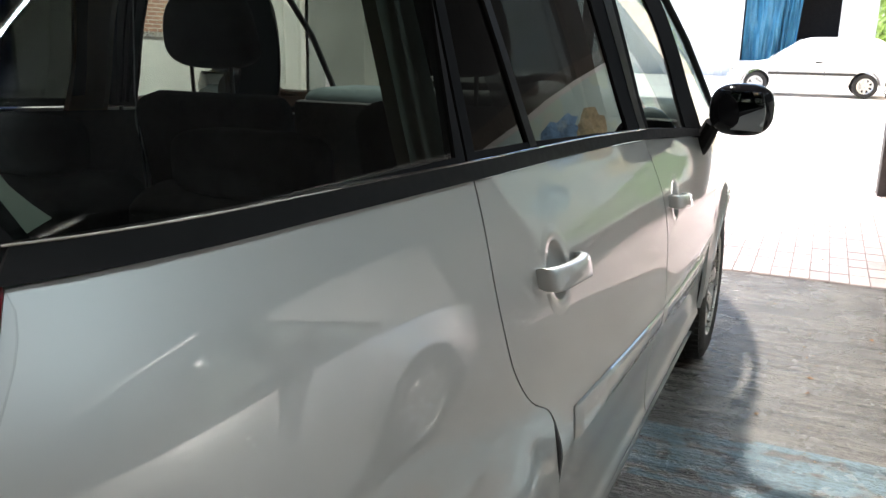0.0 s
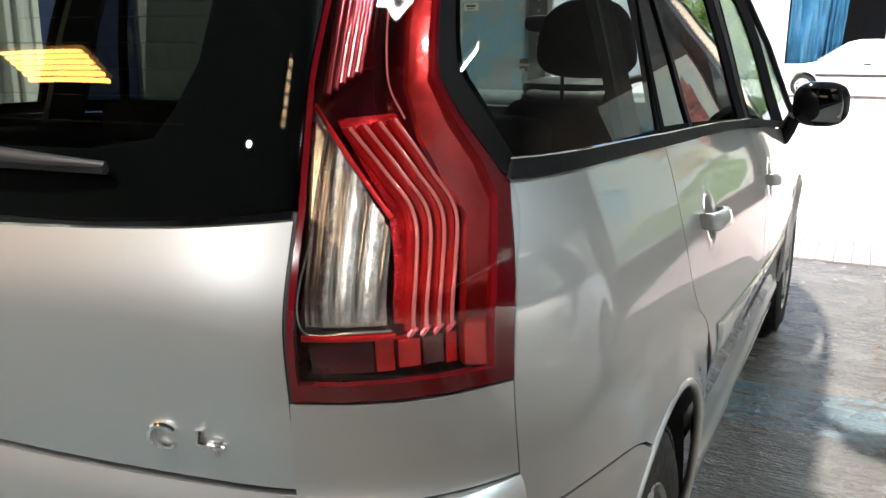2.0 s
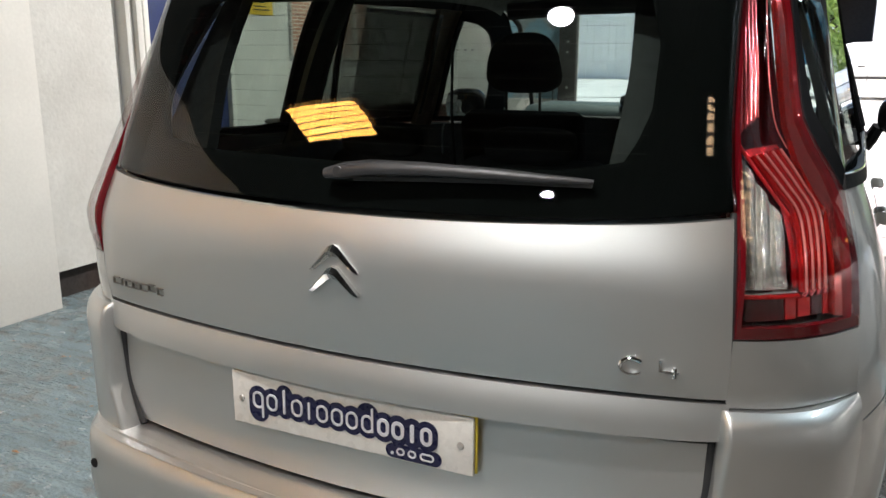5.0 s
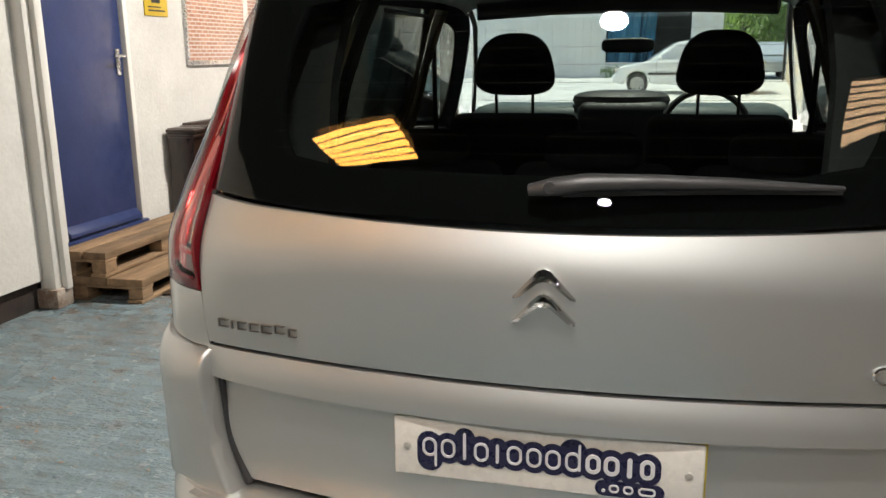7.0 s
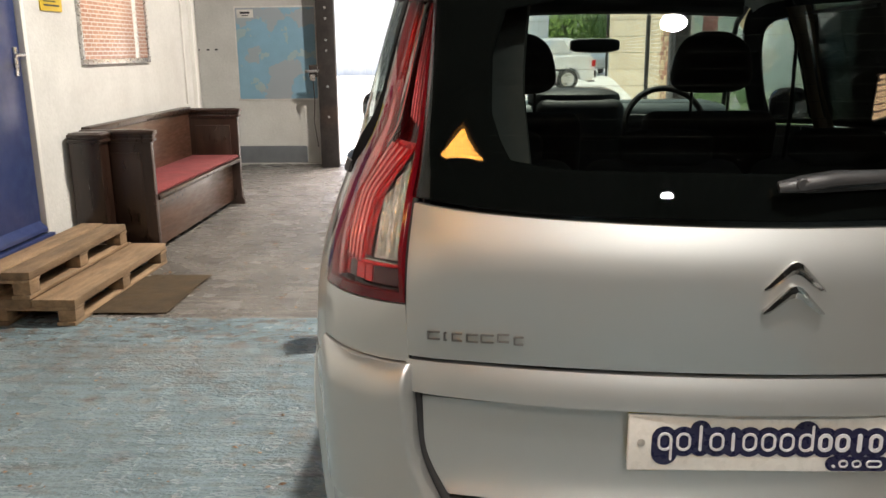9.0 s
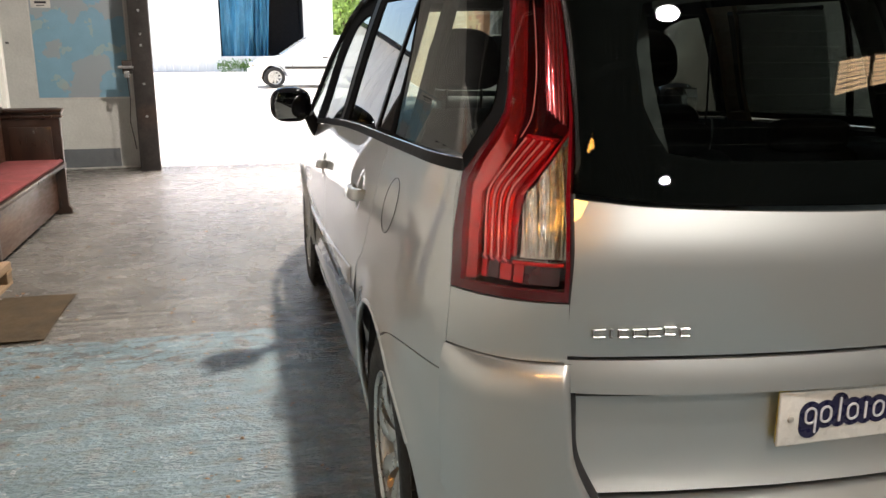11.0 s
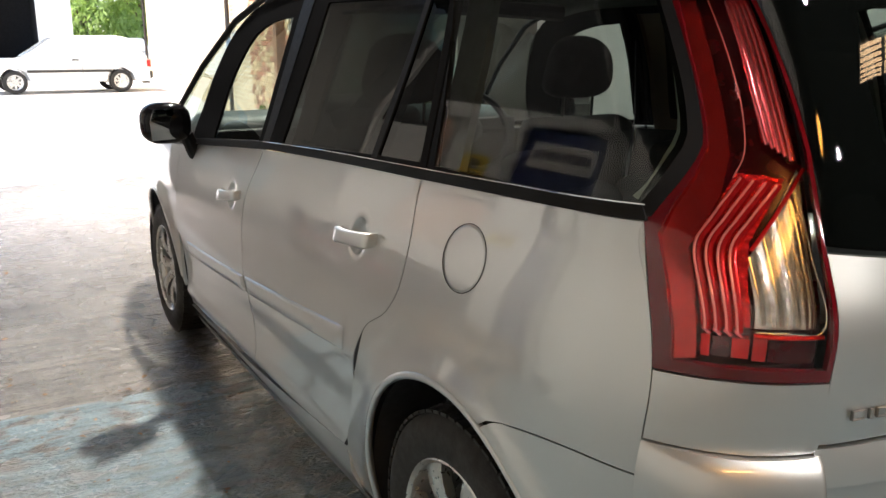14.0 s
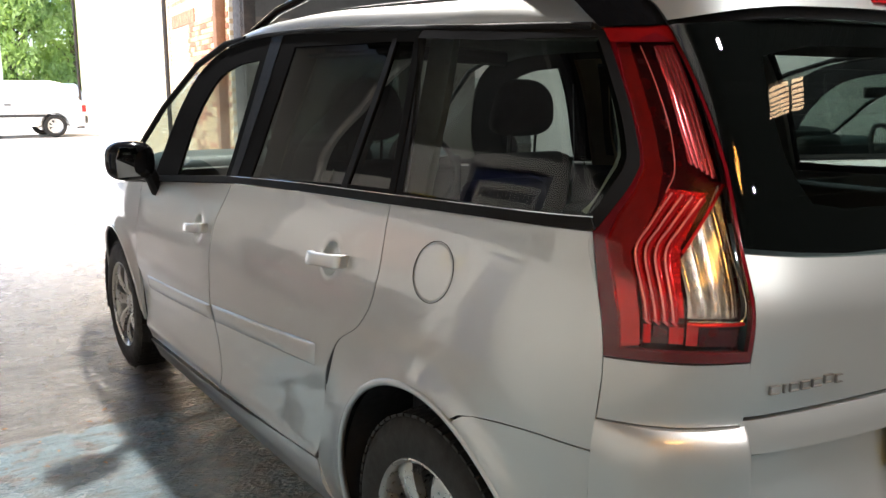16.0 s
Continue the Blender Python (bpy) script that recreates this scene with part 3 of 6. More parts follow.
# double chevron badge and chrome lettering as plain bars
def chevron(z):
    half, drop = .050, .047
    path = [(-half, -drop), (-half * .82, -drop * .80), (-half * .5, -drop * .42), (-half * .2, -drop * .08), (0, 0), (half * .2, -drop * .08), (half * .5, -drop * .42), (half * .82, -drop * .80), (half, -drop)]
    width = [.002, .0065, .0095, .0115, .012, .0115, .0095, .0065, .002]
    rows = []
    for (x, dz), r in zip(path, width):
        y0 = rear_y(z) + NB * x * x
        rows.append([(x, y0 + .004, z + dz), (x, y0 - .008, z + dz), (x, y0 - .008 - r * .9, z + dz - r * .75), (x, y0 - .008, z + dz - r * 1.75), (x, y0 + .004, z + dz - r * 1.75)])
    return grid(rows, close_u=True)


for z in (1.016, .977):
    part("badge_chevron", chevron(z), BADGE_CHROME, tailgate, "chrome chevron", 25)
for i, (w, wd, ht) in enumerate(((-.610, .024, .016), (-.583, .006, .015), (-.562, .020, .015), (-.535, .022, .015), (-.508, .024, .016), (-.480, .022, .022), (-.453, .018, .015))):
    p = skin(w, .861, .004)
    a = math.atan2(2 * NB * w, 1)
    part("chrome_letter_bar", moved(merge(block(-wd / 2, -.003, .0055, wd / 2, .003, .008, .0009, 1), block(-wd / 2, -.003, -.008, wd / 2, .003, -.0055, .0009, 1), block(-wd / 2, -.003, -.008, -wd / 2 + .003, .003, .008, .0009, 1)), Matrix.Translation(p) @ pose(0, 0, ht * .5 - .0075, 0, 0, math.degrees(a))), LETTER_CHROME, tailgate)
for w, wd, shape in ((.513, .044, "c"), (.567, .040, "4")):
    p = skin(w, .862, .004)
    rot = Matrix.Translation(p) @ pose(0, 0, 0, 0, 0, math.degrees(math.atan2(2 * NB * w, 1))) @ Matrix.Diagonal((.82, .8, .78, 1))
    if shape == "c":
        g = tube([(.020 * math.cos(t) * 1.1, 0, .016 * math.sin(t)) for t in np.linspace(.7, 5.6, 18)], .0042, 6)
    else:
        g = merge(tube([(-.014, 0, .017), (-.016, 0, -.004), (.022, 0, -.006)], .0042, 6), tube([(.012, 0, .004), (.012, 0, -.017)], .0042, 6))
    part("chrome_number_bar", moved(g, rot), CHROME, tailgate)

# number plate carrier: yellow plate behind a white show plate, with its print as plain bars
LATCH_GREY = surface("plate_screw_grey", (.42, .40, .37), .45, .3, .1, 30, 0)
plate = part("number_plate", merge(block(-.26, .034, .625, .26, .042, .734, .0035, 3)), PLATE_WHITE, tailgate, "white show plate with dark blue print")
part("yellow_plate", block(-.258, .0425, .628, .2635, .047, .7365, .002), PLATE_YELLOW, plate, "yellow plate behind the white one")
for sx in (-.236, .236):
    part("plate_screw", moved(lathe([(0, -.003), (.006, -.002), (.007, 0)], 12, "y"), Matrix.Translation((sx, .033, .68))), LATCH_GREY, plate)
print_rows = [(-.195, .026), (-.162, .026), (-.133, .016), (-.104, .026), (-.076, .014), (-.047, .026), (-.014, .026), (.018, .026), (.051, .026), (.084, .025), (.114, .026), (.143, .018), (.171, .024)]


def pill(x0, x1, z0, z1, y0, y1, n=20):
    """A flat plate with round ends."""
    r = min(x1 - x0, z1 - z0) / 2
    ring = []
    for k in range(n):
        a = 2 * math.pi * (k + .5) / n
        ring.append(((x1 - r if math.cos(a) > 0 else x0 + r) + r * math.cos(a), (z1 - r if math.sin(a) > 0 else z0 + r) + r * math.sin(a)))
    return prism(ring, y0, y1, "y")


def pill_ring(x0, x1, z0, z1, thick, n=20):
    """A round-ended ring, standing a little proud."""
    rows = []
    for y, inset in ((.0322, 0), (.0304, 0), (.0300, .0004), (.0300, thick - .0004), (.0304, thick), (.0322, thick)):
        a0, a1, b0, b1 = x0 + inset, x1 - inset, z0 + inset, z1 - inset
        r = max(min(a1 - a0, b1 - b0) / 2, .0005)
        rows.append([((a1 - r if math.cos(a) > 0 else a0 + r) + r * math.cos(a), y, (b1 - r if math.sin(a) > 0 else b0 + r) + r * math.sin(a)) for a in (2 * math.pi * (k + .5) / n for k in range(n))])
    return grid(rows, close_u=True)


backing = []
for i, (x, wd) in enumerate(print_rows):
    lo, hi = (.638 if i == 0 else .655), (.724 if i in (2, 8) else .712)
    backing.append(pill(x - wd / 2 - .010, x + wd / 2 + .010, lo, hi, .0322 - .00003 * i, .0336))
backing.append(pill(.088, .200, .629, .657, .0317, .0334))
part("dark_print", merge(*backing), NAVY, plate, "dark blue lettering outline", 25)
for i, (x, wd) in enumerate(print_rows):
    t = .0068 if i > 8 else .0045
    if wd < .020:
        g = pill(x - t * .6, x + t * .6, .666, .715 if i == 2 else .701, .0300, .0320)
    else:
        g = pill_ring(x - wd / 2, x + wd / 2, .666, .701, t)
        if i == 0:
            g = merge(g, pill(x + wd / 2 - t, x + wd / 2, .648, .690, .0299, .0320))
        if i == 8:
            g = merge(g, pill(x + wd / 2 - t, x + wd / 2, .668, .716, .0299, .0320))
    part("light_print_bar", g, PRINT_WHITE, plate, smooth=25)
for x, wd in ((.102, .006), (.119, .017), (.142, .017), (.172, .028)):
    part("light_print_bar", pill_ring(x - wd / 2, x + wd / 2, .636, .651, .0032) if wd > .01 else pill(x - .003, x + .003, .636, .642, .0300, .0318), PRINT_WHITE, plate, smooth=25)

# rear bumper
corner_top = patch([(.672, .800), (.82, .797), (.961, .799)], [(.961, .799), (.959, .911)], [(.684, .915), (.83, .912), (.959, .911)], [(.672, .800), (.684, .915)], 16, 8)
both("lamp_filler_panel", panel(corner_top, 0.001, gap=.0011), PAINT, car, "", 180)


def ease(t):
    t = min(max(t, 0), 1)
    return t * t * (3 - 2 * t)


def bumper_form(w, z):
    shoulder = math.sqrt(max(0, 1 - (1 - min(max((.799 - z) / .075, 0), 1)) ** 2))
    start = float(np.interp(z, (.515, .61, .735, .799), (.592, .641, .656, .664)))
    inner_edge = math.sqrt(max(0, 1 - (1 - min(max((abs(w) - start) / .016, 0), 1)) ** 2))
    return -0.004 + .005 * min(1, inner_edge * 3) + ease((1.04 - abs(w)) / .20) * 0.044 * shoulder * inner_edge


corner_low = patch([(.592, .515), (.80, .50), (.957, .49)], [(.957, .49), (.958, .62), (.961, .7985)], [(.664, .799), (.82, .7965), (.961, .7985)], [(.592, .515), (.641, .61), (.656, .735), (.664, .799)], 60, 44)
both("bumper_corner", panel(corner_low, bumper_form, rim=0.05), BUMPER_PAINT, car, "", 180)
bumper_side = patch(side((.285, .22), (.372, .22)), side((.372, .22), *arch(REAR_AXLE, 180, 111.6)), [(.961, .733)] + side((.40, .739), (.52, .727), (.585, .714), arch(REAR_AXLE, 180, 111.6)[-1]), [(along(.285, .22), .22), (.958, .49), (.961, .733)], 14, 18)
both("bumper_side", panel(bumper_side, lambda w, z: .001 + flare(REAR_AXLE)(w, z)), BUMPER_PAINT, car, "", 180)


def low_form(w, z):
    s = min(max((1.0 - abs(w)) / .34, 0), 1)
    return 0.006 + s * s * (3 - 2 * s) * (0.080 - 0.6 * max(.40 - z, 0) ** 1.5 - 0.020 * max(0, (z - .47) / .04) ** 3)


bumper_low = patch([(-.957, .20), (0, .20), (.957, .20)], [(.957, .20), (.957, .508)], [(-.957, .505), (-.62, .515), (0, .512), (.62, .515), (.957, .505)], [(-.957, .20), (-.957, .508)], 60, 16)
bumper = part("rear_bumper", panel(bumper_low, low_form, rim=0.02), BUMPER_PAINT, car, "", 180)
shelf = [[skin(w, .512 + .004 * k, o) for w in np.linspace(-.70, .70, 50)] for k, o in ((0, .072), (1, .05), (1.6, .02), (1.9, -.02), (1.9, -.06))]
part("bumper_step", grid(shelf), BUMPER_PAINT, bumper, "", 180)
for w in (-.66, -.25, .25, .66):
    part("parking_sensor", moved(lathe([(0, -.003), (.010, -.003), (.012, 0)], 16, "y"), Matrix.Translation(skin(w, .44, low_form(w, .44) + .001))), BLACK_TRIM, bumper)

# tail lamps
lens_swell = spline([(0, .55), (.15, 1), (.5, .65), (1, 0)])


def lens_form(w, z):
    """The clear lens stands proud along the tailgate and fades to the flank."""
    outer = float(np.interp(z, [p[1] for p in LAMP_OUT], [p[0] for p in LAMP_OUT]))
    u = min(max((abs(w) - .69) / (outer - .69), 0), 1)
    ends = min(max((z - .915) / .09, 0), 1) * min(max((1.495 - z) / .08, 0), 1)
    return .004 + .018 * lens_swell(u) * ends


lamp_net = patch([LAMP_IN[0], (.83, .914), LAMP_OUT[0]], LAMP_OUT, [LAMP_IN[-1], (.735, 1.4875), LAMP_OUT[-1]], LAMP_IN, 12, 40)
for flank, turn in (("right", lambda g: g), ("left", flipped)):
    lamp = part("tail_lamp", turn(panel(lamp_net, -0.040, rim=0.02)), RED_DARK, car, "tall red and clear tail lamp cluster", 60)
    rim_in = [(.700, .936), (.703, 1.014), (.700, 1.105), (.684, 1.232), (.686, 1.35), (.688, 1.456), (.778, 1.456), (.791, 1.40), (.806, 1.287), (.817, 1.235), (.850, 1.189), (.893, 1.146), (.925, 1.104), (.937, 1.013), (.936, .931)]
    rim_out = [LAMP_IN[0], LAMP_IN[1], LAMP_IN[2], LAMP_IN[3], LAMP_IN[4], LAMP_IN[5], LAMP_OUT[9], LAMP_OUT[8], LAMP_OUT[7], LAMP_OUT[6], LAMP_OUT[5], LAMP_OUT[4], LAMP_OUT[2], LAMP_OUT[1], LAMP_OUT[0]]
    part("lamp_rim", turn(strip(rim_out, rim_in, lambda w, z: lens_form(w, z) - .003, 4)), RED_DEEP, lamp, "deep red lamp edge", 60)
    part("lamp_edge_wall", turn(grid([[skin(w, z, o(w, z)) for w, z in spaced(LAMP_IN, 40, False)] for o in (lambda w, z: -.02, lambda w, z: lens_form(w, z) - .004)])), RED_DEEP, lamp, "", 60)
    # bright outer reflector band
    band_o = [(.943, .930), (.944, 1.013), (.932, 1.104), (.899, 1.148), (.857, 1.193), (.823, 1.237), (.811, 1.289), (.796, 1.40), (.784, 1.46)]
    band_i = [(.906, .938), (.906, 1.013), (.893, 1.088), (.862, 1.120), (.822, 1.168), (.794, 1.222), (.783, 1.287), (.769, 1.40), (.759, 1.455)]
    part("side_reflector", turn(strip(band_o, band_i, -0.006, 4, close=False)), RED_SIDE, lamp, "glossy red side reflector", 60)
    part("crest_line", turn(bar([(.745, 1.450), (.751, 1.36), (.762, 1.27), (.776, 1.222), (.80, 1.19)], .0011, -0.010, 5, 1, 24)), FIN_RED, lamp)
    # four low light guides, each on its dark step
    for i in range(4):
        d = i / 3
        lo = [(.896 - .046 * d, .980), (.894 - .047 * d, 1.04), (.884 - .050 * d, 1.092), (.846 - .052 * d, 1.134), (.790 - .050 * d, 1.190 - .008 * d)]
        rib = part("light_guide", turn(bar(lo, .0023, -0.014, 8, 1, 34)), FIN_RED, lamp, "pale pink light guide", 60)
        part("guide_step", turn(bar([(w - .0045, z - .002) for w, z in lo], .0046, -0.020, 8, 1, 34)), RED_MID, rib)
        foot = lo[0]
        part("guide_foot", turn(bar([(foot[0] + .004, foot[1] + .002), (foot[0] - .007, foot[1] - .007)], .0032, -.015, 6, 1, 4)), FLUTE_RED, rib)
    # upper red flutes
    for i in range(5):
        d = i / 4
        hi = [(.738 - .034 * d, 1.238 - .022 * d), (.736 - .034 * d, 1.30), (.726 - .029 * d, 1.40), (.721 - .025 * d, 1.448)]
        part("flute", turn(bar(hi, .0048, -0.016, 10, 1, 30)), FLUTE_RED, lamp, "glossy red flute", 60)
    # red back plates
    low_red = patch([(.830, .984), (.905, .98)], [(.905, .98), (.903, 1.04), (.890, 1.092), (.795, 1.196)], [(.722, 1.190), (.795, 1.196)], [(.830, .984), (.826, 1.04), (.806, 1.100), (.722, 1.190)], 6, 18, False)
    part("red_reflector", turn(panel(low_red, -0.026, rim=0)), RED_FACET, lamp, "bright red faceted reflector", 60)
    high_red = patch([(.700, 1.225), (.746, 1.240)], [(.746, 1.240), (.738, 1.33), (.728, 1.448)], [(.694, 1.448), (.728, 1.448)], [(.700, 1.225), (.694, 1.448)], 6, 14, False)
    part("red_reflector", turn(panel(high_red, -0.024, rim=0)), RED_FACET, lamp, "bright red faceted reflector", 60)
    for a, b, z0, z1, ma in ((.716, .800, .940, .974, RED_DARK), (.802, .826, .940, .976, RED_BRIGHT), (.830, .858, .942, .972, RED_BRIGHT), (.860, .886, .942, .972, RED_DARK), (.888, .902, .940, .973, RED_MID)):
        box_net = patch([(a, z0), (b, z0)], [(b, z0), (b, z1)], [(a, z1), (b, z1)], [(a, z0), (a, z1)], 6, 3)
        part("lower_reflector", turn(panel(box_net, -0.014, rim=0.015)), ma, lamp, "", 60)
    sep = [(.708, .981), (.76, .979), (.826, .978)]
    part("lamp_divider", turn(bar(sep, .0035, -0.008)), RED_BRIGHT, lamp)
    # clear reversing light with upright flutes
    clear_net = patch([(.710, .985), (.77, .983), (.824, .982)], [(.824, .982), (.820, 1.05), (.800, 1.094)], [(.694, 1.205), (.800, 1.094)], [(.710, .985), (.708, 1.09), (.694, 1.205)], 12, 20, False)
    chamber = part("reversing_light", turn(panel(clear_net, -0.030, rim=0)), REFLECTOR, lamp, "silver reversing light chamber", 60)
    for k in range(7):
        w0, w1 = .7135 + .0155 * k, .7135 + .0155 * k + .0150
        tops = [1.186 - (w - .712) * 1.02 for w in (w0, w1)]
        lean = .006 if k % 2 else -.003
        net = patch([(w0, .988), (w1, .988)], [(w1, .988), (w1 - .004, tops[1])], [(w0 - .004, tops[0]), (w1 - .004, tops[1])], [(w0, .988), (w0 - .004, tops[0])], 6, 24, False)
        facet = panel(net, lambda w, z: -.027 + lean + .0022 * math.cos((w - w0) / .0150 * math.pi - math.pi / 2) + (.0007 * math.sin(z * 900) if k % 2 else 0), rim=.008, gap=.0003)
        part("chamber_facet", turn(facet), BEADED if k % 2 else REFLECTOR, chamber, "", 60)
    part("chamber_edge", turn(bar([(.712, 1.186), (.711, 1.09), (.7125, .986), (.77, .984), (.822, .983)], .0014, -.010, 6, 1, 40)), REFLECTOR, chamber)
    part("slant_divider", turn(bar([(.690, 1.206), (.748, 1.149), (.806, 1.092)], .0030, -0.009, 8, 1, 20)), RED_BRIGHT, lamp)
    part("clear_cover", turn(panel(clear_net, -0.006, rim=0.004)), CLEAR_LENS, lamp, "clear plastic lens", 180).visible_shadow = False
    part("outer_lens", turn(panel(lamp_net, lens_form, rim=0.004)), CLEAR_LENS, lamp, "clear outer lens", 180).visible_shadow = False
    # flat top cap
    cap_net = patch([(.684, 1.458), (.785, 1.458)], [(.785, 1.458), (.785, 1.486)], [(.684, 1.486), (.785, 1.486)], [(.684, 1.458), (.684, 1.486)], 6, 3)
    part("lamp_cap", turn(panel(cap_net, 0.006, rim=0.004)), RED_MID, lamp)

# black belt trim
belt_lo = side((.36, 1.120), (.7, 1.109), (1.0, 1.098), (1.5, 1.081), (2.03, 1.056), (2.5, 1.02), (3.05, .975))
belt_hi = [(w, z + .022) for w, z in belt_lo]
belt_net = np.stack([spaced(belt_lo, 60), spaced([(w, z + .011) for w, z in belt_lo], 60), spaced(belt_hi, 60)])
both("belt_trim", panel(belt_net, lambda w, z: .008, rim=.012, gap=0), BLACK_TRIM, car, "satin black belt trim", 60)
both("belt_chrome_edge", bar(side((.37, 1.143), (.7, 1.132), (1.0, 1.121), (1.5, 1.104), (2.03, 1.079)), .0016, .009, 6, 1, 40), CHROME, car)


# side windows
def ruled_rim(outer, inner, form, k):
    """A straight band from the body to the edge of a flat pane, with its edges turned in."""
    rows = [[], [], [], [], [], []]
    m = len(outer)
    for i in range(m):
        for t in range(k):
            (a, b), (c, d) = ([p[j][q] + (p[(j + 1) % m][q] - p[j][q]) * t / k for q in (0, 1)] for p, j in ((outer, i), (inner, i)))
            o, n = skin(a, b, .003), skin(c, d, form(c, d) + .002)
            rows[0].append(skin(a, b, -.008))
            for r, f in zip(rows[1:5], (0, .33, .67, 1)):
                r.append(o.lerp(n, f))
            rows[5].append(skin(c, d, form(c, d) - .012))
    return grid(rows, close_u=True)


def window(name, outer, inner, glass, glass_corners, n=14, m=12, form=None):
    if form:
        rim = ruled_rim(outer, inner, form, 5)
    else:
        form = lambda w, z: 0.0
        rim = strip(outer, inner, .003, 5)
    frames = both(name, rim, FRAME_BLACK, car, "black window frame", 60)
    b, r, t, l = glass_corners
    rows = []
    for line in patch(b, r, t, l, n, m, False):
        rows.append([skin(w, z, form(w, z) - .001) for w, z in line])
    g = grid(rows)
    for fr, geo in zip(frames, (g, flipped(g))):
        part("window_glass", geo, glass, fr, "tinted glass", 180)
    return frames


q_edge_out = [tuple(k) for k in spaced([(.929, 1.126), (.905, 1.149), (.857, 1.194), (.822, 1.239), (.811, 1.288), (.795, 1.40), (.785, 1.484)], 16)]
q_edge_in = [tuple(k) for k in spaced([(.955, 1.130), (.922, 1.157), (.875, 1.202), (.840, 1.245), (.828, 1.291), (.812, 1.40), (.803, 1.468)], 16)]
q_border = [tuple(k) for k in spaced([(.962, 1.132), (.930, 1.162), (.886, 1.206), (.851, 1.248), (.839, 1.295), (.823, 1.40), (.814, 1.460)], 16)]
q_out = side((.985, 1.116)) + q_edge_out + side((.75, 1.500), (1.066, 1.520))
q_in = side((.955, 1.130)) + q_edge_in + side((.75, 1.474), (1.025, 1.492))
window("quarter_window_frame", q_out, q_in, QUARTER_GLASS, ([q_in[1], q_in[0]], [q_in[0], q_in[-1]], [q_in[-3], q_in[-2], q_in[-1]], q_in[1:-2]), n=24, m=16, form=quarter_form)
both("glass_border", strip(q_edge_in, q_border, lambda w, z: quarter_form(w, z) - .008, 2, close=False), FRIT_BLACK, car, "black printed glass border", 60)
d_out = side((2.01, 1.070), (1.24, 1.108), (.993, 1.116), (1.074, 1.515), (1.19, 1.522), (1.95, 1.552))
d_in = side((1.88, 1.088), (1.24, 1.122), (1.022, 1.130), (1.092, 1.488), (1.19, 1.492), (1.81, 1.505))
frames = window("rear_door_window_frame", d_out, d_in, SIDE_GLASS, (side((1.022, 1.130), (1.24, 1.122), (1.88, 1.088)), side((1.88, 1.088), (1.81, 1.505)), side((1.092, 1.488), (1.19, 1.492), (1.81, 1.505)), side((1.022, 1.130), (1.092, 1.488))))
blind_net = patch(side((1.275, 1.12), (1.84, 1.09)), side((1.84, 1.09), (1.79, 1.47)), side((1.225, 1.47), (1.79, 1.47)), side((1.275, 1.12), (1.225, 1.47)), 12, 10, False)
blind = panel(blind_net, lambda w, z: -.045 - .012 * math.sin(math.pi * (z - 1.1) / .38), rim=0, gap=0)
blind_rod = bar(side((1.235, 1.475), (1.78, 1.475)), .007, -.045, 8, 1, 10)
for fr, turn in zip(frames, (lambda g: g, flipped)):
    sheet = part("sunblind", turn(blind), SUNBLIND, fr, "raised grey mesh sunblind", 180)
    part("sunblind_rod", turn(blind_rod), CABIN_DARK, sheet)
divider = strip(side((1.262, 1.115), (1.200, 1.50)), side((1.232, 1.115), (1.178, 1.50)), 0.004, 12, close=False)
for fr, geo in zip(frames, (divider, flipped(divider))):
    part("window_divider", geo, BLACK_TRIM, fr)
front_outer = [tuple(p) for p in spaced([(2.0, 1.552), (2.28, 1.545), (2.52, 1.505), (2.69, 1.413), (2.815, 1.239), (2.87, 1.10), (2.895, .995)], 14)]
front_inner = [tuple(p) for p in spaced([(2.068, 1.470), (2.271, 1.455), (2.414, 1.414), (2.504, 1.335), (2.57, 1.22), (2.597, 1.12), (2.597, 1.038)], 14)]
f_out, f_in = side((2.03, 1.066), *front_outer), side((2.090, 1.072), *front_inner)
window("front_door_window_frame", f_out, f_in, FRONT_GLASS, ([f_in[0], f_in[-1]], list(reversed(f_in[5:])), f_in[1:6], [f_in[0], f_in[1]]))
slit_glass = panel(patch(side((2.895, .995), (3.26, .985)), side((3.26, .985), (3.205, 1.12), (3.00, 1.285), (2.80, 1.405), (2.71, 1.445)), side((2.66, 1.425), (2.71, 1.445)), side((2.895, .995), (2.87, 1.10), (2.815, 1.239), (2.66, 1.425)), 8, 14), -0.004, rim=0)
both("front_quarter_glass", slit_glass, FRONT_GLASS, car, "clear front quarter glass", 180)
b_pillar = panel(patch(side((1.99, 1.07), (2.05, 1.067)), side((2.05, 1.067), (2.03, 1.55)), side((1.935, 1.552), (2.03, 1.55)), side((1.99, 1.07), (1.935, 1.552)), 4, 12), 0.005, rim=.02)
both("door_pillar", b_pillar, BLACK_TRIM, car, "black door pillar")
cable_top = [(1.066, 1.52), (1.2, 1.527), (1.95, 1.556), (2.2, 1.553), (2.4, 1.53)]
both("roof_gutter", bar(side((.50, 1.491), (.62, 1.497), *cable_top), .008, .004, 6, 1, 40), BLACK_TRIM, car)

# roof, rails, windscreen
edge_z = spline([(.36, 1.495), (.6, 1.505), (1.07, 1.528), (1.95, 1.565), (2.3, 1.553), (2.45, 1.53)])
mid_z = spline([(.26, 1.575), (.6, 1.605), (1.2, 1.635), (1.9, 1.645), (2.3, 1.62), (2.45, 1.59)])
rear_rim = spline([(0, 1.598), (.4, 1.592), (.6, 1.578), (.70, 1.556), (.76, 1.525), (.79, 1.497)])


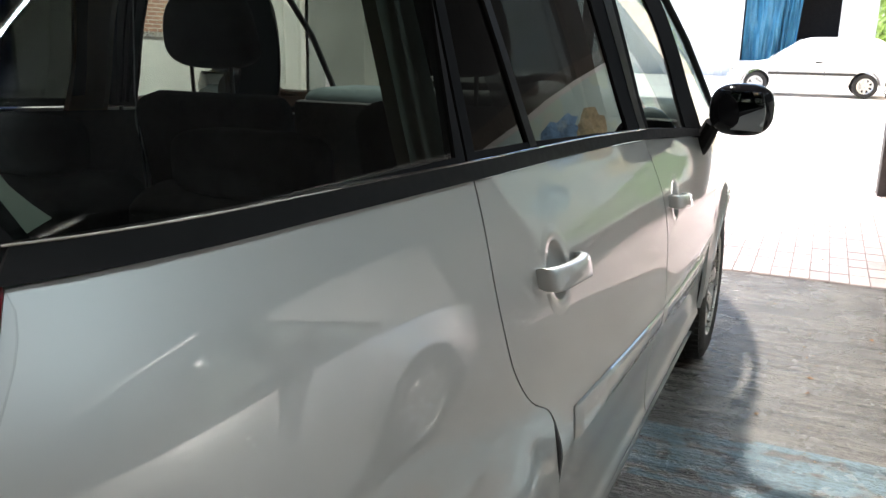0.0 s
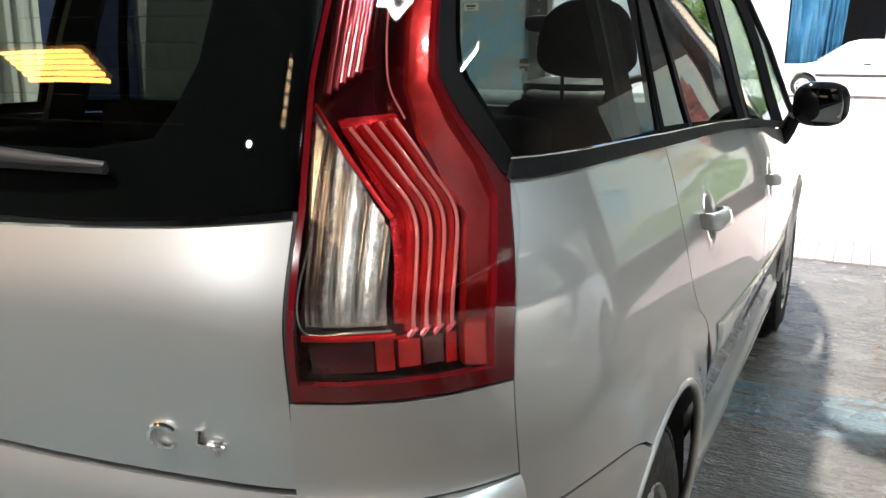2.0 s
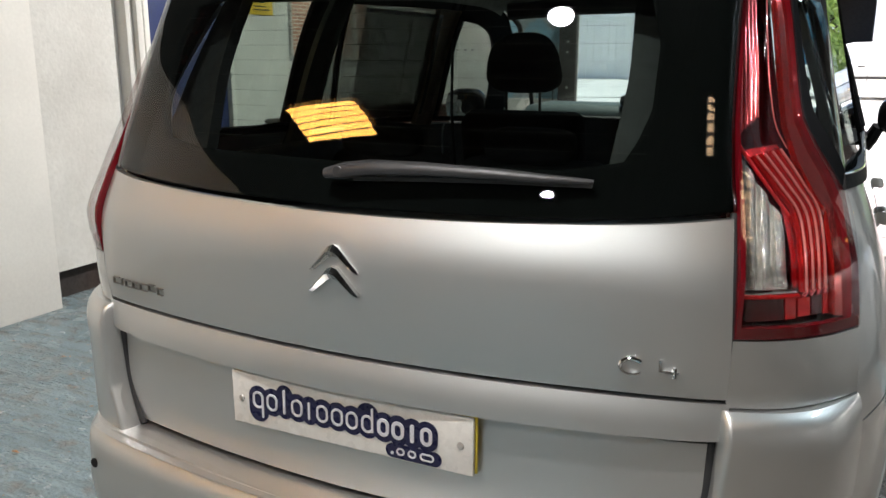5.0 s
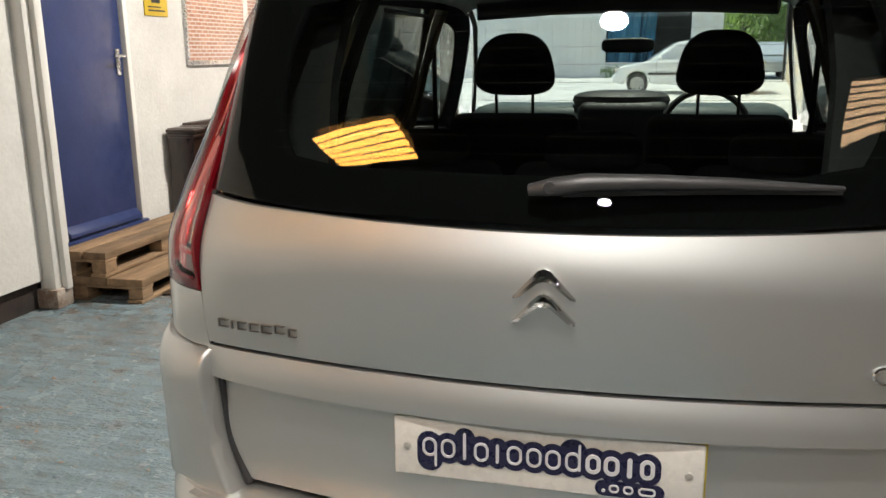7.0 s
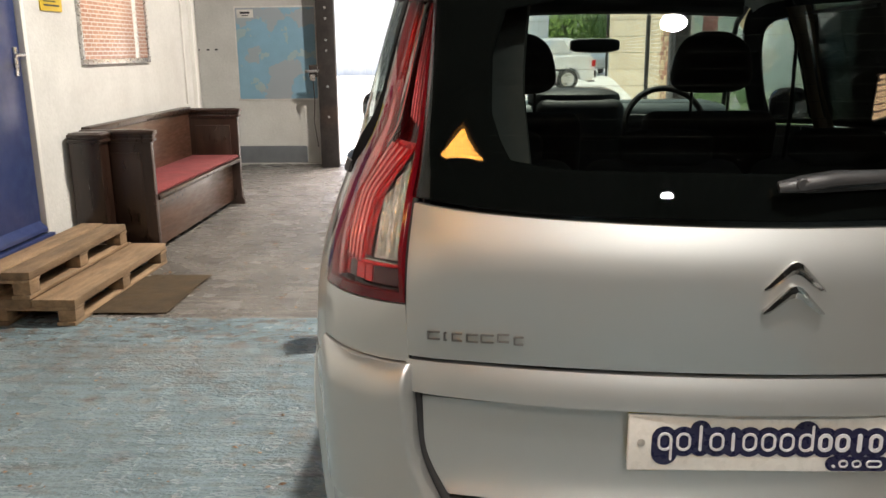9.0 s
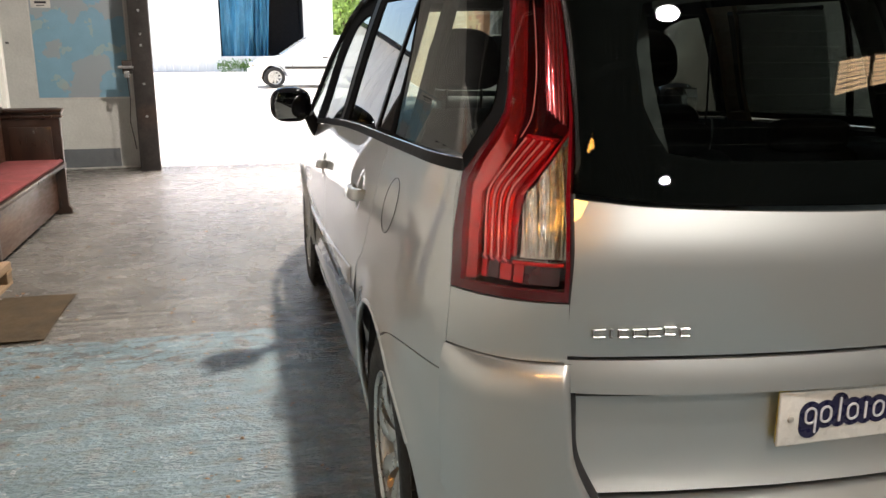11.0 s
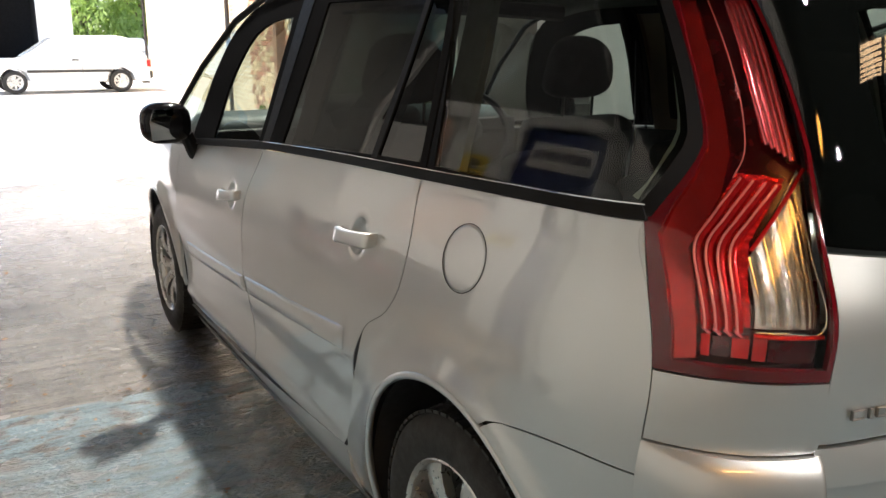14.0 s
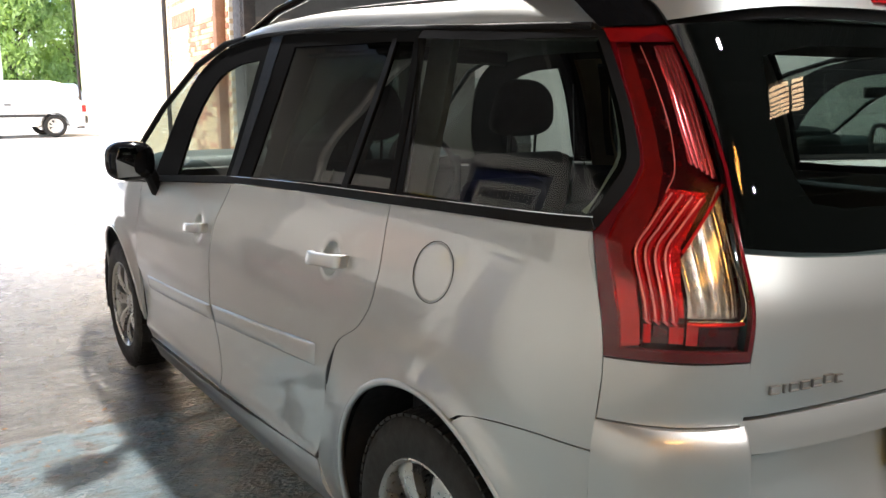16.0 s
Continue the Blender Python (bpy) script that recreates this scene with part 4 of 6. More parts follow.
def roof_row(y):
    ze = edge_z(y)
    xe = skin(along(y, ze), ze).x - .004
    return [Vector((xe * math.sin(a * math.pi / 2), y, ze + (mid_z(y) - ze) * (1 - abs(a) ** 3))) for a in np.linspace(1, -1, 45)]


rim_row = [skin(.79 * math.sin(a * math.pi / 2), rear_rim(.79 * abs(math.sin(a * math.pi / 2))), -.004) for a in np.linspace(1, -1, 45)]
first_row = roof_row(.95)
roof_rows = [[p.lerp(q, f) + Vector((0, 0, .05 * f * (1 - f) * (1 - abs(1 - 2 * k / 44) ** 6))) for k, (p, q) in enumerate(zip(rim_row, first_row))] for f in np.linspace(0, 1, 12)]
roof_rows += [roof_row(y) for y in np.linspace(1.0, 2.415, 30)]
part("roof", grid(roof_rows), PAINT, car, "", 180)
fin_net = patch([(.684, 1.4885), (.7875, 1.4885)], [(.7875, 1.4885), (.800, 1.522), (.815, 1.560), (.865, 1.604)], [(.800, 1.604), (.865, 1.604)], [(.684, 1.4885), (.686, 1.534), (.725, 1.575), (.800, 1.604)], 8, 16)
fin = panel(fin_net, lambda w, z: .010 + .05 * max(0, z - 1.54), rim=.035, gap=0)
for s, turn in ((1, lambda g: g), (-1, flipped)):
    rail = [(s * x, y, z) for x, y, z in ((.632, .64, 1.602), (.618, .72, 1.622), (.600, .84, 1.645), (.588, 1.0, 1.664), (.580, 1.5, 1.69), (.575, 1.9, 1.685), (.585, 2.15, 1.650), (.615, 2.32, 1.585))]
    r = part("roof_rail", tube(rail, [.026, .022, .018, .016, .015, .015, .016, .014], 10), GLOSS_BLACK, car, "black roof rail")
    part("rail_foot", turn(fin), GLOSS_BLACK, r, "", 60)
screen_edge = [(.850, 3.38, 1.00), (.811, 3.231, 1.124), (.759, 3.022, 1.294), (.697, 2.728, 1.470), (.668, 2.474, 1.543), (.655, 2.30, 1.556)]
screen = []
for t in np.linspace(0, 1, 18):
    ex, ey, ez = (float(np.interp(t * 5, range(6), [p[k] for p in screen_edge])) for k in range(3))
    screen.append([(x * (ex - .006), ey + (.26 - .12 * t) * (1 - x * x), ez + .045 * t * (1 - x * x)) for x in np.linspace(1, -1, 21)])
part("windscreen", grid(screen), WINDSCREEN, car, "clear windscreen", 180)
both("windscreen_pillar", tube([tuple(p) for p in np.stack([np.interp(np.linspace(0, 5, 26), range(6), [q[k] for q in screen_edge]) for k in range(3)], 1)], .0125, 8), BLACK_TRIM, car)
part("roof_header", tube([(-.60, 2.33, 1.515), (-.3, 2.42, 1.535), (0, 2.45, 1.54), (.3, 2.42, 1.535), (.60, 2.33, 1.515)], .035, 8), CABIN_DARK, car)


# mirrors
def wing_mirror(s):
    shell = oval(s * .985, 2.76, 1.088, .095, .072, .080, 28, 18, .72)
    m = part("wing_mirror", shell, GLOSS_BLACK, car, "black door mirror", 60)
    glass = moved(prism([(-.075, -.058), (.075, -.058), (.082, 0), (.070, .058), (-.065, .060), (-.082, .01)], -.002, .002, "y", .001), Matrix.Translation((s * .985, 2.690, 1.088)) @ pose(0, 0, 0, 4, 0, -s * 20))
    part("mirror_glass", glass, MIRROR, m, "mirror glass")
    part("mirror_arm", tube([(s * .90, 2.80, 1.04), (s * .875, 2.82, .985), (s * .855, 2.84, .955)], [.026, .030, .034], 10), BLACK_TRIM, m)


wing_mirror(1)
wing_mirror(-1)


# handles, side mouldings, filler flap
def handle(doors, y0, y1, z0, z1):
    ym, zm = (y0 + y1) / 2, (z0 + z1) / 2
    def ring(r, o):
        return [skin(along(ym + r * math.cos(a), zm + r * math.sin(a)), zm + r * math.sin(a), o + door_form(0, zm + r * math.sin(a))) for a in np.linspace(0, 2 * math.pi, 41)[:-1]]
    cup_g = grid([ring(r, o) for r, o in ((.070, .0003), (.060, .0012), (.047, .0012), (.0445, -.0005), (.042, -.005), (.036, -.013), (.026, -.018), (.012, -.0205))], close_u=True)
    cup_g[1].append(tuple(range(len(cup_g[0]) - 40, len(cup_g[0]))))
    rows = []
    for f, o, h, d in ((0, -.002, .011, .006), (.004, .010, .0165, .008), (.03, .019, .0172, .009), (.12, .0245, .0176, .009), (.3, .027, .0170, .009), (.5, .0275, .0165, .009), (.7, .027, .0168, .009), (.88, .0245, .0190, .009), (.97, .019, .0185, .009), (.996, .010, .0165, .008), (1, -.002, .013, .006)):
        y, z = y0 + (y1 - y0) * f, z0 + (z1 - z0) * f
        row = []
        for k in range(20):
            a = 2 * math.pi * k / 20
            ca, sa = math.copysign(abs(math.cos(a)) ** .5, math.cos(a)), math.copysign(abs(math.sin(a)) ** .5, math.sin(a))
            row.append(skin(along(y, z + h * ca), z + h * ca, o + d * sa))
        rows.append(row)
    grip = grid(rows, close_u=True)
    grip[1].extend([tuple(range(19, -1, -1)), tuple(range(200, 220))])
    for d, turn in zip(doors, (lambda g: g, flipped)):
        h = part("door_handle", turn(grip), PAINT, d, "silver door handle", 60)
        part("handle_recess", turn(cup_g), PAINT, h, "", 60)


handle(rear_doors, *REAR_HANDLE)
handle(front_doors, *FRONT_HANDLE)


def moulding(doors, line, high):
    """A raised bar along a door with bevelled long edges and ends."""
    top = spaced([(along(y, z), z) for y, z in line], 40)
    rows = []
    for t, o in ((0, -.001), (.03, .003), (.12, .0062), (.5, .0072), (.88, .0062), (.97, .003), (1, -.001)):
        row = []
        for k, (w, z) in enumerate(top):
            end = 0 if k in (0, 40) else 1
            zz = z - high * (1 - t)
            row.append(skin(w, zz, o * end + door_form(w, zz) + .0015))
        rows.append(row)
    g = grid(rows)
    for d, turn in zip(doors, (lambda k: k, flipped)):
        part("side_moulding", turn(g), PAINT, d, "silver side moulding", 28)


moulding(rear_doors, [(1.265, .692), (1.7, .655), (2.095, .622)], .064)
moulding(front_doors, [(2.118, .617), (2.5, .592), (2.955, .570)], .060)
flap = []
for r in (1.0, .985, .9, .6, .2):
    flap.append([skin(-along(.757 + .072 * r * math.cos(a), .978 + .064 * r * math.sin(a)), .978 + .064 * r * math.sin(a), .0006 if r < .99 else -.002) for a in np.linspace(2 * math.pi, 0, 41)[:-1]])
fg = grid(flap, close_u=True)
fg[1].append(tuple(range(len(fg[0]) - 40, len(fg[0]))))
part("filler_flap", fg, PAINT, car, "round silver fuel flap", 180)
part("flap_gap", tube([skin(-along(.757 + .0735 * math.cos(a), .978 + .0655 * math.sin(a)), .978 + .0655 * math.sin(a), .0004) for a in np.linspace(0, 2 * math.pi, 48)], .0011, 6), CABIN_DARK, car)


# wheels
def wheel(x, y, s):
    hub = thing("wheel", "", "")
    hub.parent = car
    hub.location = (x, y, AXLE_Z)
    g = (lambda k: k) if s > 0 else flipped
    tyre = part("tyre", g(lathe([(.205, -.105), (.225, -.110), (.275, -.112), (.304, -.098), (.316, -.07), (.318, 0), (.316, .07), (.304, .098), (.275, .112), (.225, .110), (.205, .100)], 72)), RUBBER, hub, "black tyre", 50)
    blocks = []
    for k in range(60):
        a = 2 * math.pi * k / 60
        for x0, x1, sh in ((-.098, -.052, 0), (-.046, -.003, .02), (.003, .046, .04), (.052, .098, .06)):
            v, f = block(x0, -.0125, .309, x1, .0125, .3205 if abs(x0 + x1) < .1 else .316, 0)
            blocks.append(moved((v, f), Matrix.Rotation(a + sh, 4, "X")))
    part("tread", g(merge(*blocks)), RUBBER, tyre, "", 30)
    part("rim", g(lathe([(.205, -.09), (.195, -.06), (.190, 0), (.193, .06), (.200, .085), (.209, .098), (.214, .102), (.209, .106), (.200, .098)], 64)), ALLOY, hub, "silver alloy rim", 50)
    part("brake_disc", g(merge(lathe([(.06, .02), (.145, .02), (.145, .0), (.06, .0)], 40), lathe([(.0, .03), (.07, .03), (.075, .0)], 32))), DARK_METAL, hub)
    for k in range(7):
        a = 2 * math.pi * k / 7 + .3
        rows = []
        for t in np.linspace(0, 1, 7):
            r = .045 + .158 * t
            half = .021 + .020 * t ** 1.5
            xx = .088 - .022 * (1 - t) ** 2 + .012 * math.sin(math.pi * t)
            rows.append([(xx - .030, -half * .85, r), (xx - .004, -half, r), (xx, -half * .55, r), (xx + .003, 0, r), (xx, half * .55, r), (xx - .004, half, r), (xx - .030, half * .85, r)])
        part("spoke", g(moved(grid(rows), Matrix.Rotation(a, 4, "X"))), ALLOY, hub, "", 40)
    part("hub_cap", g(lathe([(0, .082), (.026, .080), (.034, .072), (.058, .066), (.064, .04)], 32)), ALLOY, hub, "", 50)
    for k in range(4):
        a = 2 * math.pi * k / 4
        part("wheel_nut", g(moved(lathe([(0, .078), (.008, .076), (.009, .06)], 8), Matrix.Translation((0, .043 * math.cos(a), .043 * math.sin(a))))), CHROME, hub)


for x, s in ((.775, 1), (-.775, -1)):
    wheel(x, REAR_AXLE, s)
    wheel(x, FRONT_AXLE, s)

# inside
part("cabin_floor", block(-.80, .2, .24, .80, 3.3, .28, .02), CABIN_DARK, car)
part("load_cover", block(-.62, .22, .93, .62, .98, .945, .006), CABIN_DARK, car)
both("load_side", block(.62, .25, .28, .74, 1.05, 1.08, .03), CABIN_DARK, car)
head = [[(x, y, z - .035) for x, y, z in r] for r in roof_rows]
part("headlining", grid([list(reversed(r)) for r in head]), CABIN_GREY, car, "grey roof lining", 180)


trim_inner = [tuple(k) for k in spaced([(.985, 1.142), (.946, 1.168), (.902, 1.210), (.868, 1.250), (.855, 1.295), (.838, 1.395), (.829, 1.451)], 16)]
both("window_inner_trim", strip(q_border, trim_inner, lambda w, z: quarter_form(w, z) - .046, 3, close=False), INNER_TRIM, car, "", 60)
both("inner_pillar", panel(patch(side((.93, 1.0), (1.05, 1.0)), side((1.05, 1.0), (1.10, 1.50)), side((1.0, 1.50), (1.10, 1.50)), side((.93, 1.0), (1.0, 1.50)), 4, 10), -0.05, rim=.02), CABIN_GREY, car, "grey pillar trim")
both("inner_front_pillar", panel(patch(side((1.775, 1.0), (1.93, 1.0)), side((1.93, 1.0), (1.90, 1.50)), side((1.715, 1.50), (1.90, 1.50)), side((1.775, 1.0), (1.765, 1.25), (1.715, 1.50)), 4, 10), -0.045, rim=.02), TAN_TRIM, car, "tan pillar trim")


def seat(x, y, wide, top, head_z, name):
    s = thing(name, "", "")
    s.parent = car
    s.location = (x, y, 0)
    part("seat_base", block(-wide / 2, 0, .38, wide / 2, .50, .56, .05, 3), CLOTH, s)
    back = block(-wide / 2, -.07, 0, wide / 2, .07, top - .50, .05, 3)
    part("seat_back", moved(back, pose(0, .02, .50, 12)), CLOTH, s)
    if head_z:
        v, f = oval(0, 0, 0, .145, .055, .115, 32, 20, .62)
        v = [(px * (1 - .16 * (pz / .115) - .10 * max(0, pz / .115) ** 3), py + .02 * (pz / .115) ** 2, pz) for px, py, pz in v]
        part("headrest", moved((v, f), pose(0, -.10, head_z, 8)), CLOTH, s, "black headrest", 180)
        for px in (-.07, .07):
            part("headrest_post", tube([(px, -.09, top - .06), (px, -.10, head_z - .05)], .006, 8), DARK_METAL, s)


for x in (-.37, .37):
    seat(x, 2.02, .50, 1.13, 1.30, "front_seat")
for x in (-.47, 0, .47):
    seat(x, 1.10, .44, 1.06, 0, "rear_seat")
    part("low_headrest", oval(x, 1.0, 1.09, .13, .045, .05, 20, 12, .5), CLOTH, car, "lowered black headrest")
part("dashboard", block(-.77, 2.92, .60, .77, 3.36, 1.085, .07, 3), DASH_GREY, car, "dark grey dashboard")
part("dash_console", block(-.22, 2.86, .90, .22, 3.15, 1.11, .05, 3), CABIN_DARK, car, "black centre console hood")
part("dash_face", block(-.775, 2.895, .60, .775, 2.96, 1.035, .02, 2), CABIN_DARK, car)
part("dash_screen_hood", oval(-.02, 3.05, 1.11, .24, .16, .05, 20, 10, .7), CABIN_DARK, car)
rim_w = [(.37 + .185 * math.cos(a), 2.66 + .06 * math.sin(a), 1.0 + .17 * math.sin(a)) for a in np.linspace(0, 2 * math.pi, 40)]
wheel_s = part("steering_wheel", tube(rim_w, .015, 8), CABIN_DARK, car, "black steering wheel")
part("steering_hub", oval(.37, 2.70, 1.0, .07, .05, .06, 16, 10), CABIN_DARK, wheel_s)
part("steering_spoke", merge(tube([(.20, 2.66, 1.0), (.37, 2.70, 1.0), (.54, 2.66, 1.0)], .016, 6)), CABIN_DARK, wheel_s)
part("air_vent", merge(*[block(-.33, 2.935, .86 + .012 * k, -.12, 2.95, .866 + .012 * k, .002, 1) for k in range(6)]), DARK_METAL, car)
part("inside_mirror", oval(.02, 2.60, 1.372, .115, .02, .032, 20, 10, .5), CABIN_DARK, car, "black inside mirror")
both("seat_belt", tube([(.70, 1.98, 1.40), (.69, 1.95, 1.1), (.66, 1.95, .7)], .018, 6, .15), CABIN_DARK, car)
part("underbody", block(-.70, .15, .17, .70, 4.3, .22, .02), CABIN_DARK, car)

# ---- the garage ----
WALL_WHITE = surface("white_rough_wall", (0.59, 0.585, 0.555), 0.85, 0, 0.07, 3, 40, 0.7, 45, stain=0.25, other=(0.42, 0.40, 0.36), stain_scale=1.6)
BOARD_WHITE = surface("white_board", (0.68, 0.67, 0.63), 0.7, 0, 0.05, 2, 60, 0.15, 30, stain=0.15, other=(0.5, 0.48, 0.44), stain_scale=2.5)
DOOR_BLUE = surface("blue_door_paint", (0.022, 0.036, 0.115), 0.42, 0, 0.12, 4, 60, 0.1, 60, stain=0.2, other=(0.03, 0.04, 0.08))
DARK_WOOD = surface("dark_pew_wood", (0.022, 0.010, 0.006), 0.35, 0, 0.45, 3, 60, 0.2, 40, coat=0.3, stretch=(6, 6, 1))
PEW_BACK = surface("worn_pew_wood", (0.075, 0.034, 0.020), 0.38, 0, 0.3, 3, 50, 0.15, 40, coat=0.3, stretch=(6, 1, 6))
CUSHION = surface("red_pew_cloth", (0.19, 0.035, 0.035), 0.9, 0, 0.2, 8, 200, 0.4, 250)
PALLET = surface("pallet_timber", (0.23, 0.150, 0.085), 0.8, 0, 0.3, 4, 60, 0.5, 60, stain=0.5, other=(0.12, 0.09, 0.06), stain_scale=3, random_tone=0.25, stretch=(5, 1, 5))
MAT_BROWN = surface("coir_mat", (0.058, 0.037, 0.016), 0.95, 0, 0.35, 6, 150, 1.0, 260)
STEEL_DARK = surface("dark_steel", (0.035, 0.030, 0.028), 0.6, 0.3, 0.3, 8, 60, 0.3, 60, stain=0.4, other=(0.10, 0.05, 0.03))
GREY_BAND = surface("grey_skirting", (0.13, 0.14, 0.15), 0.7, 0, 0.1, 5, 60)
CEILING_GREY = surface("roof_sheet", (0.07, 0.07, 0.072), 0.7, 0.1, 0.12, 1, 20)
WALL_GREY = surface("shaded_block_wall", (0.66, 0.66, 0.64), 0.85, 0, 0.1, 1.5, 30, 0.5, 30, stain=0.3, stain_scale=0.8)
# upper walls are coloured near-black so that the window reflections stay dark
UPPER_DARKENED = surface("darkened_upper_wall", (0.06, 0.06, 0.06), 0.85, 0, 0.15, 1.5, 30)
NORTH_DARK = surface("dark_brown_wall", (0.11, 0.095, 0.082), 0.8, 0, 0.2, 1.5, 30, 0.4, 30, stain=0.4, stain_scale=1.2)
LATCH = surface("latch_steel", (0.5, 0.5, 0.5), 0.3, 0.9, 0.1, 20, 0)
YELLOW_SIGN = surface("yellow_sign", (0.55, 0.38, 0.02), 0.5, 0, 0.08, 10, 0)


def floor_material():
    """Tamped concrete: ridges across, wear, and worn pale blue paint in a band and in patches."""
    ma = surface("tamped_concrete", (0.180, 0.166, 0.148), 0.25, 0, 0.20, 2.2, 60, 0, rough_vary=0.10, stain=0.55, other=(0.15, 0.13, 0.11), stain_scale=1.3)
    nt = ma.node_tree
    bsdf = nt.nodes["Principled BSDF"]
    base = bsdf.inputs["Base Color"].links[0].from_socket
    tc = next(n for n in nt.nodes if n.type == "TEX_COORD")
    sep = nt.nodes.new("ShaderNodeSeparateXYZ")
    nt.links.new(tc.outputs["Object"], sep.inputs[0])

    def maths(op, a, b=0.0, c=0.0):
        n = nt.nodes.new("ShaderNodeMath")
        n.operation = op
        for s, v in zip(n.inputs, (a, b, c)):
            if isinstance(v, bpy.types.NodeSocket):
                nt.links.new(v, s)
            else:
                s.default_value = v
        return n.outputs[0]

    def noise_tex(scale, detail, stretch):
        mp = nt.nodes.new("ShaderNodeMapping")
        mp.inputs["Scale"].default_value = stretch
        nt.links.new(tc.outputs["Object"], mp.inputs[0])
        n = nt.nodes.new("ShaderNodeTexNoise")
        n.inputs["Scale"].default_value, n.inputs["Detail"].default_value = scale, detail
        nt.links.new(mp.outputs[0], n.inputs["Vector"])
        return n.outputs["Fac"]

    wear = noise_tex(11, 9, (0.9, 1.3, 1))
    broad = noise_tex(0.55, 3, (1, 1, 1))
    y = sep.outputs["Y"]
    band = maths("MULTIPLY", maths("GREATER_THAN", y, 2.36), maths("LESS_THAN", y, 2.76))
    near = maths("MULTIPLY", maths("LESS_THAN", y, 2.36), maths("LESS_THAN", sep.outputs["X"], 0.6))
    paint = maths("MAXIMUM", maths("MULTIPLY", band, maths("MULTIPLY_ADD", wear, 5.0, -1.90)),
                  maths("MULTIPLY", near, maths("MULTIPLY_ADD", maths("MULTIPLY", wear, broad), 3.4, -0.36)))
    clamp = nt.nodes.new("ShaderNodeClamp")
    nt.links.new(paint, clamp.inputs[0])
    clamp.inputs[2].default_value = 0.62
    mx = nt.nodes.new("ShaderNodeMix")
    mx.data_type = "RGBA"
    nt.links.new(clamp.outputs[0], mx.inputs[0])
    nt.links.new(base, mx.inputs[6])
    mx.inputs[7].default_value = (0.205, 0.320, 0.375, 1)
    # pale grit and dark specks
    speck = noise_tex(120, 2, (1, 1, 1))
    sp = nt.nodes.new("ShaderNodeMapRange")
    nt.links.new(speck, sp.inputs[0])
    for i, v in enumerate((0.66, 0.74, 0.0, 0.5)):
        sp.inputs[i + 1].default_value = v
    m2 = nt.nodes.new("ShaderNodeMix")
    m2.data_type = "RGBA"
    nt.links.new(sp.outputs[0], m2.inputs[0])
    nt.links.new(mx.outputs[2], m2.inputs[6])
    m2.inputs[7].default_value = (0.10, 0.075, 0.05, 1)
    nt.links.new(m2.outputs[2], bsdf.inputs["Base Color"])
    ridge = noise_tex(5.5, 7, (0.42, 4.6, 1))
    grit = noise_tex(55, 5, (0.8, 1.4, 1))
    # tone follows ridges and grit: darker where low, paler where high
    ridge_tone = nt.nodes.new("ShaderNodeMapRange")
    nt.links.new(maths("ADD", maths("MULTIPLY", ridge, 0.60), maths("MULTIPLY", grit, 0.40)), ridge_tone.inputs[0])
    for i, v in enumerate((0.41, 0.57, 0.56, 1.14)):
        ridge_tone.inputs[i + 1].default_value = v
    m3 = nt.nodes.new("ShaderNodeMix")
    m3.data_type, m3.blend_type = "RGBA", "MULTIPLY"
    nt.links.new(maths("MULTIPLY_ADD", maths("LESS_THAN", y, 2.36), -0.5, 1.0), m3.inputs[0])
    nt.links.new(m2.outputs[2], m3.inputs[6])
    nt.links.new(ridge_tone.outputs[0], m3.inputs[7])
    nt.links.new(m3.outputs[2], bsdf.inputs["Base Color"])
    h = maths("ADD", maths("MULTIPLY", ridge, 0.56), maths("MULTIPLY", grit, 0.44))
    b = nt.nodes.new("ShaderNodeBump")
    b.inputs["Strength"].default_value, b.inputs["Distance"].default_value = 1.0, 0.036
    nt.links.new(h, b.inputs["Height"])
    nt.links.new(b.outputs[0], bsdf.inputs["Normal"])
    return ma


def mirrored_brick():
    """Red brickwork with pale joints: a mirror's reflection put into the colour."""
    ma = surface("mirrored_brick", (0.44, 0.235, 0.16), 0.35, 0, 0.25, 9, 60, coat=0.3)
    nt = ma.node_tree
    bsdf = nt.nodes["Principled BSDF"]
    base = bsdf.inputs["Base Color"].links[0].from_socket
    tc = next(n for n in nt.nodes if n.type == "TEX_COORD")
    br = nt.nodes.new("ShaderNodeTexBrick")
    nt.links.new(brick_plane(nt, tc), br.inputs["Vector"])
    nt.links.new(base, br.inputs["Color1"])
    br.inputs["Color2"].default_value = (0.38, 0.18, 0.12, 1)
    br.inputs["Mortar"].default_value = (0.62, 0.56, 0.50, 1)
    for name, v in (("Scale", 1.0), ("Mortar Size", 0.004), ("Brick Width", 0.085), ("Row Height", 0.028)):
        br.inputs[name].default_value = v
    nt.links.new(br.outputs["Color"], bsdf.inputs["Base Color"])
    return ma


FLOOR = floor_material()
WALL_X, BACK_Y, DOOR_Y = -3.16, 8.90, 8.42
RIGHT_JAMB = 1.74


def setting(name, geo, material, label, category, smooth=30):
    return solo(name, geo, material, label, category, kind="structure", smooth=smooth)


setting("floor", block(-6, -9, -0.25, 6, 8.75, 0.0), FLOOR, "ridged grey concrete floor with worn pale blue paint", "floor", 0)

# left side: a cabin wall with a blue door, set a little back, and white boards nearer the entrance
DY0, DY1, DZ0, DZ1 = 2.78, 3.50, 0.30, 2.06
cabin = setting("wall_west", merge(block(WALL_X - .12, 3.545, .14, WALL_X, 6.60, 2.16), block(WALL_X - .12, 2.55, .14, WALL_X, 2.735, 2.16),
                                   block(WALL_X - .12, 2.735, DZ1 + .05, WALL_X, 3.545, 2.16), block(WALL_X - .12, 2.735, .14, WALL_X, 3.545, DZ0 - .05)), WALL_WHITE, "rough white painted cabin wall", "wall", 0)
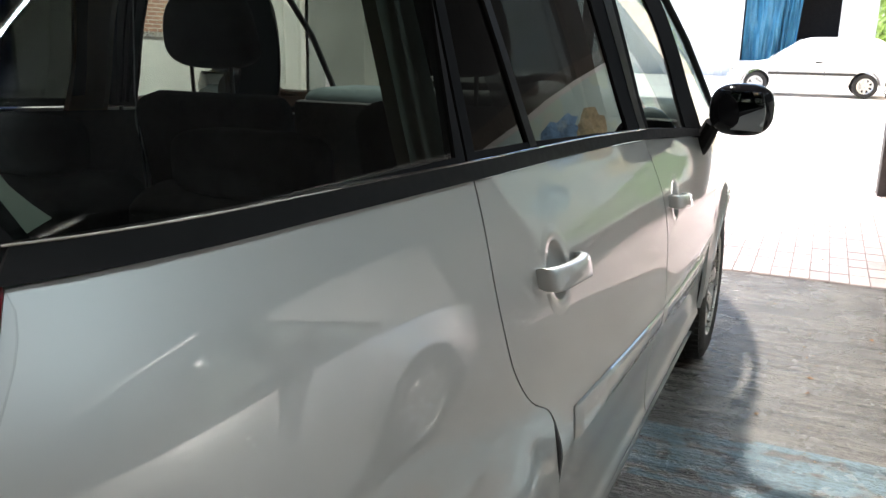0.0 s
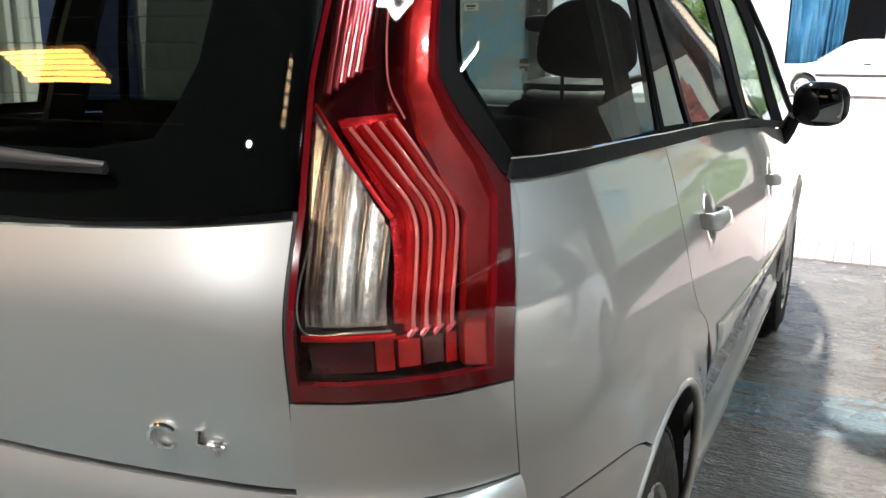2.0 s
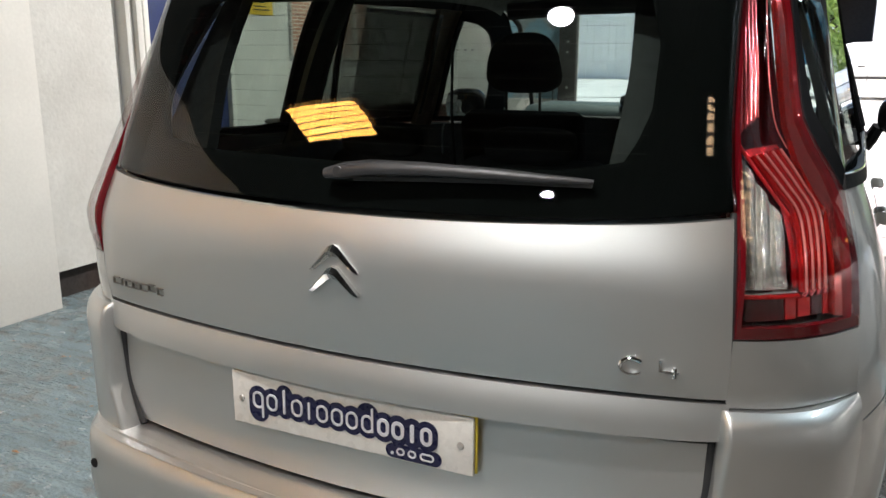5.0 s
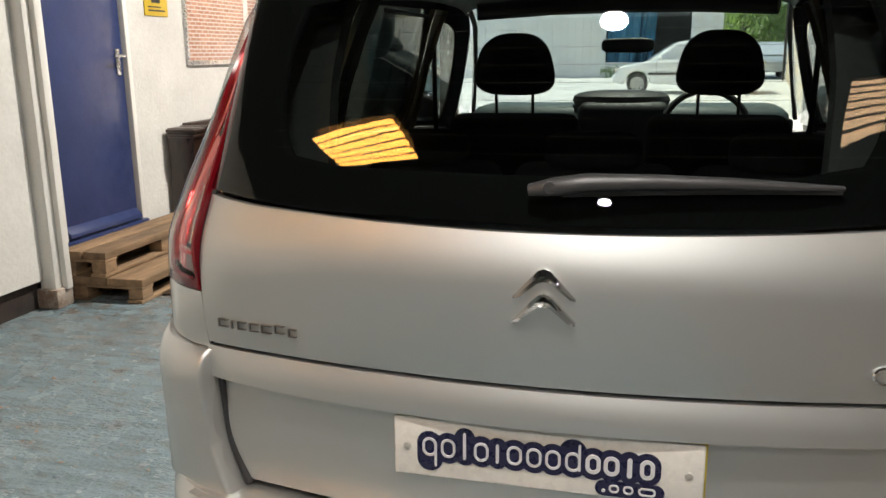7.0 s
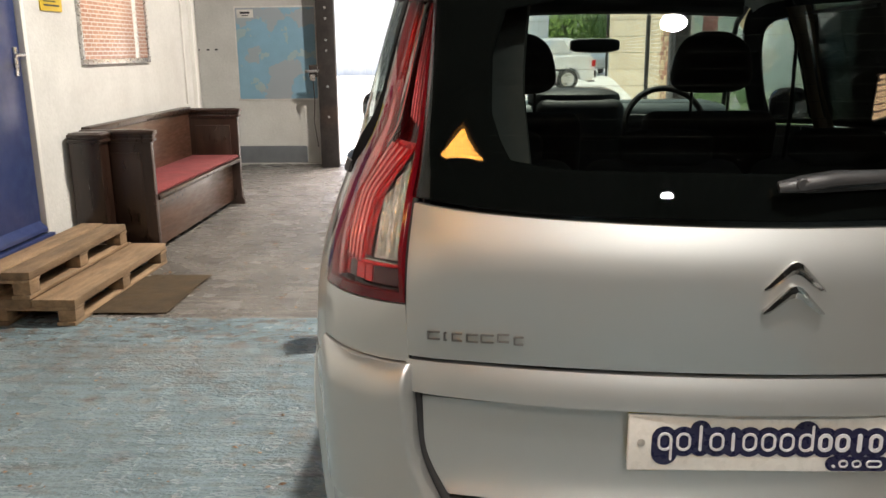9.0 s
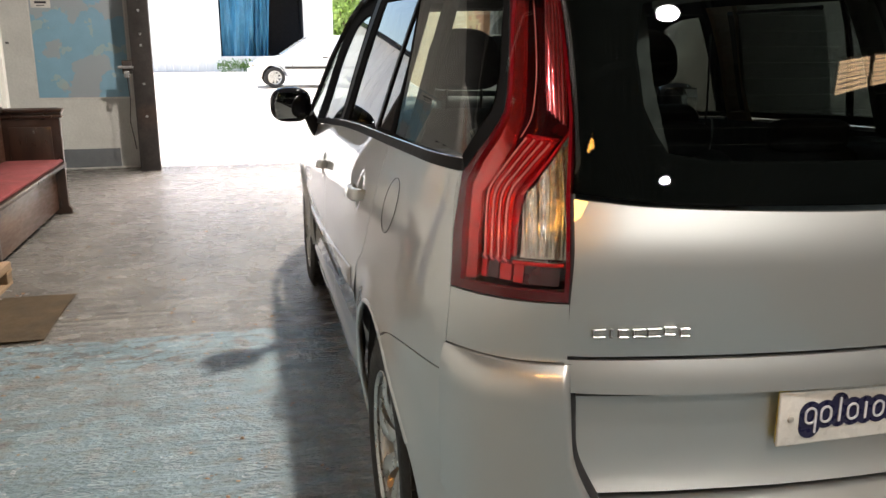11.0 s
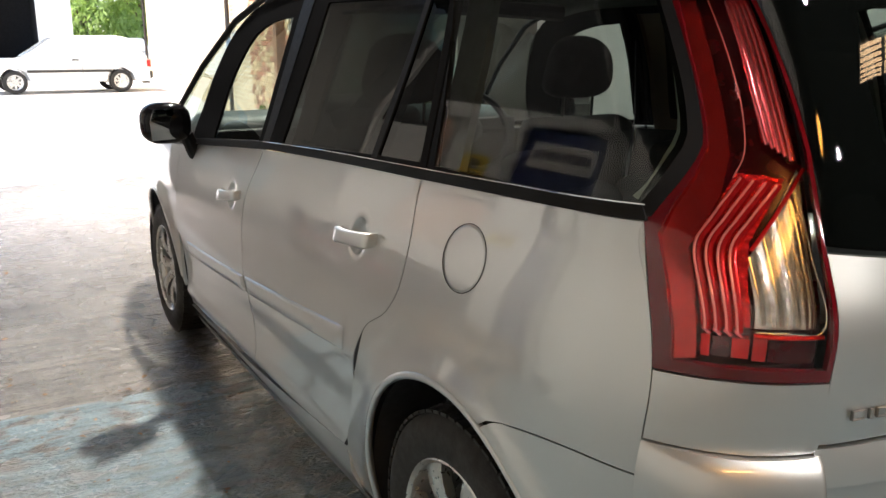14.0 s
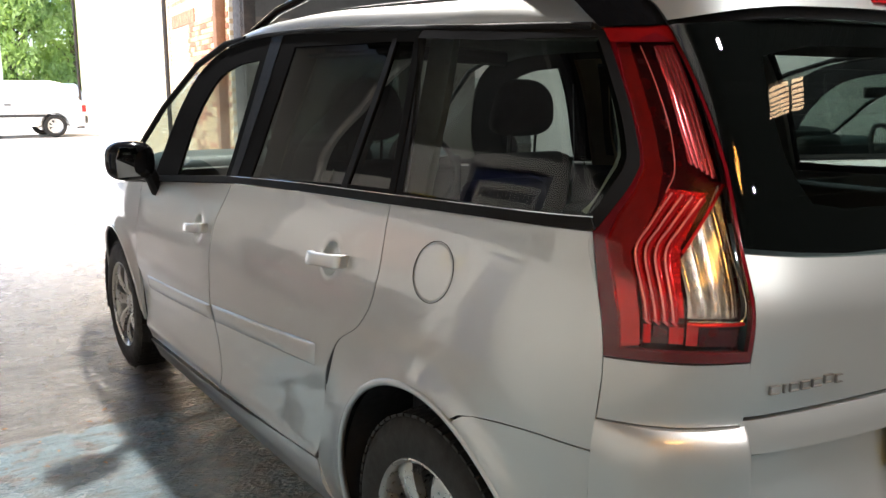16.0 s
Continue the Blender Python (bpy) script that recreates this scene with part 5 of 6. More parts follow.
# set-back block in near-black, standing in for the shade below the cabin
setting("cabin_plinth", block(WALL_X - .30, 2.5, 0, WALL_X - .05, 6.6, .14, .01), CABIN_DARK, "near-black filler painted as the shade under the cabin wall", "wall")
setting("wall_west_return", block(-3.9, 6.48, 0, WALL_X, 6.60, 4.7), WALL_WHITE, "white painted wall return", "wall", 0)
setting("corner_trim", merge(block(WALL_X - .02, 6.42, .10, WALL_X + .035, 6.50, 2.16, .004), block(WALL_X, 6.20, .9, WALL_X + .02, 6.225, 2.16, .006)), BOARD_WHITE, "white corner batten and cable duct", "trim")
door = thing("door_1", "closed dark blue painted door with a steel lever handle", "door", kind="structure")
part("door_leaf", block(WALL_X - .055, DY0, DZ0, WALL_X - .012, DY1, DZ1, .004), DOOR_BLUE, door)
part("door_frame", merge(block(WALL_X - .09, DY0 - .045, DZ0 - .02, WALL_X + .022, DY0 - .004, DZ1 + .05, .005), block(WALL_X - .09, DY1 + .004, DZ0 - .02, WALL_X + .022, DY1 + .045, DZ1 + .05, .005), block(WALL_X - .09, DY0 - .045, DZ1 + .005, WALL_X + .022, DY1 + .045, DZ1 + .05, .005)), BOARD_WHITE, door, "white door frame")
part("weather_bar", prism([(WALL_X - .012, DZ0 + .01), (WALL_X + .035, DZ0 + .01), (WALL_X + .03, DZ0 + .035), (WALL_X - .012, DZ0 + .075)], DY0 + .01, DY1 - .01, "y", .004), DOOR_BLUE, door)
part("door_sill", block(WALL_X - .06, DY0 - .04, DZ0 - .05, WALL_X + .05, DY1 + .04, DZ0 - .004, .006), DOOR_BLUE, door)
hp = part("handle_plate", block(WALL_X - .012, 3.425, 1.235, WALL_X - .003, 3.465, 1.40, .004), LATCH, door, "steel handle plate")
part("lever", tube([(WALL_X, 3.445, 1.355), (WALL_X + .045, 3.445, 1.355), (WALL_X + .05, 3.42, 1.355), (WALL_X + .05, 3.33, 1.352)], .009, 8), LATCH, hp)

setting("wall_west_near", merge(block(-3.4, 1.80, .16, -3.06, 2.44, 2.2)), WALL_WHITE, "rough white painted wall by the boards", "wall", 0)
setting("near_wall_plinth", block(-3.38, 1.80, 0, -3.10, 2.44, .16), STEEL_DARK, "dark wall foot", "wall", 0)
post = thing("steel_post", "white painted steel post with a rusted foot", "post")
part("post_shaft", block(-3.09, 2.45, .10, -2.99, 2.54, 4.7, .008), BOARD_WHITE, post)
part("post_foot", block(-3.11, 2.43, 0, -2.97, 2.56, .11, .01), surface("rusty_foot", (0.30, 0.26, 0.22), 0.85, 0, 0.4, 12, 80, 0.5, 60, stain=0.8, other=(0.13, 0.06, 0.03), stain_scale=8), post, "rusted flaking foot")
part("post_flange", merge(block(-3.13, 2.50, .10, -3.09, 2.545, 4.7, .004), block(-2.99, 2.50, .10, -2.955, 2.545, 4.7, .004)), BOARD_WHITE, post)
board = thing("white_partition_board", "tall white painted partition boards standing on the floor", "partition")
for y0, y1 in ((.55, 1.78), (-.68, .545), (-1.91, -.685), (-3.14, -1.915)):
    part("board", block(-2.975, y0, .0, -2.93, y1, 2.42, .004), BOARD_WHITE, board)
setting("wall_west_rear", block(-3.9, -9, 0, -3.5, 1.9, 2.5), WALL_GREY, "pale block wall behind the boards", "wall", 0)
setting("wall_west_upper", block(-3.9, -9, 2.5, -3.497, 1.7, 4.7), UPPER_DARKENED, "upper wall behind the boards, darkened for the window reflections", "wall", 0)
setting("wall_west_far", block(-4.3, 6.4, 0, -3.9, 9.2, 4.7), WALL_WHITE, "white wall of the recess", "wall", 0)
setting("wall_west_fill", block(-3.9, 1.7, 2.16, -3.2, 6.48, 4.7), UPPER_DARKENED, "wall above the cabin, darkened for the window reflections", "wall", 0)

# far wall with the map, the steel door post and the wide opening
setting("wall_north", block(-4.3, BACK_Y, 0, -2.32, BACK_Y + .2, 5.2), WALL_WHITE, "white painted wall beside the opening", "wall", 0)
setting("baseboard", block(-4.2, BACK_Y - .02, 0, -2.62, BACK_Y, .21, .003), GREY_BAND, "grey painted skirting band", "skirting")
setting("opening_post", merge(block(-2.36, DOOR_Y, 0, -2.15, DOOR_Y + .09, 4.7, .006), block(-2.36, DOOR_Y + .09, 0, -2.30, BACK_Y + .1, 4.7, .006)), STEEL_DARK, "dark steel door post of the opening", "post")
lock = thing("door_lock", "old steel bolt and padlock on the door post", "lock")
part("bolt_plate", block(-2.46, DOOR_Y - .012, 1.06, -2.36, DOOR_Y, 1.20, .004), STEEL_DARK, lock)
part("bolt", tube([(-2.50, DOOR_Y - .03, 1.13), (-2.34, DOOR_Y - .03, 1.13)], .016, 10), LATCH, lock)
part("padlock", block(-2.44, DOOR_Y - .06, 1.02, -2.385, DOOR_Y - .03, 1.09, .008), LATCH, lock)
part("chain", tube([(-2.41, DOOR_Y - .045, 1.02), (-2.40, DOOR_Y - .04, .8), (-2.42, DOOR_Y - .03, .55), (-2.38, DOOR_Y - .03, .25)], .006, 6), STEEL_DARK, lock)
for k, z in enumerate((.60, .95, 1.36, 1.48, 1.72, 1.84)):
    part("post_bolt", moved(lathe([(0, -.012), (.014, -.010), (.016, 0)], 8, "y"), Matrix.Translation((-2.25, DOOR_Y - .001, z))), LATCH, lock)


def map_material(seed, sea, land, other):
    ma = surface("printed_map_%d" % seed, sea, 0.45, 0, 0.05, 6, 80, coat=0.15)
    nt = ma.node_tree
    bsdf = nt.nodes["Principled BSDF"]
    base = bsdf.inputs["Base Color"].links[0].from_socket
    tc = next(n for n in nt.nodes if n.type == "TEX_COORD")
    mp = nt.nodes.new("ShaderNodeMapping")
    mp.inputs["Location"].default_value = (seed * 3.1, 0, seed)
    nt.links.new(tc.outputs["Object"], mp.inputs[0])
    col = base
    for scale, lo, c, amt in ((2.6, .52, land, .85), (4.5, .60, other, .7)):
        n = nt.nodes.new("ShaderNodeTexNoise")
        n.inputs["Scale"].default_value, n.inputs["Detail"].default_value = scale, 7
        nt.links.new(mp.outputs[0], n.inputs["Vector"])
        r = nt.nodes.new("ShaderNodeMapRange")
        nt.links.new(n.outputs["Fac"], r.inputs[0])
        for i, v in enumerate((lo, lo + .02, 0, amt)):
            r.inputs[i + 1].default_value = v
        mx = nt.nodes.new("ShaderNodeMix")
        mx.data_type = "RGBA"
        nt.links.new(r.outputs[0], mx.inputs[0])
        nt.links.new(col, mx.inputs[6])
        mx.inputs[7].default_value = (*c, 1)
        col = mx.outputs[2]
    nt.links.new(col, bsdf.inputs["Base Color"])
    return ma


chart = thing("wall_map", "large pale blue printed wall map", "map")
part("map_sheet", block(-3.42, BACK_Y - .012, .79, -2.46, BACK_Y - .004, 1.87, .002), map_material(1, (0.24, 0.43, 0.56), (0.38, 0.40, 0.42), (0.40, 0.48, 0.46)), chart)
part("map_margin", merge(block(-3.44, BACK_Y - .009, .77, -2.44, BACK_Y - .002, 1.89, .002)), PLATE_WHITE, chart)
part("map_title", merge(block(-3.40, BACK_Y - .016, 1.755, -3.20, BACK_Y - .0125, 1.85, .002)), PLATE_WHITE, chart)
part("map_emblem", merge(block(-3.36, BACK_Y - .019, 1.80, -3.24, BACK_Y - .0165, 1.825, .002), block(-3.34, BACK_Y - .019, 1.775, -3.26, BACK_Y - .0165, 1.785, .002)), CABIN_DARK, chart)
for x in (-3.92, -3.80, -3.70):
    solo("wall_hole_plug", block(x, BACK_Y - .006, 1.375, x + .035, BACK_Y + .001, 1.395, .003), CABIN_DARK, "small dark plug in the wall", "plug", group="plugs in the wall")

# right jamb, wall to the right of the opening with colourful posters, lintel
setting("wall_north_east", block(RIGHT_JAMB + .14, DOOR_Y, 0, 6.2, DOOR_Y + .3, 2.2), NORTH_DARK, "dark brown wall on the other side of the opening", "wall", 0)
setting("wall_north_east_upper", block(RIGHT_JAMB + .14, DOOR_Y + .002, 2.2, 6.2, DOOR_Y + .3, 4.7), UPPER_DARKENED, "upper wall above the posters, darkened for the reflections", "wall", 0)
setting("opening_jamb", merge(block(RIGHT_JAMB, DOOR_Y - .04, 0, RIGHT_JAMB + .14, DOOR_Y + .3, 4.7, .006)), STEEL_DARK, "dark steel jamb of the opening", "post")
setting("lintel", block(-2.36, DOOR_Y, 4.2, 6.2, DOOR_Y + .3, 4.84), STEEL_DARK, "dark lintel over the opening", "lintel", 0)
chain = solo("hoist_chain", merge(*[moved(lathe([(.016 + .005 * math.cos(a), .005 * math.sin(a)) for a in np.linspace(0, 2 * math.pi, 7)], 10, "y" if k % 2 else "x"), Matrix.Translation((RIGHT_JAMB - .05, DOOR_Y - .09, .9 + .034 * k))) for k in range(112)]), STEEL_DARK, "steel hoist chain hanging by the jamb", "chain")
poster = thing("picture_poster", "large bright green, blue and yellow poster on the wall", "poster")
PX0, PX1, PZ0, PZ1 = RIGHT_JAMB + .20, 3.75, .40, 1.98
part("poster_sheet", block(PX0, DOOR_Y - .014, PZ0, PX1, DOOR_Y - .004, PZ1, .002), map_material(2, (0.55, 0.70, 0.66), (0.62, 0.74, 0.60), (0.70, 0.72, 0.62)), poster)
part("poster_edge", block(PX0 - .03, DOOR_Y - .010, PZ0 - .03, PX1 + .03, DOOR_Y - .002, PZ1 + .05, .002), PLATE_WHITE, poster)


def blotch(cx, cz, rx, rz, seed, name, colour, layer):
    """A flat printed patch with an uneven outline."""
    r = random.Random(seed)
    ring = []
    for k in range(22):
        a = 2 * math.pi * k / 22
        q = 1 + r.uniform(-.22, .22)
        ring.append((min(max(cx + rx * q * math.cos(a), PX0 + .02), PX1 - .02), min(max(cz + rz * q * math.sin(a), PZ0 + .02), PZ1 - .02)))
    part(name, prism(ring, DOOR_Y - .0165 - .0012 * layer, DOOR_Y - .0135, "y"), surface(name, colour, .45, 0, .4, 9, 40, stain=.6, other=(.55, .62, .56), stain_scale=7), poster, smooth=0)


blotch(2.30, .72, .42, .30, 1, "green_patch", (0.22, 0.38, 0.16), 1)
blotch(3.05, .62, .55, .18, 2, "green_patch", (0.32, 0.46, 0.24), 2)
blotch(2.45, 1.22, .30, .16, 3, "yellow_patch", (0.58, 0.56, 0.36), 3)
blotch(2.62, 1.62, .20, .15, 4, "ochre_patch", (0.42, 0.36, 0.22), 4)
blotch(2.92, 1.74, .22, .12, 5, "blue_patch", (0.20, 0.36, 0.56), 5)
blotch(3.40, 1.30, .22, .30, 6, "pale_blue_patch", (0.30, 0.52, 0.62), 6)
blotch(2.12, 1.55, .10, .32, 7, "red_patch", (0.38, 0.16, 0.14), 7)

# the rest of the shell, behind and beside the camera
# side and end walls split in height: tops darkened to shape the reflections
setting("wall_east", block(5.0, -9, 0, 5.4, DOOR_Y + .1, 2.0), WALL_GREY, "pale block side wall", "wall", 0)
setting("wall_east_upper", block(5.003, -9, 2.0, 5.4, DOOR_Y + .1, 4.7), UPPER_DARKENED, "unseen upper side wall, darkened for the window reflections", "wall", 0)
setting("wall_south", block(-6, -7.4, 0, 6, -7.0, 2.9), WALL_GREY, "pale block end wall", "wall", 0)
setting("wall_south_upper", block(-6, -7.4, 2.9, 6, -7.003, 4.7), UPPER_DARKENED, "unseen upper end wall, darkened for the reflections", "wall", 0)
xs = np.linspace(-6.2, 6.2, 249)
roof_sheet = grid([[(x, y, 4.7 + .025 * math.sin(x * 2 * math.pi / .2)) for x in xs] for y in (-9.2, 8.7)])
setting("ceiling", merge(([(v[0], v[1], v[2]) for v in roof_sheet[0]], [tuple(reversed(f)) for f in roof_sheet[1]]), block(-6.3, -9.3, 4.76, 6.3, 8.72, 4.9), *[block(-6, y - .05, 4.45, 6, y + .05, 4.67) for y in (-6, -3, 0, 3, 6)]), CEILING_GREY, "grey corrugated roof sheets on dark beams", "ceiling", 0)


# lamps
def disc_lamp(x, y, z, r, glow, name, label):
    lamp = thing(name, label, "lamp", group="ceiling lamps")
    part("lamp_dish", moved(lathe([(.03, .12), (r * .55, .10), (r, .02), (r * 1.03, 0), (r * .98, .0), (r * .5, .08), (.02, .09)], 36, "z"), Matrix.Translation((x, y, z))), CEILING_GREY, lamp)
    part("lamp_glass", moved(merge(disc(r * .9, 0.035, 32, "z")), Matrix.Translation((x, y, z))), glow, lamp)
    part("lamp_cable", tube([(x, y, z + .11), (x, y, 4.7)], .006, 6), CABIN_DARK, lamp)


GLOW_WHITE = glowing("lamp_white", (1.0, 0.97, 0.92), 14)
disc_lamp(0.07, -0.92, 3.00, .085, GLOW_WHITE, "pendant_lamp", "round white pendant lamp, lit")
disc_lamp(0.08, -2.30, 2.75, .055, GLOW_WHITE, "pendant_lamp", "round white pendant lamp, lit")
disc_lamp(0.0, 3.95, 4.37, .24, GLOW_WHITE, "pendant_lamp", "round white pendant lamp, lit")


def slatted_light(corners, count, glow, label):
    """Glowing bars between two rails; corners: start and end of the first bar, end and start of the last."""
    a, b, c, e = (Vector(p) for p in corners)
    lamp = thing("slatted_light", label, "lamp")
    face = (b - a).cross(e - a).normalized()
    if face.dot(Vector((0, .1, 1.2)) - a) > 0:
        face = -face
    back = [p + face * .03 for p in (a, b, c, e)]
    part("light_back", ([tuple(p) for p in back] + [tuple(p + face * .03) for p in back], [(0, 1, 2, 3), (7, 6, 5, 4), (0, 4, 5, 1), (1, 5, 6, 2), (2, 6, 7, 3), (3, 7, 4, 0)]), CABIN_DARK, lamp, smooth=0)
    for k in range(count):
        t0, t1 = (k + .19) / count, (k + .81) / count
        flat = [a.lerp(e, t0), b.lerp(c, t0), b.lerp(c, t1), a.lerp(e, t1)]
        part("glowing_slat", ([tuple(q) for q in flat] + [tuple(q + face * .006) for q in flat], [(0, 1, 2, 3), (7, 6, 5, 4), (0, 4, 5, 1), (1, 5, 6, 2), (2, 6, 7, 3), (3, 7, 4, 0)]), glow, lamp, smooth=0)
    for p in (a, b):
        part("hanger", tube([p + face * .03, (p.x, p.y, 4.72)], .006, 6), STEEL_DARK, lamp)


slatted_light(((-2.20, -1.55, 2.75), (-1.45, -1.55, 2.75), (-1.30, -1.80, 2.75), (-2.00, -1.80, 2.75)), 6, glowing("warm_glow", (1.0, 0.45, 0.09), 15.0), "warm orange slatted light, lit")
PALE_GLOW = glowing("pale_warm_glow", (1.0, 0.66, 0.38), 4.0)
slatted_light(((1.92, -1.87, 3.5), (2.22, -1.75, 3.5), (2.46, -2.33, 3.5), (2.12, -2.50, 3.5)), 7, PALE_GLOW, "pale warm slatted light, lit")
slatted_light(((2.27, -1.73, 3.5), (2.44, -1.67, 3.5), (2.68, -2.24, 3.5), (2.50, -2.31, 3.5)), 7, PALE_GLOW, "small pale warm slatted light, lit")
# unseen strip fittings made up to carry the right-hand fill light
for x, y in ((4.3, 1.6), (4.3, 4.8)):
    fl = thing("strip_light", "unseen strip light added to brighten the east wall and the flank", "lamp", group="strip lights")
    part("strip_case", block(x - .05, y - .65, 4.40, x + .05, y + .65, 4.45, .01), BOARD_WHITE, fl)
    for dy in (-.5, .5):
        part("hanger", tube([(x, y + dy, 4.44), (x, y + dy, 4.72)], .005, 6), STEEL_DARK, fl)
    part("strip_tube", tube([(x, y - .6, 4.37), (x, y + .6, 4.37)], .018, 8), glowing("strip_glow", (1, .98, .95), 9), fl)


# ---- things by the left wall ----
def pew():
    p = thing("church_pew", "dark wooden church pew with a red seat pad against the wall", "bench")
    X0, X1, Y0, Y1 = -3.13, -2.66, 4.02, 6.10
    end = [(X0, 0), (X1 + .02, 0), (X1 + .02, .05), (X1, .07), (X1, .80), (X1 + .015, .815), (X1 + .015, .845), (X1 - .01, .87), (X0, .87)]
    for y in (Y0, Y1 - .055):
        e = part("end_panel", prism(end, y, y + .055, "y", .006), DARK_WOOD, p, "dark moulded end panel")
        part("end_moulding", merge(block(X0 - .0, y - .012, .79, X1 + .02, y + .067, .812, .005), block(X0, y - .018, .835, X1 + .028, y + .073, .865, .008)), DARK_WOOD, e)
        part("end_inset", block(X0 + .08, y - .006, .12, X1 - .07, y + .061, .72, .006), DARK_WOOD, e)
    part("back", block(X0, Y0 + .05, .16, X0 + .035, Y1 - .05, .86, .004), PEW_BACK, p, "worn brown back board")
    part("back_rail", block(X0 - .01, Y0 + .05, .84, X0 + .06, Y1 - .05, .885, .008), DARK_WOOD, p)
    part("seat", block(X0 + .03, Y0 + .05, .395, X1 + .015, Y1 - .05, .43, .008), DARK_WOOD, p)
    part("seat_pad", block(X0 + .035, Y0 + .06, .43, X1 - .005, Y1 - .06, .455, .010), CUSHION, p, "flat red cloth seat pad")
    kick = part("front_board", block(X1 - .10, Y0 + .05, .04, X1 - .075, Y1 - .05, .395, .004), PEW_BACK, p)
    for k in range(12):
        y = Y0 + .16 + k * .055
        part("vent_hole", moved(lathe([(0, 0), (.012, 0)], 10, "x"), Matrix.Translation((X1 - .073, y, .345 if k % 2 else .315))), CABIN_DARK, kick)


pew()
solo("pew_end_spare", merge(prism([(-3.13, 0), (-2.93, 0), (-2.93, .80), (-2.915, .815), (-2.915, .845), (-2.93, .865), (-3.13, .865)], 3.86, 4.0, "y", .006), block(-3.13, 3.845, .80, -2.91, 4.0, .82, .005), block(-3.13, 3.84, .835, -2.905, 4.0, .858, .006)), DARK_WOOD, "dark wooden pew end standing beside the pew", "pew end")


def pallet(x0, x1, y0, y1, z0, z1, label):
    p = thing("pallet_step", label, "step", group="pallet steps")
    n = 2
    wd = (x1 - x0) / n
    for k in range(n):
        part("deck_plank", block(x0 + wd * k + .004, y0 + .01 * k, z1 - .045, x0 + wd * (k + 1) - .004, y1 - .015 * k, z1 - .003 * k, .004), PALLET, p)
    for y in (y0 + .01, (y0 + y1) / 2 - .05, y1 - .11):
        for b0, b1 in ((x0 + .012, x0 + .105), (x1 - .10, x1 - .007)):
            part("bearer_block", block(b0, y, z0 + .02, b1, y + .10, z1 - .062, .005), PALLET, p)
        part("cross_plank", block(x0 + .006, y - .004, z1 - .062, x1 - .004, y + .104, z1 - .0455, .003), PALLET, p)
    for b0, b1 in ((x0 + .008, x0 + .11), (x1 - .105, x1 - .008)):
        part("foot_plank", block(b0, y0, z0, b1, y1, z0 + .02, .003), PALLET, p)
    return p


pallet(-3.04, -2.57, 2.62, 3.92, 0, .14, "weathered timber pallet used as the lower step")
pallet(-3.10, -2.79, 2.62, 3.84, .14, .285, "weathered timber pallet used as the upper step")
rng = random.Random(4)
mat_rows = [[(-2.60 + .38 * i / 24 + .06 * j / 30, 2.80 + .76 * j / 30, .012 + .003 * rng.random()) for i in range(25)] for j in range(31)]
mat_ob = merge(grid(mat_rows), block(-2.59, 2.82, .0005, -2.18, 3.54, .009))
solo("door_mat", mat_ob, MAT_BROWN, "brown coir door mat on the concrete floor", "mat")

# wall mirror: the brickwork it reflects is painted on a flat sheet
picture = thing("wall_picture", "framed mirror on the white wall with reflected red brickwork painted on", "picture")
part("picture_sheet", block(WALL_X + .004, 4.25, 1.32, WALL_X + .012, 5.36, 2.02, .001), mirrored_brick(), picture)
part("picture_pipe", block(WALL_X + .0118, 5.12, 1.322, WALL_X + .0145, 5.20, 2.018, .001), PLATE_WHITE, picture, "pale downpipe painted into the reflection")
part("picture_frame", merge(block(WALL_X + .001, 4.22, 1.285, WALL_X + .025, 5.39, 1.32, .004), block(WALL_X + .001, 4.22, 2.02, WALL_X + .025, 5.39, 2.055, .004), block(WALL_X + .001, 4.22, 1.32, WALL_X + .025, 4.25, 2.02, .004), block(WALL_X + .001, 5.36, 1.32, WALL_X + .025, 5.39, 2.02, .004)), LATCH, picture, "thin metal frame")
sign = solo("yellow_wall_sign", block(WALL_X + .001, 3.76, 1.615, WALL_X + .010, 4.03, 1.80, .003), YELLOW_SIGN, "yellow sign plate on the white wall", "sign")
part("sign_print", merge(block(WALL_X + .0095, 3.80, 1.645, WALL_X + .012, 3.99, 1.655), block(WALL_X + .0095, 3.80, 1.67, WALL_X + .012, 3.95, 1.678), block(WALL_X + .0095, 3.84, 1.70, WALL_X + .012, 3.94, 1.77)), CABIN_DARK, sign)
part("door_notice", block(WALL_X - .013, 2.86, 1.80, WALL_X - .006, 3.42, 1.97, .002), PLATE_WHITE, door, "white printed strip on the door")
part("notice_print", merge(*[block(WALL_X - .0065, 2.90 + .038 * k, 1.86, WALL_X - .004, 2.927 + .038 * k, 1.92, .002, 1) for k in range(13)]), NAVY, door, "dark print bars")

# litter on the floor: small leaves and chips
rng = random.Random(11)
LITTER = surface("dry_litter", (0.24, 0.14, 0.075), 0.85, 0, 0.6, 9, 0)
LEAF = surface("dry_leaf", (0.24, 0.13, 0.06), 0.8, 0, 0.4, 20, 0, random_tone=0.5)
leaf_mesh = mesh_of("dry_leaf", ([(0, 0, .002), (.012, .006, .006), (.026, .002, .004), (.013, -.008, .003), (.012, 0, .009)], [(0, 3, 4), (3, 2, 4), (2, 1, 4), (1, 0, 4)]), LEAF, 0)
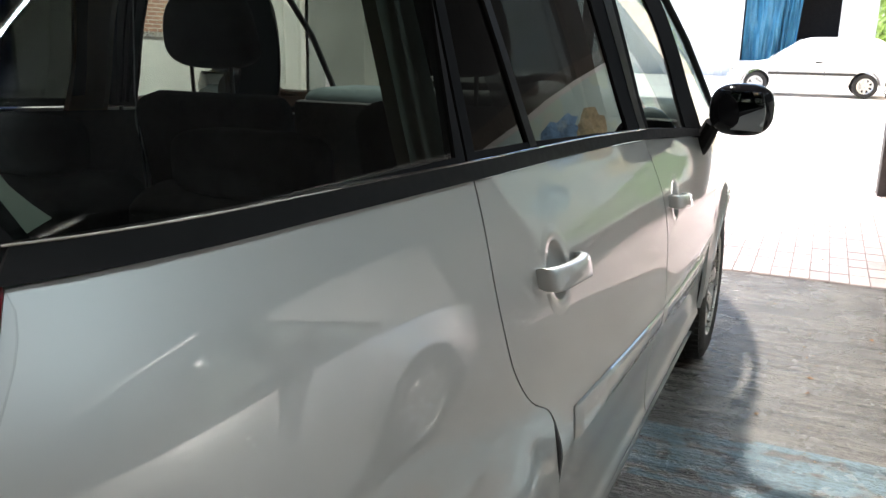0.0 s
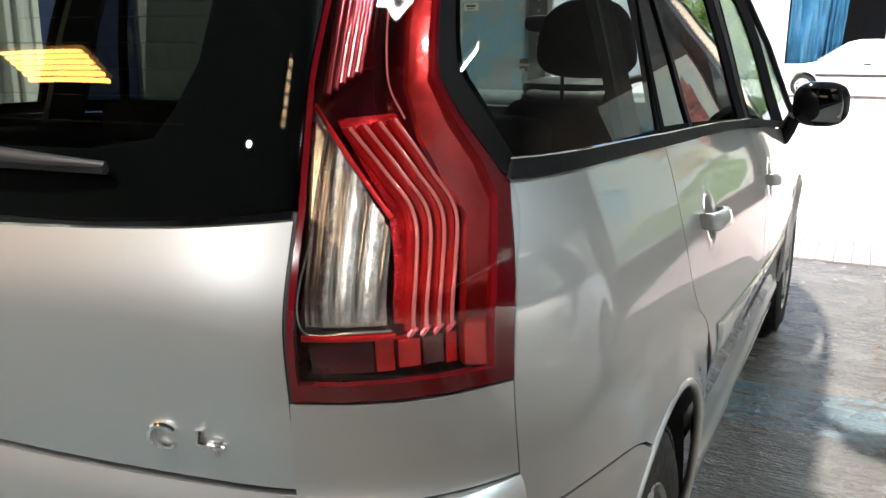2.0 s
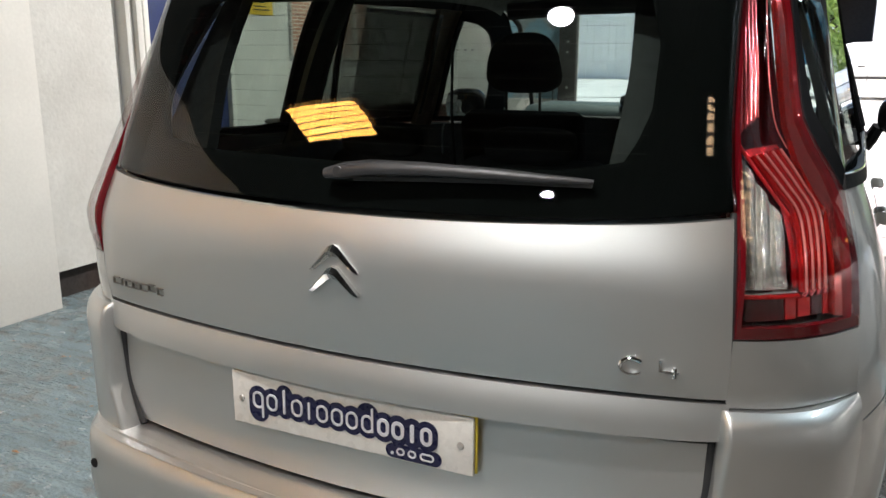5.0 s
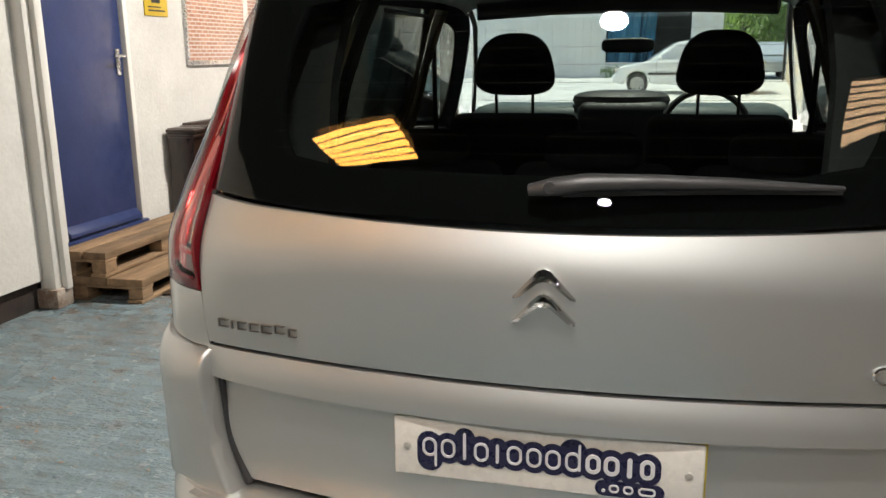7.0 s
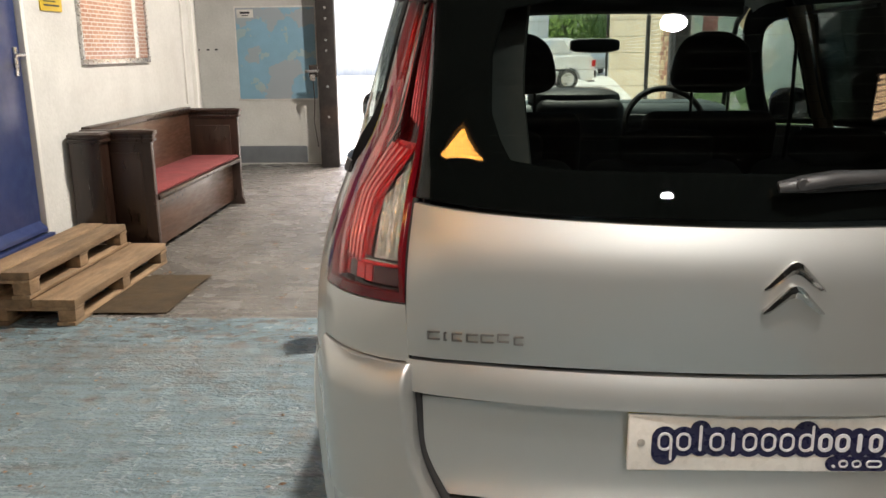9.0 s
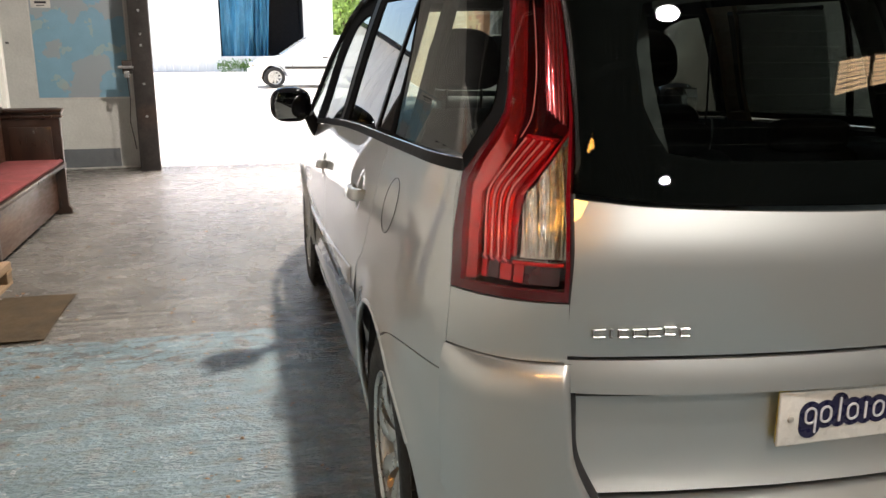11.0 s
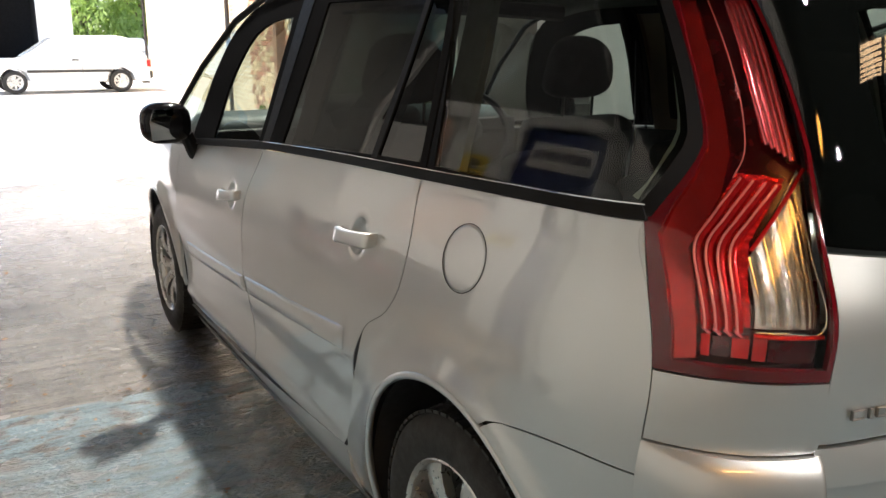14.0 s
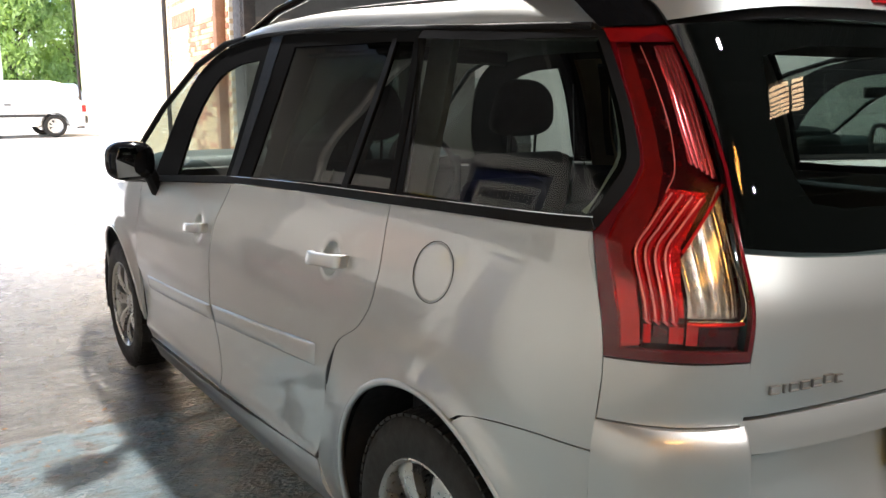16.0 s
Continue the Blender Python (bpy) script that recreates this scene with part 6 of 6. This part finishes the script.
for k in range(110):
    x, y = (rng.uniform(-2.6, -1.05), rng.uniform(.4, 5.5)) if k % 3 else (rng.uniform(1.0, 2.4), rng.uniform(1.5, 6))
    ob = new("dry_leaf", leaf_mesh)
    s = rng.uniform(.4, 1.4)
    ob.matrix_world = pose(x, y, 0.001, 0, 0, rng.uniform(0, 360)) @ Matrix.Diagonal((s, s, s, 1))
    tagged(ob, "small dry brown leaf on the concrete floor", "leaf", "leaves on the floor")

# crumbs of dry leaf and grit swept about on the floor
def floor_litter(count, seed):
    r = random.Random(seed)
    v, f = [], []
    for k in range(count):
        x, y = r.uniform(-2.85, -.95), r.uniform(-1.3, 3.6)
        if k % 5 == 0:
            x, y = r.uniform(1.0, 2.4), r.uniform(.5, 5.0)
        size, a = .002 + .009 * r.random() ** 4, r.uniform(0, 6.28)
        b = len(v)
        for q in range(4):
            rr = size * r.uniform(.5, 1.2)
            v.append((x + rr * math.cos(a + q * 1.57), y + rr * math.sin(a + q * 1.57), .001 + r.uniform(0, .004)))
        v.append((x, y, .002 + size * r.uniform(.1, .4)))
        f += [(b, b + 1, b + 4), (b + 1, b + 2, b + 4), (b + 2, b + 3, b + 4), (b + 3, b, b + 4)]
    return v, f


solo("floor_litter", floor_litter(1100, 21), LITTER, "brown crumbs of leaf and grit scattered on the floor", "litter", kind="stuff", smooth=0)

# ---- the yard outside ----
YARD = surface("yard_concrete", (0.62, 0.59, 0.56), 0.9, 0, 0.12, 0.6, 20, 0.4, 20, stain=0.3, stain_scale=0.5)
SETT = surface("worn_setts", (0.46, 0.38, 0.355), 0.38, 0, 0.15, 8, 60, 0.4, 60, random_tone=0.18)
FENCE = surface("pale_boards", (0.84, 0.83, 0.80), 0.85, 0, 0.06, 3, 30, 0.3, 40, random_tone=0.04, stretch=(4, 4, 1))
TARP = surface("blue_tarpaulin", (0.045, 0.19, 0.31), 0.45, 0, 0.2, 2, 20, 0.4, 6)
# shade of the shed's bay and roof, put into the colour
SHADE = surface("shed_shade", (0.02, 0.02, 0.022), 0.9)
BARK = surface("bark", (0.10, 0.075, 0.05), 0.9, 0, 0.3, 6, 40, 0.6, 30)
WHITE_PAINT = surface("white_car_paint", (0.80, 0.81, 0.81), 0.35, 0, 0.01, 3, 0, coat=0.6, rough_vary=0)
BRICK = surface("yellow_stock_brick", (0.52, 0.37, 0.21), 0.9, 0, 0.2, 3, 40, 0.4, 40, random_tone=0.3)


def yard_z(y):
    return 0.0 if y < 8.7 else min((y - 8.7) * 0.0185, 0.30) + max(0, y - 40) * 0.0


ys = [8.75, 10, 12, 15, 18, 22, 26, 32, 40, 60, 120, 400]
setting("ground", grid([[(x, y, yard_z(y) - .004) for x in (-300, -40, -15, -6, 0, 6, 15, 40, 300)] for y in ys]), YARD, "sunlit pale concrete yard", "ground", 180)
setting("ground_around", grid([[(x, y, -.26) for x in (-300, 300)] for y in (-300, 8.8)]), YARD, "pale ground round the building", "ground", 0)


def brick_material():
    ma = surface("brickwork", (0.42, 0.29, 0.18), 0.9, 0, 0.2, 2, 40)
    nt = ma.node_tree
    bsdf = nt.nodes["Principled BSDF"]
    tc = next(n for n in nt.nodes if n.type == "TEX_COORD")
    br = nt.nodes.new("ShaderNodeTexBrick")
    nt.links.new(brick_plane(nt, tc), br.inputs["Vector"])
    br.inputs["Color1"].default_value, br.inputs["Color2"].default_value, br.inputs["Mortar"].default_value = (.62, .48, .30, 1), (.54, .38, .22, 1), (.72, .68, .60, 1)
    br.inputs["Scale"].default_value = 1.0
    br.inputs["Brick Width"].default_value, br.inputs["Row Height"].default_value, br.inputs["Mortar Size"].default_value = .225, .075, .007
    nt.links.new(br.outputs[0], bsdf.inputs["Base Color"])
    b = nt.nodes.new("ShaderNodeBump")
    b.inputs["Distance"].default_value = .006
    b.invert = True
    nt.links.new(br.outputs[1], b.inputs["Height"])
    nt.links.new(b.outputs[0], bsdf.inputs["Normal"])
    return ma


# long brick building on the right of the yard; its wall runs away from the opening
A, B = Vector((2.25, 10.2)), Vector((4.55, 31.0))
d = (B - A).normalized()
wall_len = (B - A).length
ang = math.degrees(math.atan2(d.y, d.x)) - 90
brick_wall = thing("brick_building", "long brick building with pale upper wall beside the yard", "building", at=(A.x, A.y, 0))
brick_wall.rotation_euler = (0, 0, radians(ang))
part("wall", block(0, 0, -.1, 3.5, wall_len, 6.5), brick_material(), brick_wall, "yellow brick wall", 0)
part("roof", prism([(-.3, 6.5), (3.8, 6.5), (1.75, 8.2)], -.3, wall_len + .3, "y"), surface("slate", (.10, .10, .11), .7, 0, .2, 2, 30), brick_wall)
part("drainpipe", tube([(-.08, wall_len - .05, .1), (-.08, wall_len - .05, 6.4)], .045, 10), STEEL_DARK, brick_wall, "dark drainpipe")
part("drainpipe", tube([(-.08, 4.12, .1), (-.08, 4.12, 6.4)], .04, 10), STEEL_DARK, brick_wall, "dark drainpipe")
part("timber_post", block(-.14, .15, 0, -.01, .33, 3.4, .01), surface("brown_post", (.22, .10, .05), .8, 0, .25, 4, 40, .4, 40), brick_wall, "brown timber post")

part("brick_lintel", merge(*[block(-.016, 2.05 + .075 * k, 2.42, .002, 2.05 + .075 * k + .066, 2.63, .003, 1) for k in range(24)]), surface("red_lintel_brick", (0.40, 0.17, 0.10), 0.9, 0, 0.3, 8, 40, 0.4, 40), brick_wall, "red soldier bricks over a blocked opening", 0)
part("gutter_pipe", tube([(-.08, 3.9, 2.95), (-.08, .2, 2.95)], .03, 8), STEEL_DARK, brick_wall, "dark pipe along the wall")

# bricks of its near end, each a piece proud of the mortar
brick_face = block(-.012, .005, .005, .004, .220, .070, .003, 1)
brick_meshes = [mesh_of("brick", brick_face, ma, 0) for ma in (BRICK, surface("red_stock_brick", (0.36, 0.15, 0.085), 0.9, 0, 0.2, 3, 40, 0.4, 40, random_tone=0.3))]
pick = random.Random(11)
for row in range(27):
    for col in range(11):
        ob = new("brick", brick_meshes[0 if pick.random() < .62 else 1])
        ob.parent = brick_wall
        ob.location = (-.002 + pick.uniform(-.002, .002), .02 + .225 * col + (.1125 if row % 2 else 0), .40 + .075 * row)

# end of the yard: pale boarded shed, bay shade painted near-black, and blue tarpaulins
shed = thing("boarded_shed", "pale boarded shed with a dark open bay", "shed", at=(0, 35.0, .3))
for x0, x1 in ((-14, -2.05), (1.35, 2.6)):
    n = int((x1 - x0) / .32)
    for k in range(n):
        a = x0 + (x1 - x0) * k / n
        part("board", block(a + .006, (k % 3) * .012, 0, a + (x1 - x0) / n - .006, .05 + (k % 3) * .012, 4.6, .003, 1), FENCE, shed, smooth=0)
part("bay_lining", merge(block(-2.1, 2.5, 0, 1.4, 2.6, 4.6), block(-2.15, .06, 0, -2.05, 2.6, 4.6), block(1.35, .06, 0, 1.45, 2.6, 4.6)), SHADE, shed, "bay lining coloured near-black as shade", 0)
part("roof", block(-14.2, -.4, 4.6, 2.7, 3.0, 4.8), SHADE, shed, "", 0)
part("low_wall", block(-2.05, -.05, 0, 1.35, .15, .62, .01), FENCE, shed, smooth=0)
for x0, x1, y, top, seed in ((-2.0, -.55, .35, 4.5, 1), (-.75, .1, .55, 4.3, 2)):
    rows = []
    for j in range(26):
        t = j / 25
        rows.append([(x0 + (x1 - x0) * i / 40 * (1 - .15 * t * seed) , y + 34.9 + .30 * noise.noise((i * .16 + t * 1.2, t * 1.1, seed * 7.3)) * (.4 + t) + .14 * noise.noise((i * .42 - t * 2.2, t * 2.3, seed * 3.1)), top + .3 - (top - .55) * t + .16 * noise.noise((i * .13, 2.0, seed))) for i in range(41)])
    solo("tarpaulin", grid(rows), TARP, "crumpled blue tarpaulin hanging in the shed bay", "tarpaulin", "tarpaulins in the bay", smooth=180)
solo("white_cloth", grid([[(-.3 + 1.5 * i / 30, 35.6 + .06 * math.sin(i * .8), 4.3 - .5 * j / 8 - .18 * math.sin(math.pi * i / 30) + .04 * math.sin(i * 1.3 + j)) for i in range(31)] for j in range(9)]), PLATE_WHITE, "pale cloth hanging over the bay", "cloth", smooth=180)


# leaves: small folded quads in clumps
def foliage(name, centres, count, size, colour, seed, parent=None, label=""):
    r = random.Random(seed)
    v, f = [], []
    for k in range(count):
        c, rad = centres[k % len(centres)]
        dvec = Vector((r.gauss(0, 1), r.gauss(0, 1), r.gauss(0, .8)))
        dvec = dvec.normalized() * rad * (r.random() ** .4)
        p = Vector(c) + dvec
        q = Euler((r.uniform(0, 6), r.uniform(0, 6), r.uniform(0, 6))).to_matrix()
        s = size * r.uniform(.6, 1.4)
        b = len(v)
        for a in ((-s, 0, 0), (0, -.4 * s, .1 * s), (s, 0, 0), (0, .4 * s, .1 * s)):
            v.append(tuple(p + q @ Vector(a)))
        f.append((b, b + 1, b + 2, b + 3))
    ma = leaf_material(name, colour)
    return part(name, (v, f), ma, parent, label, 0)


def leaf_material(name, colour):
    ma = surface(name + "_leaf", colour, .6, 0, .35, 1.2, 0)
    nt = ma.node_tree
    b = nt.nodes["Principled BSDF"]
    tl = nt.nodes.new("ShaderNodeBsdfTranslucent")
    tl.inputs[0].default_value = (colour[0] * 1.6, colour[1] * 1.6, colour[2], 1)
    mx = nt.nodes.new("ShaderNodeMixShader")
    mx.inputs[0].default_value = .35
    nt.links.new(b.outputs[0], mx.inputs[1])
    nt.links.new(tl.outputs[0], mx.inputs[2])
    nt.links.new(mx.outputs[0], nt.nodes["Material Output"].inputs[0])
    return ma


def tree(x, y, high, seed, spread):
    r = random.Random(seed)
    t = thing("tree", "leafy green tree behind the yard", "tree", "trees behind the yard", at=(x, y, .3))
    trunk = [(0, 0, -.1), (.1, .05, high * .2), (-.05, .1, high * .45), (.1, 0, high * .7)]
    limbs = [tube(trunk, [.28, .22, .16, .08], 8)]
    centres = []
    for k in range(22):
        a, h = r.uniform(0, 6.28), r.uniform(.12, .95) * high
        rr = spread * r.uniform(.3, 1) * (1.15 - .6 * h / high)
        tip = (rr * math.cos(a), rr * math.sin(a), h)
        limbs.append(tube([(0, 0, h * .6), (tip[0] * .5, tip[1] * .5, h * .85), tip], [.09, .06, .02], 6))
        centres.append((tip, spread * r.uniform(.28, .5)))
        centres.append(((tip[0] * .6, tip[1] * .6, h + .3), spread * r.uniform(.25, .45)))
    part("trunk", merge(*limbs), BARK, t)
    foliage("crown", centres, 11000, .19, (.24, .33, .10), seed, t, "green leaves")


tree(4.6, 48, 9, 1, 3.2)
tree(8.5, 52, 10, 2, 3.6)
tree(1.5, 54, 9, 3, 3.4)
weeds = foliage("weeds", [((-2.0 + .35 * k, 34.4, .55), .28) for k in range(5)] + [((2.2 + .12 * k, 9.9 + .9 * k, .35), .22) for k in range(3)], 900, .06, (.08, .15, .03), 9)
tagged(weeds, "green weeds along the wall foot", "weeds", kind="stuff")


def hatchback(x, y, z, rz, paint, label, body_len=3.7):
    c = thing("hatchback_car", label, "car", "cars parked in the yard", at=(x, y, z))
    c.rotation_euler = (0, 0, radians(rz))
    # side outline, nose towards -x
    low = [(-1.83, .30), (-1.86, .45), (-1.82, .62), (-1.70, .72), (-.95, .86), (1.45, .93), (1.78, .90), (1.84, .62), (1.84, .34), (1.78, .26), (1.55, .24)]
    rear_w = [(1.12 + .33 * math.cos(a), .28 + .33 * math.sin(a)) for a in np.linspace(0, math.pi, 11)]
    front_w = [(-1.27 + .33 * math.cos(a), .28 + .33 * math.sin(a)) for a in np.linspace(0, math.pi, 11)]
    outline = low + rear_w + [(0, .22)] + front_w + [(-1.7, .25)]
    part("body", prism(outline, -.79, .79, "y", .05, 3), paint, c, "painted car body", 50)
    cabin = [(-.98, .85), (-.30, 1.32), (-.10, 1.37), (1.10, 1.38), (1.35, 1.33), (1.74, .92)]

    def leaned(geo, k=.17):
        return [(px, py * (1 - k * max(0, pz - .87) / .5), pz) for px, py, pz in geo[0]], geo[1]
    part("cabin", leaned(prism(cabin, -.74, .74, "y", .04, 3)), paint, c, "", 50)
    # window colour made pale to stand in for reflected sky and haze
    g = surface("painted_sky_glass", (.66, .68, .70), .08, 0.3, .05, 3, 0, rough_vary=0)
    for s in (-1, 1):
        for poly in ([(-.78, .90), (-.27, 1.27), (.20, 1.31), (.22, .92)], [(.30, .92), (.28, 1.31), (1.02, 1.32), (1.25, .96)]):
            q = leaned(prism(poly, s * .742, s * .756, "y", .003, 1))
            part("side_window", q, g, c)
        part("side_moulding", block(-1.0, s * .785, .50, .9, s * .812, .56, .008), BLACK_TRIM if paint is not WHITE_PAINT else DARK_METAL, c)
        part("door_gap", block(.23, s * .79, .30, .238, s * .7935, .90), CABIN_DARK, c, smooth=0)
        part("door_gap", block(-.80, s * .79, .35, -.792, s * .7935, .88), CABIN_DARK, c, smooth=0)
        part("door_handle", block(.02, s * .79, .78, .16, s * .815, .81, .008), DARK_METAL, c)
        part("rear_light", block(1.76, s * .55, .62, 1.855, s * .795, .78, .015), RED_BRIGHT, c, "red rear light")
        part("front_light", block(-1.86, s * .42, .56, -1.72, s * .77, .68, .02), REFLECTOR, c)
        part("door_mirror", oval(-.72, s * .87, .93, .06, .09, .06, 12, 8), paint, c)
        for ax in (1.12, -1.27):
            w = part("wheel", moved(lathe([(.17, -.08), (.26, -.085), (.275, -.06), (.278, 0), (.275, .06), (.26, .085), (.17, .08)], 32, "y"), Matrix.Translation((ax, s * .70, .278))), RUBBER, c, "tyre")
            sp = []
            for k in range(8):
                a = math.tau * k / 8
                sp.append(moved(block(-.028, s * .775 - .008, .05, .028, s * .775 + .008, .17, .008, 1), Matrix.Translation((ax, 0, .278)) @ Matrix.Rotation(a, 4, "Y")))
            part("wheel_trim", merge(moved(lathe([(0, s * .078), (.06, s * .082), (.07, s * .07)], 20, "y"), Matrix.Translation((ax, s * .70, .278))), moved(lathe([(.15, s * .07), (.178, s * .085), (.185, s * .07)], 32, "y"), Matrix.Translation((ax, s * .70, .278))), *sp), ALLOY, w, "silver wheel trim")
    scr = prism([(-1.0, .87), (-.32, 1.31), (-.30, 1.29), (-.97, .855)], -.62, .62, "y")
    part("windscreen", ([(a - .02, b * (1 - .17 * max(0, h - .87) / .5), h + .015) for a, b, h in scr[0]], scr[1]), g, c)
    rw = prism([(1.36, 1.30), (1.70, .97), (1.68, .96), (1.34, 1.29)], -.58, .58, "y")
    part("rear_window", ([(a + .035, b * (1 - .17 * max(0, h - .87) / .5), h + .015) for a, b, h in rw[0]], rw[1]), g, c)
    part("rear_bumper", block(1.80, -.78, .33, 1.90, .78, .52, .03), DARK_METAL, c)
    part("front_bumper", block(-1.92, -.78, .30, -1.80, .78, .50, .03), paint, c)
    part("exhaust", tube([(1.7, -.4, .22), (1.9, -.4, .22)], .025, 8), DARK_METAL, c)
    return c


hatchback(.85, 22.4, yard_z(22), 2, WHITE_PAINT, "small white hatchback parked in the sunny yard")
hatchback(4.2, 33.5, yard_z(28), 95, surface("silver_hatch_paint", (.45, .47, .48), .35, .4, .01, 3, 0, coat=.8, rough_vary=0), "small silver hatchback parked behind the white one")

# ---- a second car beside, for the paint to mirror ----
second = copy_thing(car, pose(3.15, -0.65, 0, 0, 0, 1))
tagged(second, "silver people carrier parked on the other side of the garage", "car")

# ---- setts in the floor near the opening ----
sett_bed = setting("paving", block(.62, 5.02, .0005, 2.64, 8.60, .003), surface("sett_joint", (.23, .185, .17), .9), "worn paving setts near the opening", "paving", 0)
sw, sl = .105, .21
sett_geo = block(-sw / 2 + .0035, -sl / 2 + .008, 0, sw / 2 - .0035, sl / 2 - .008, .004, .0018, 1)
sett_mesh = mesh_of("sett", sett_geo, SETT, 0)
rng = random.Random(5)
for j in range(17):
    for i in range(19):
        ob = new("sett", sett_mesh)
        ob.parent = sett_bed
        ob.location = (.62 + sw * (i + .5), 5.03 + sl * (j + .5), .003 + rng.uniform(-.001, .0015))
        ob.rotation_euler = (rng.uniform(-.006, .006), rng.uniform(-.006, .006), rng.uniform(-.015, .015))
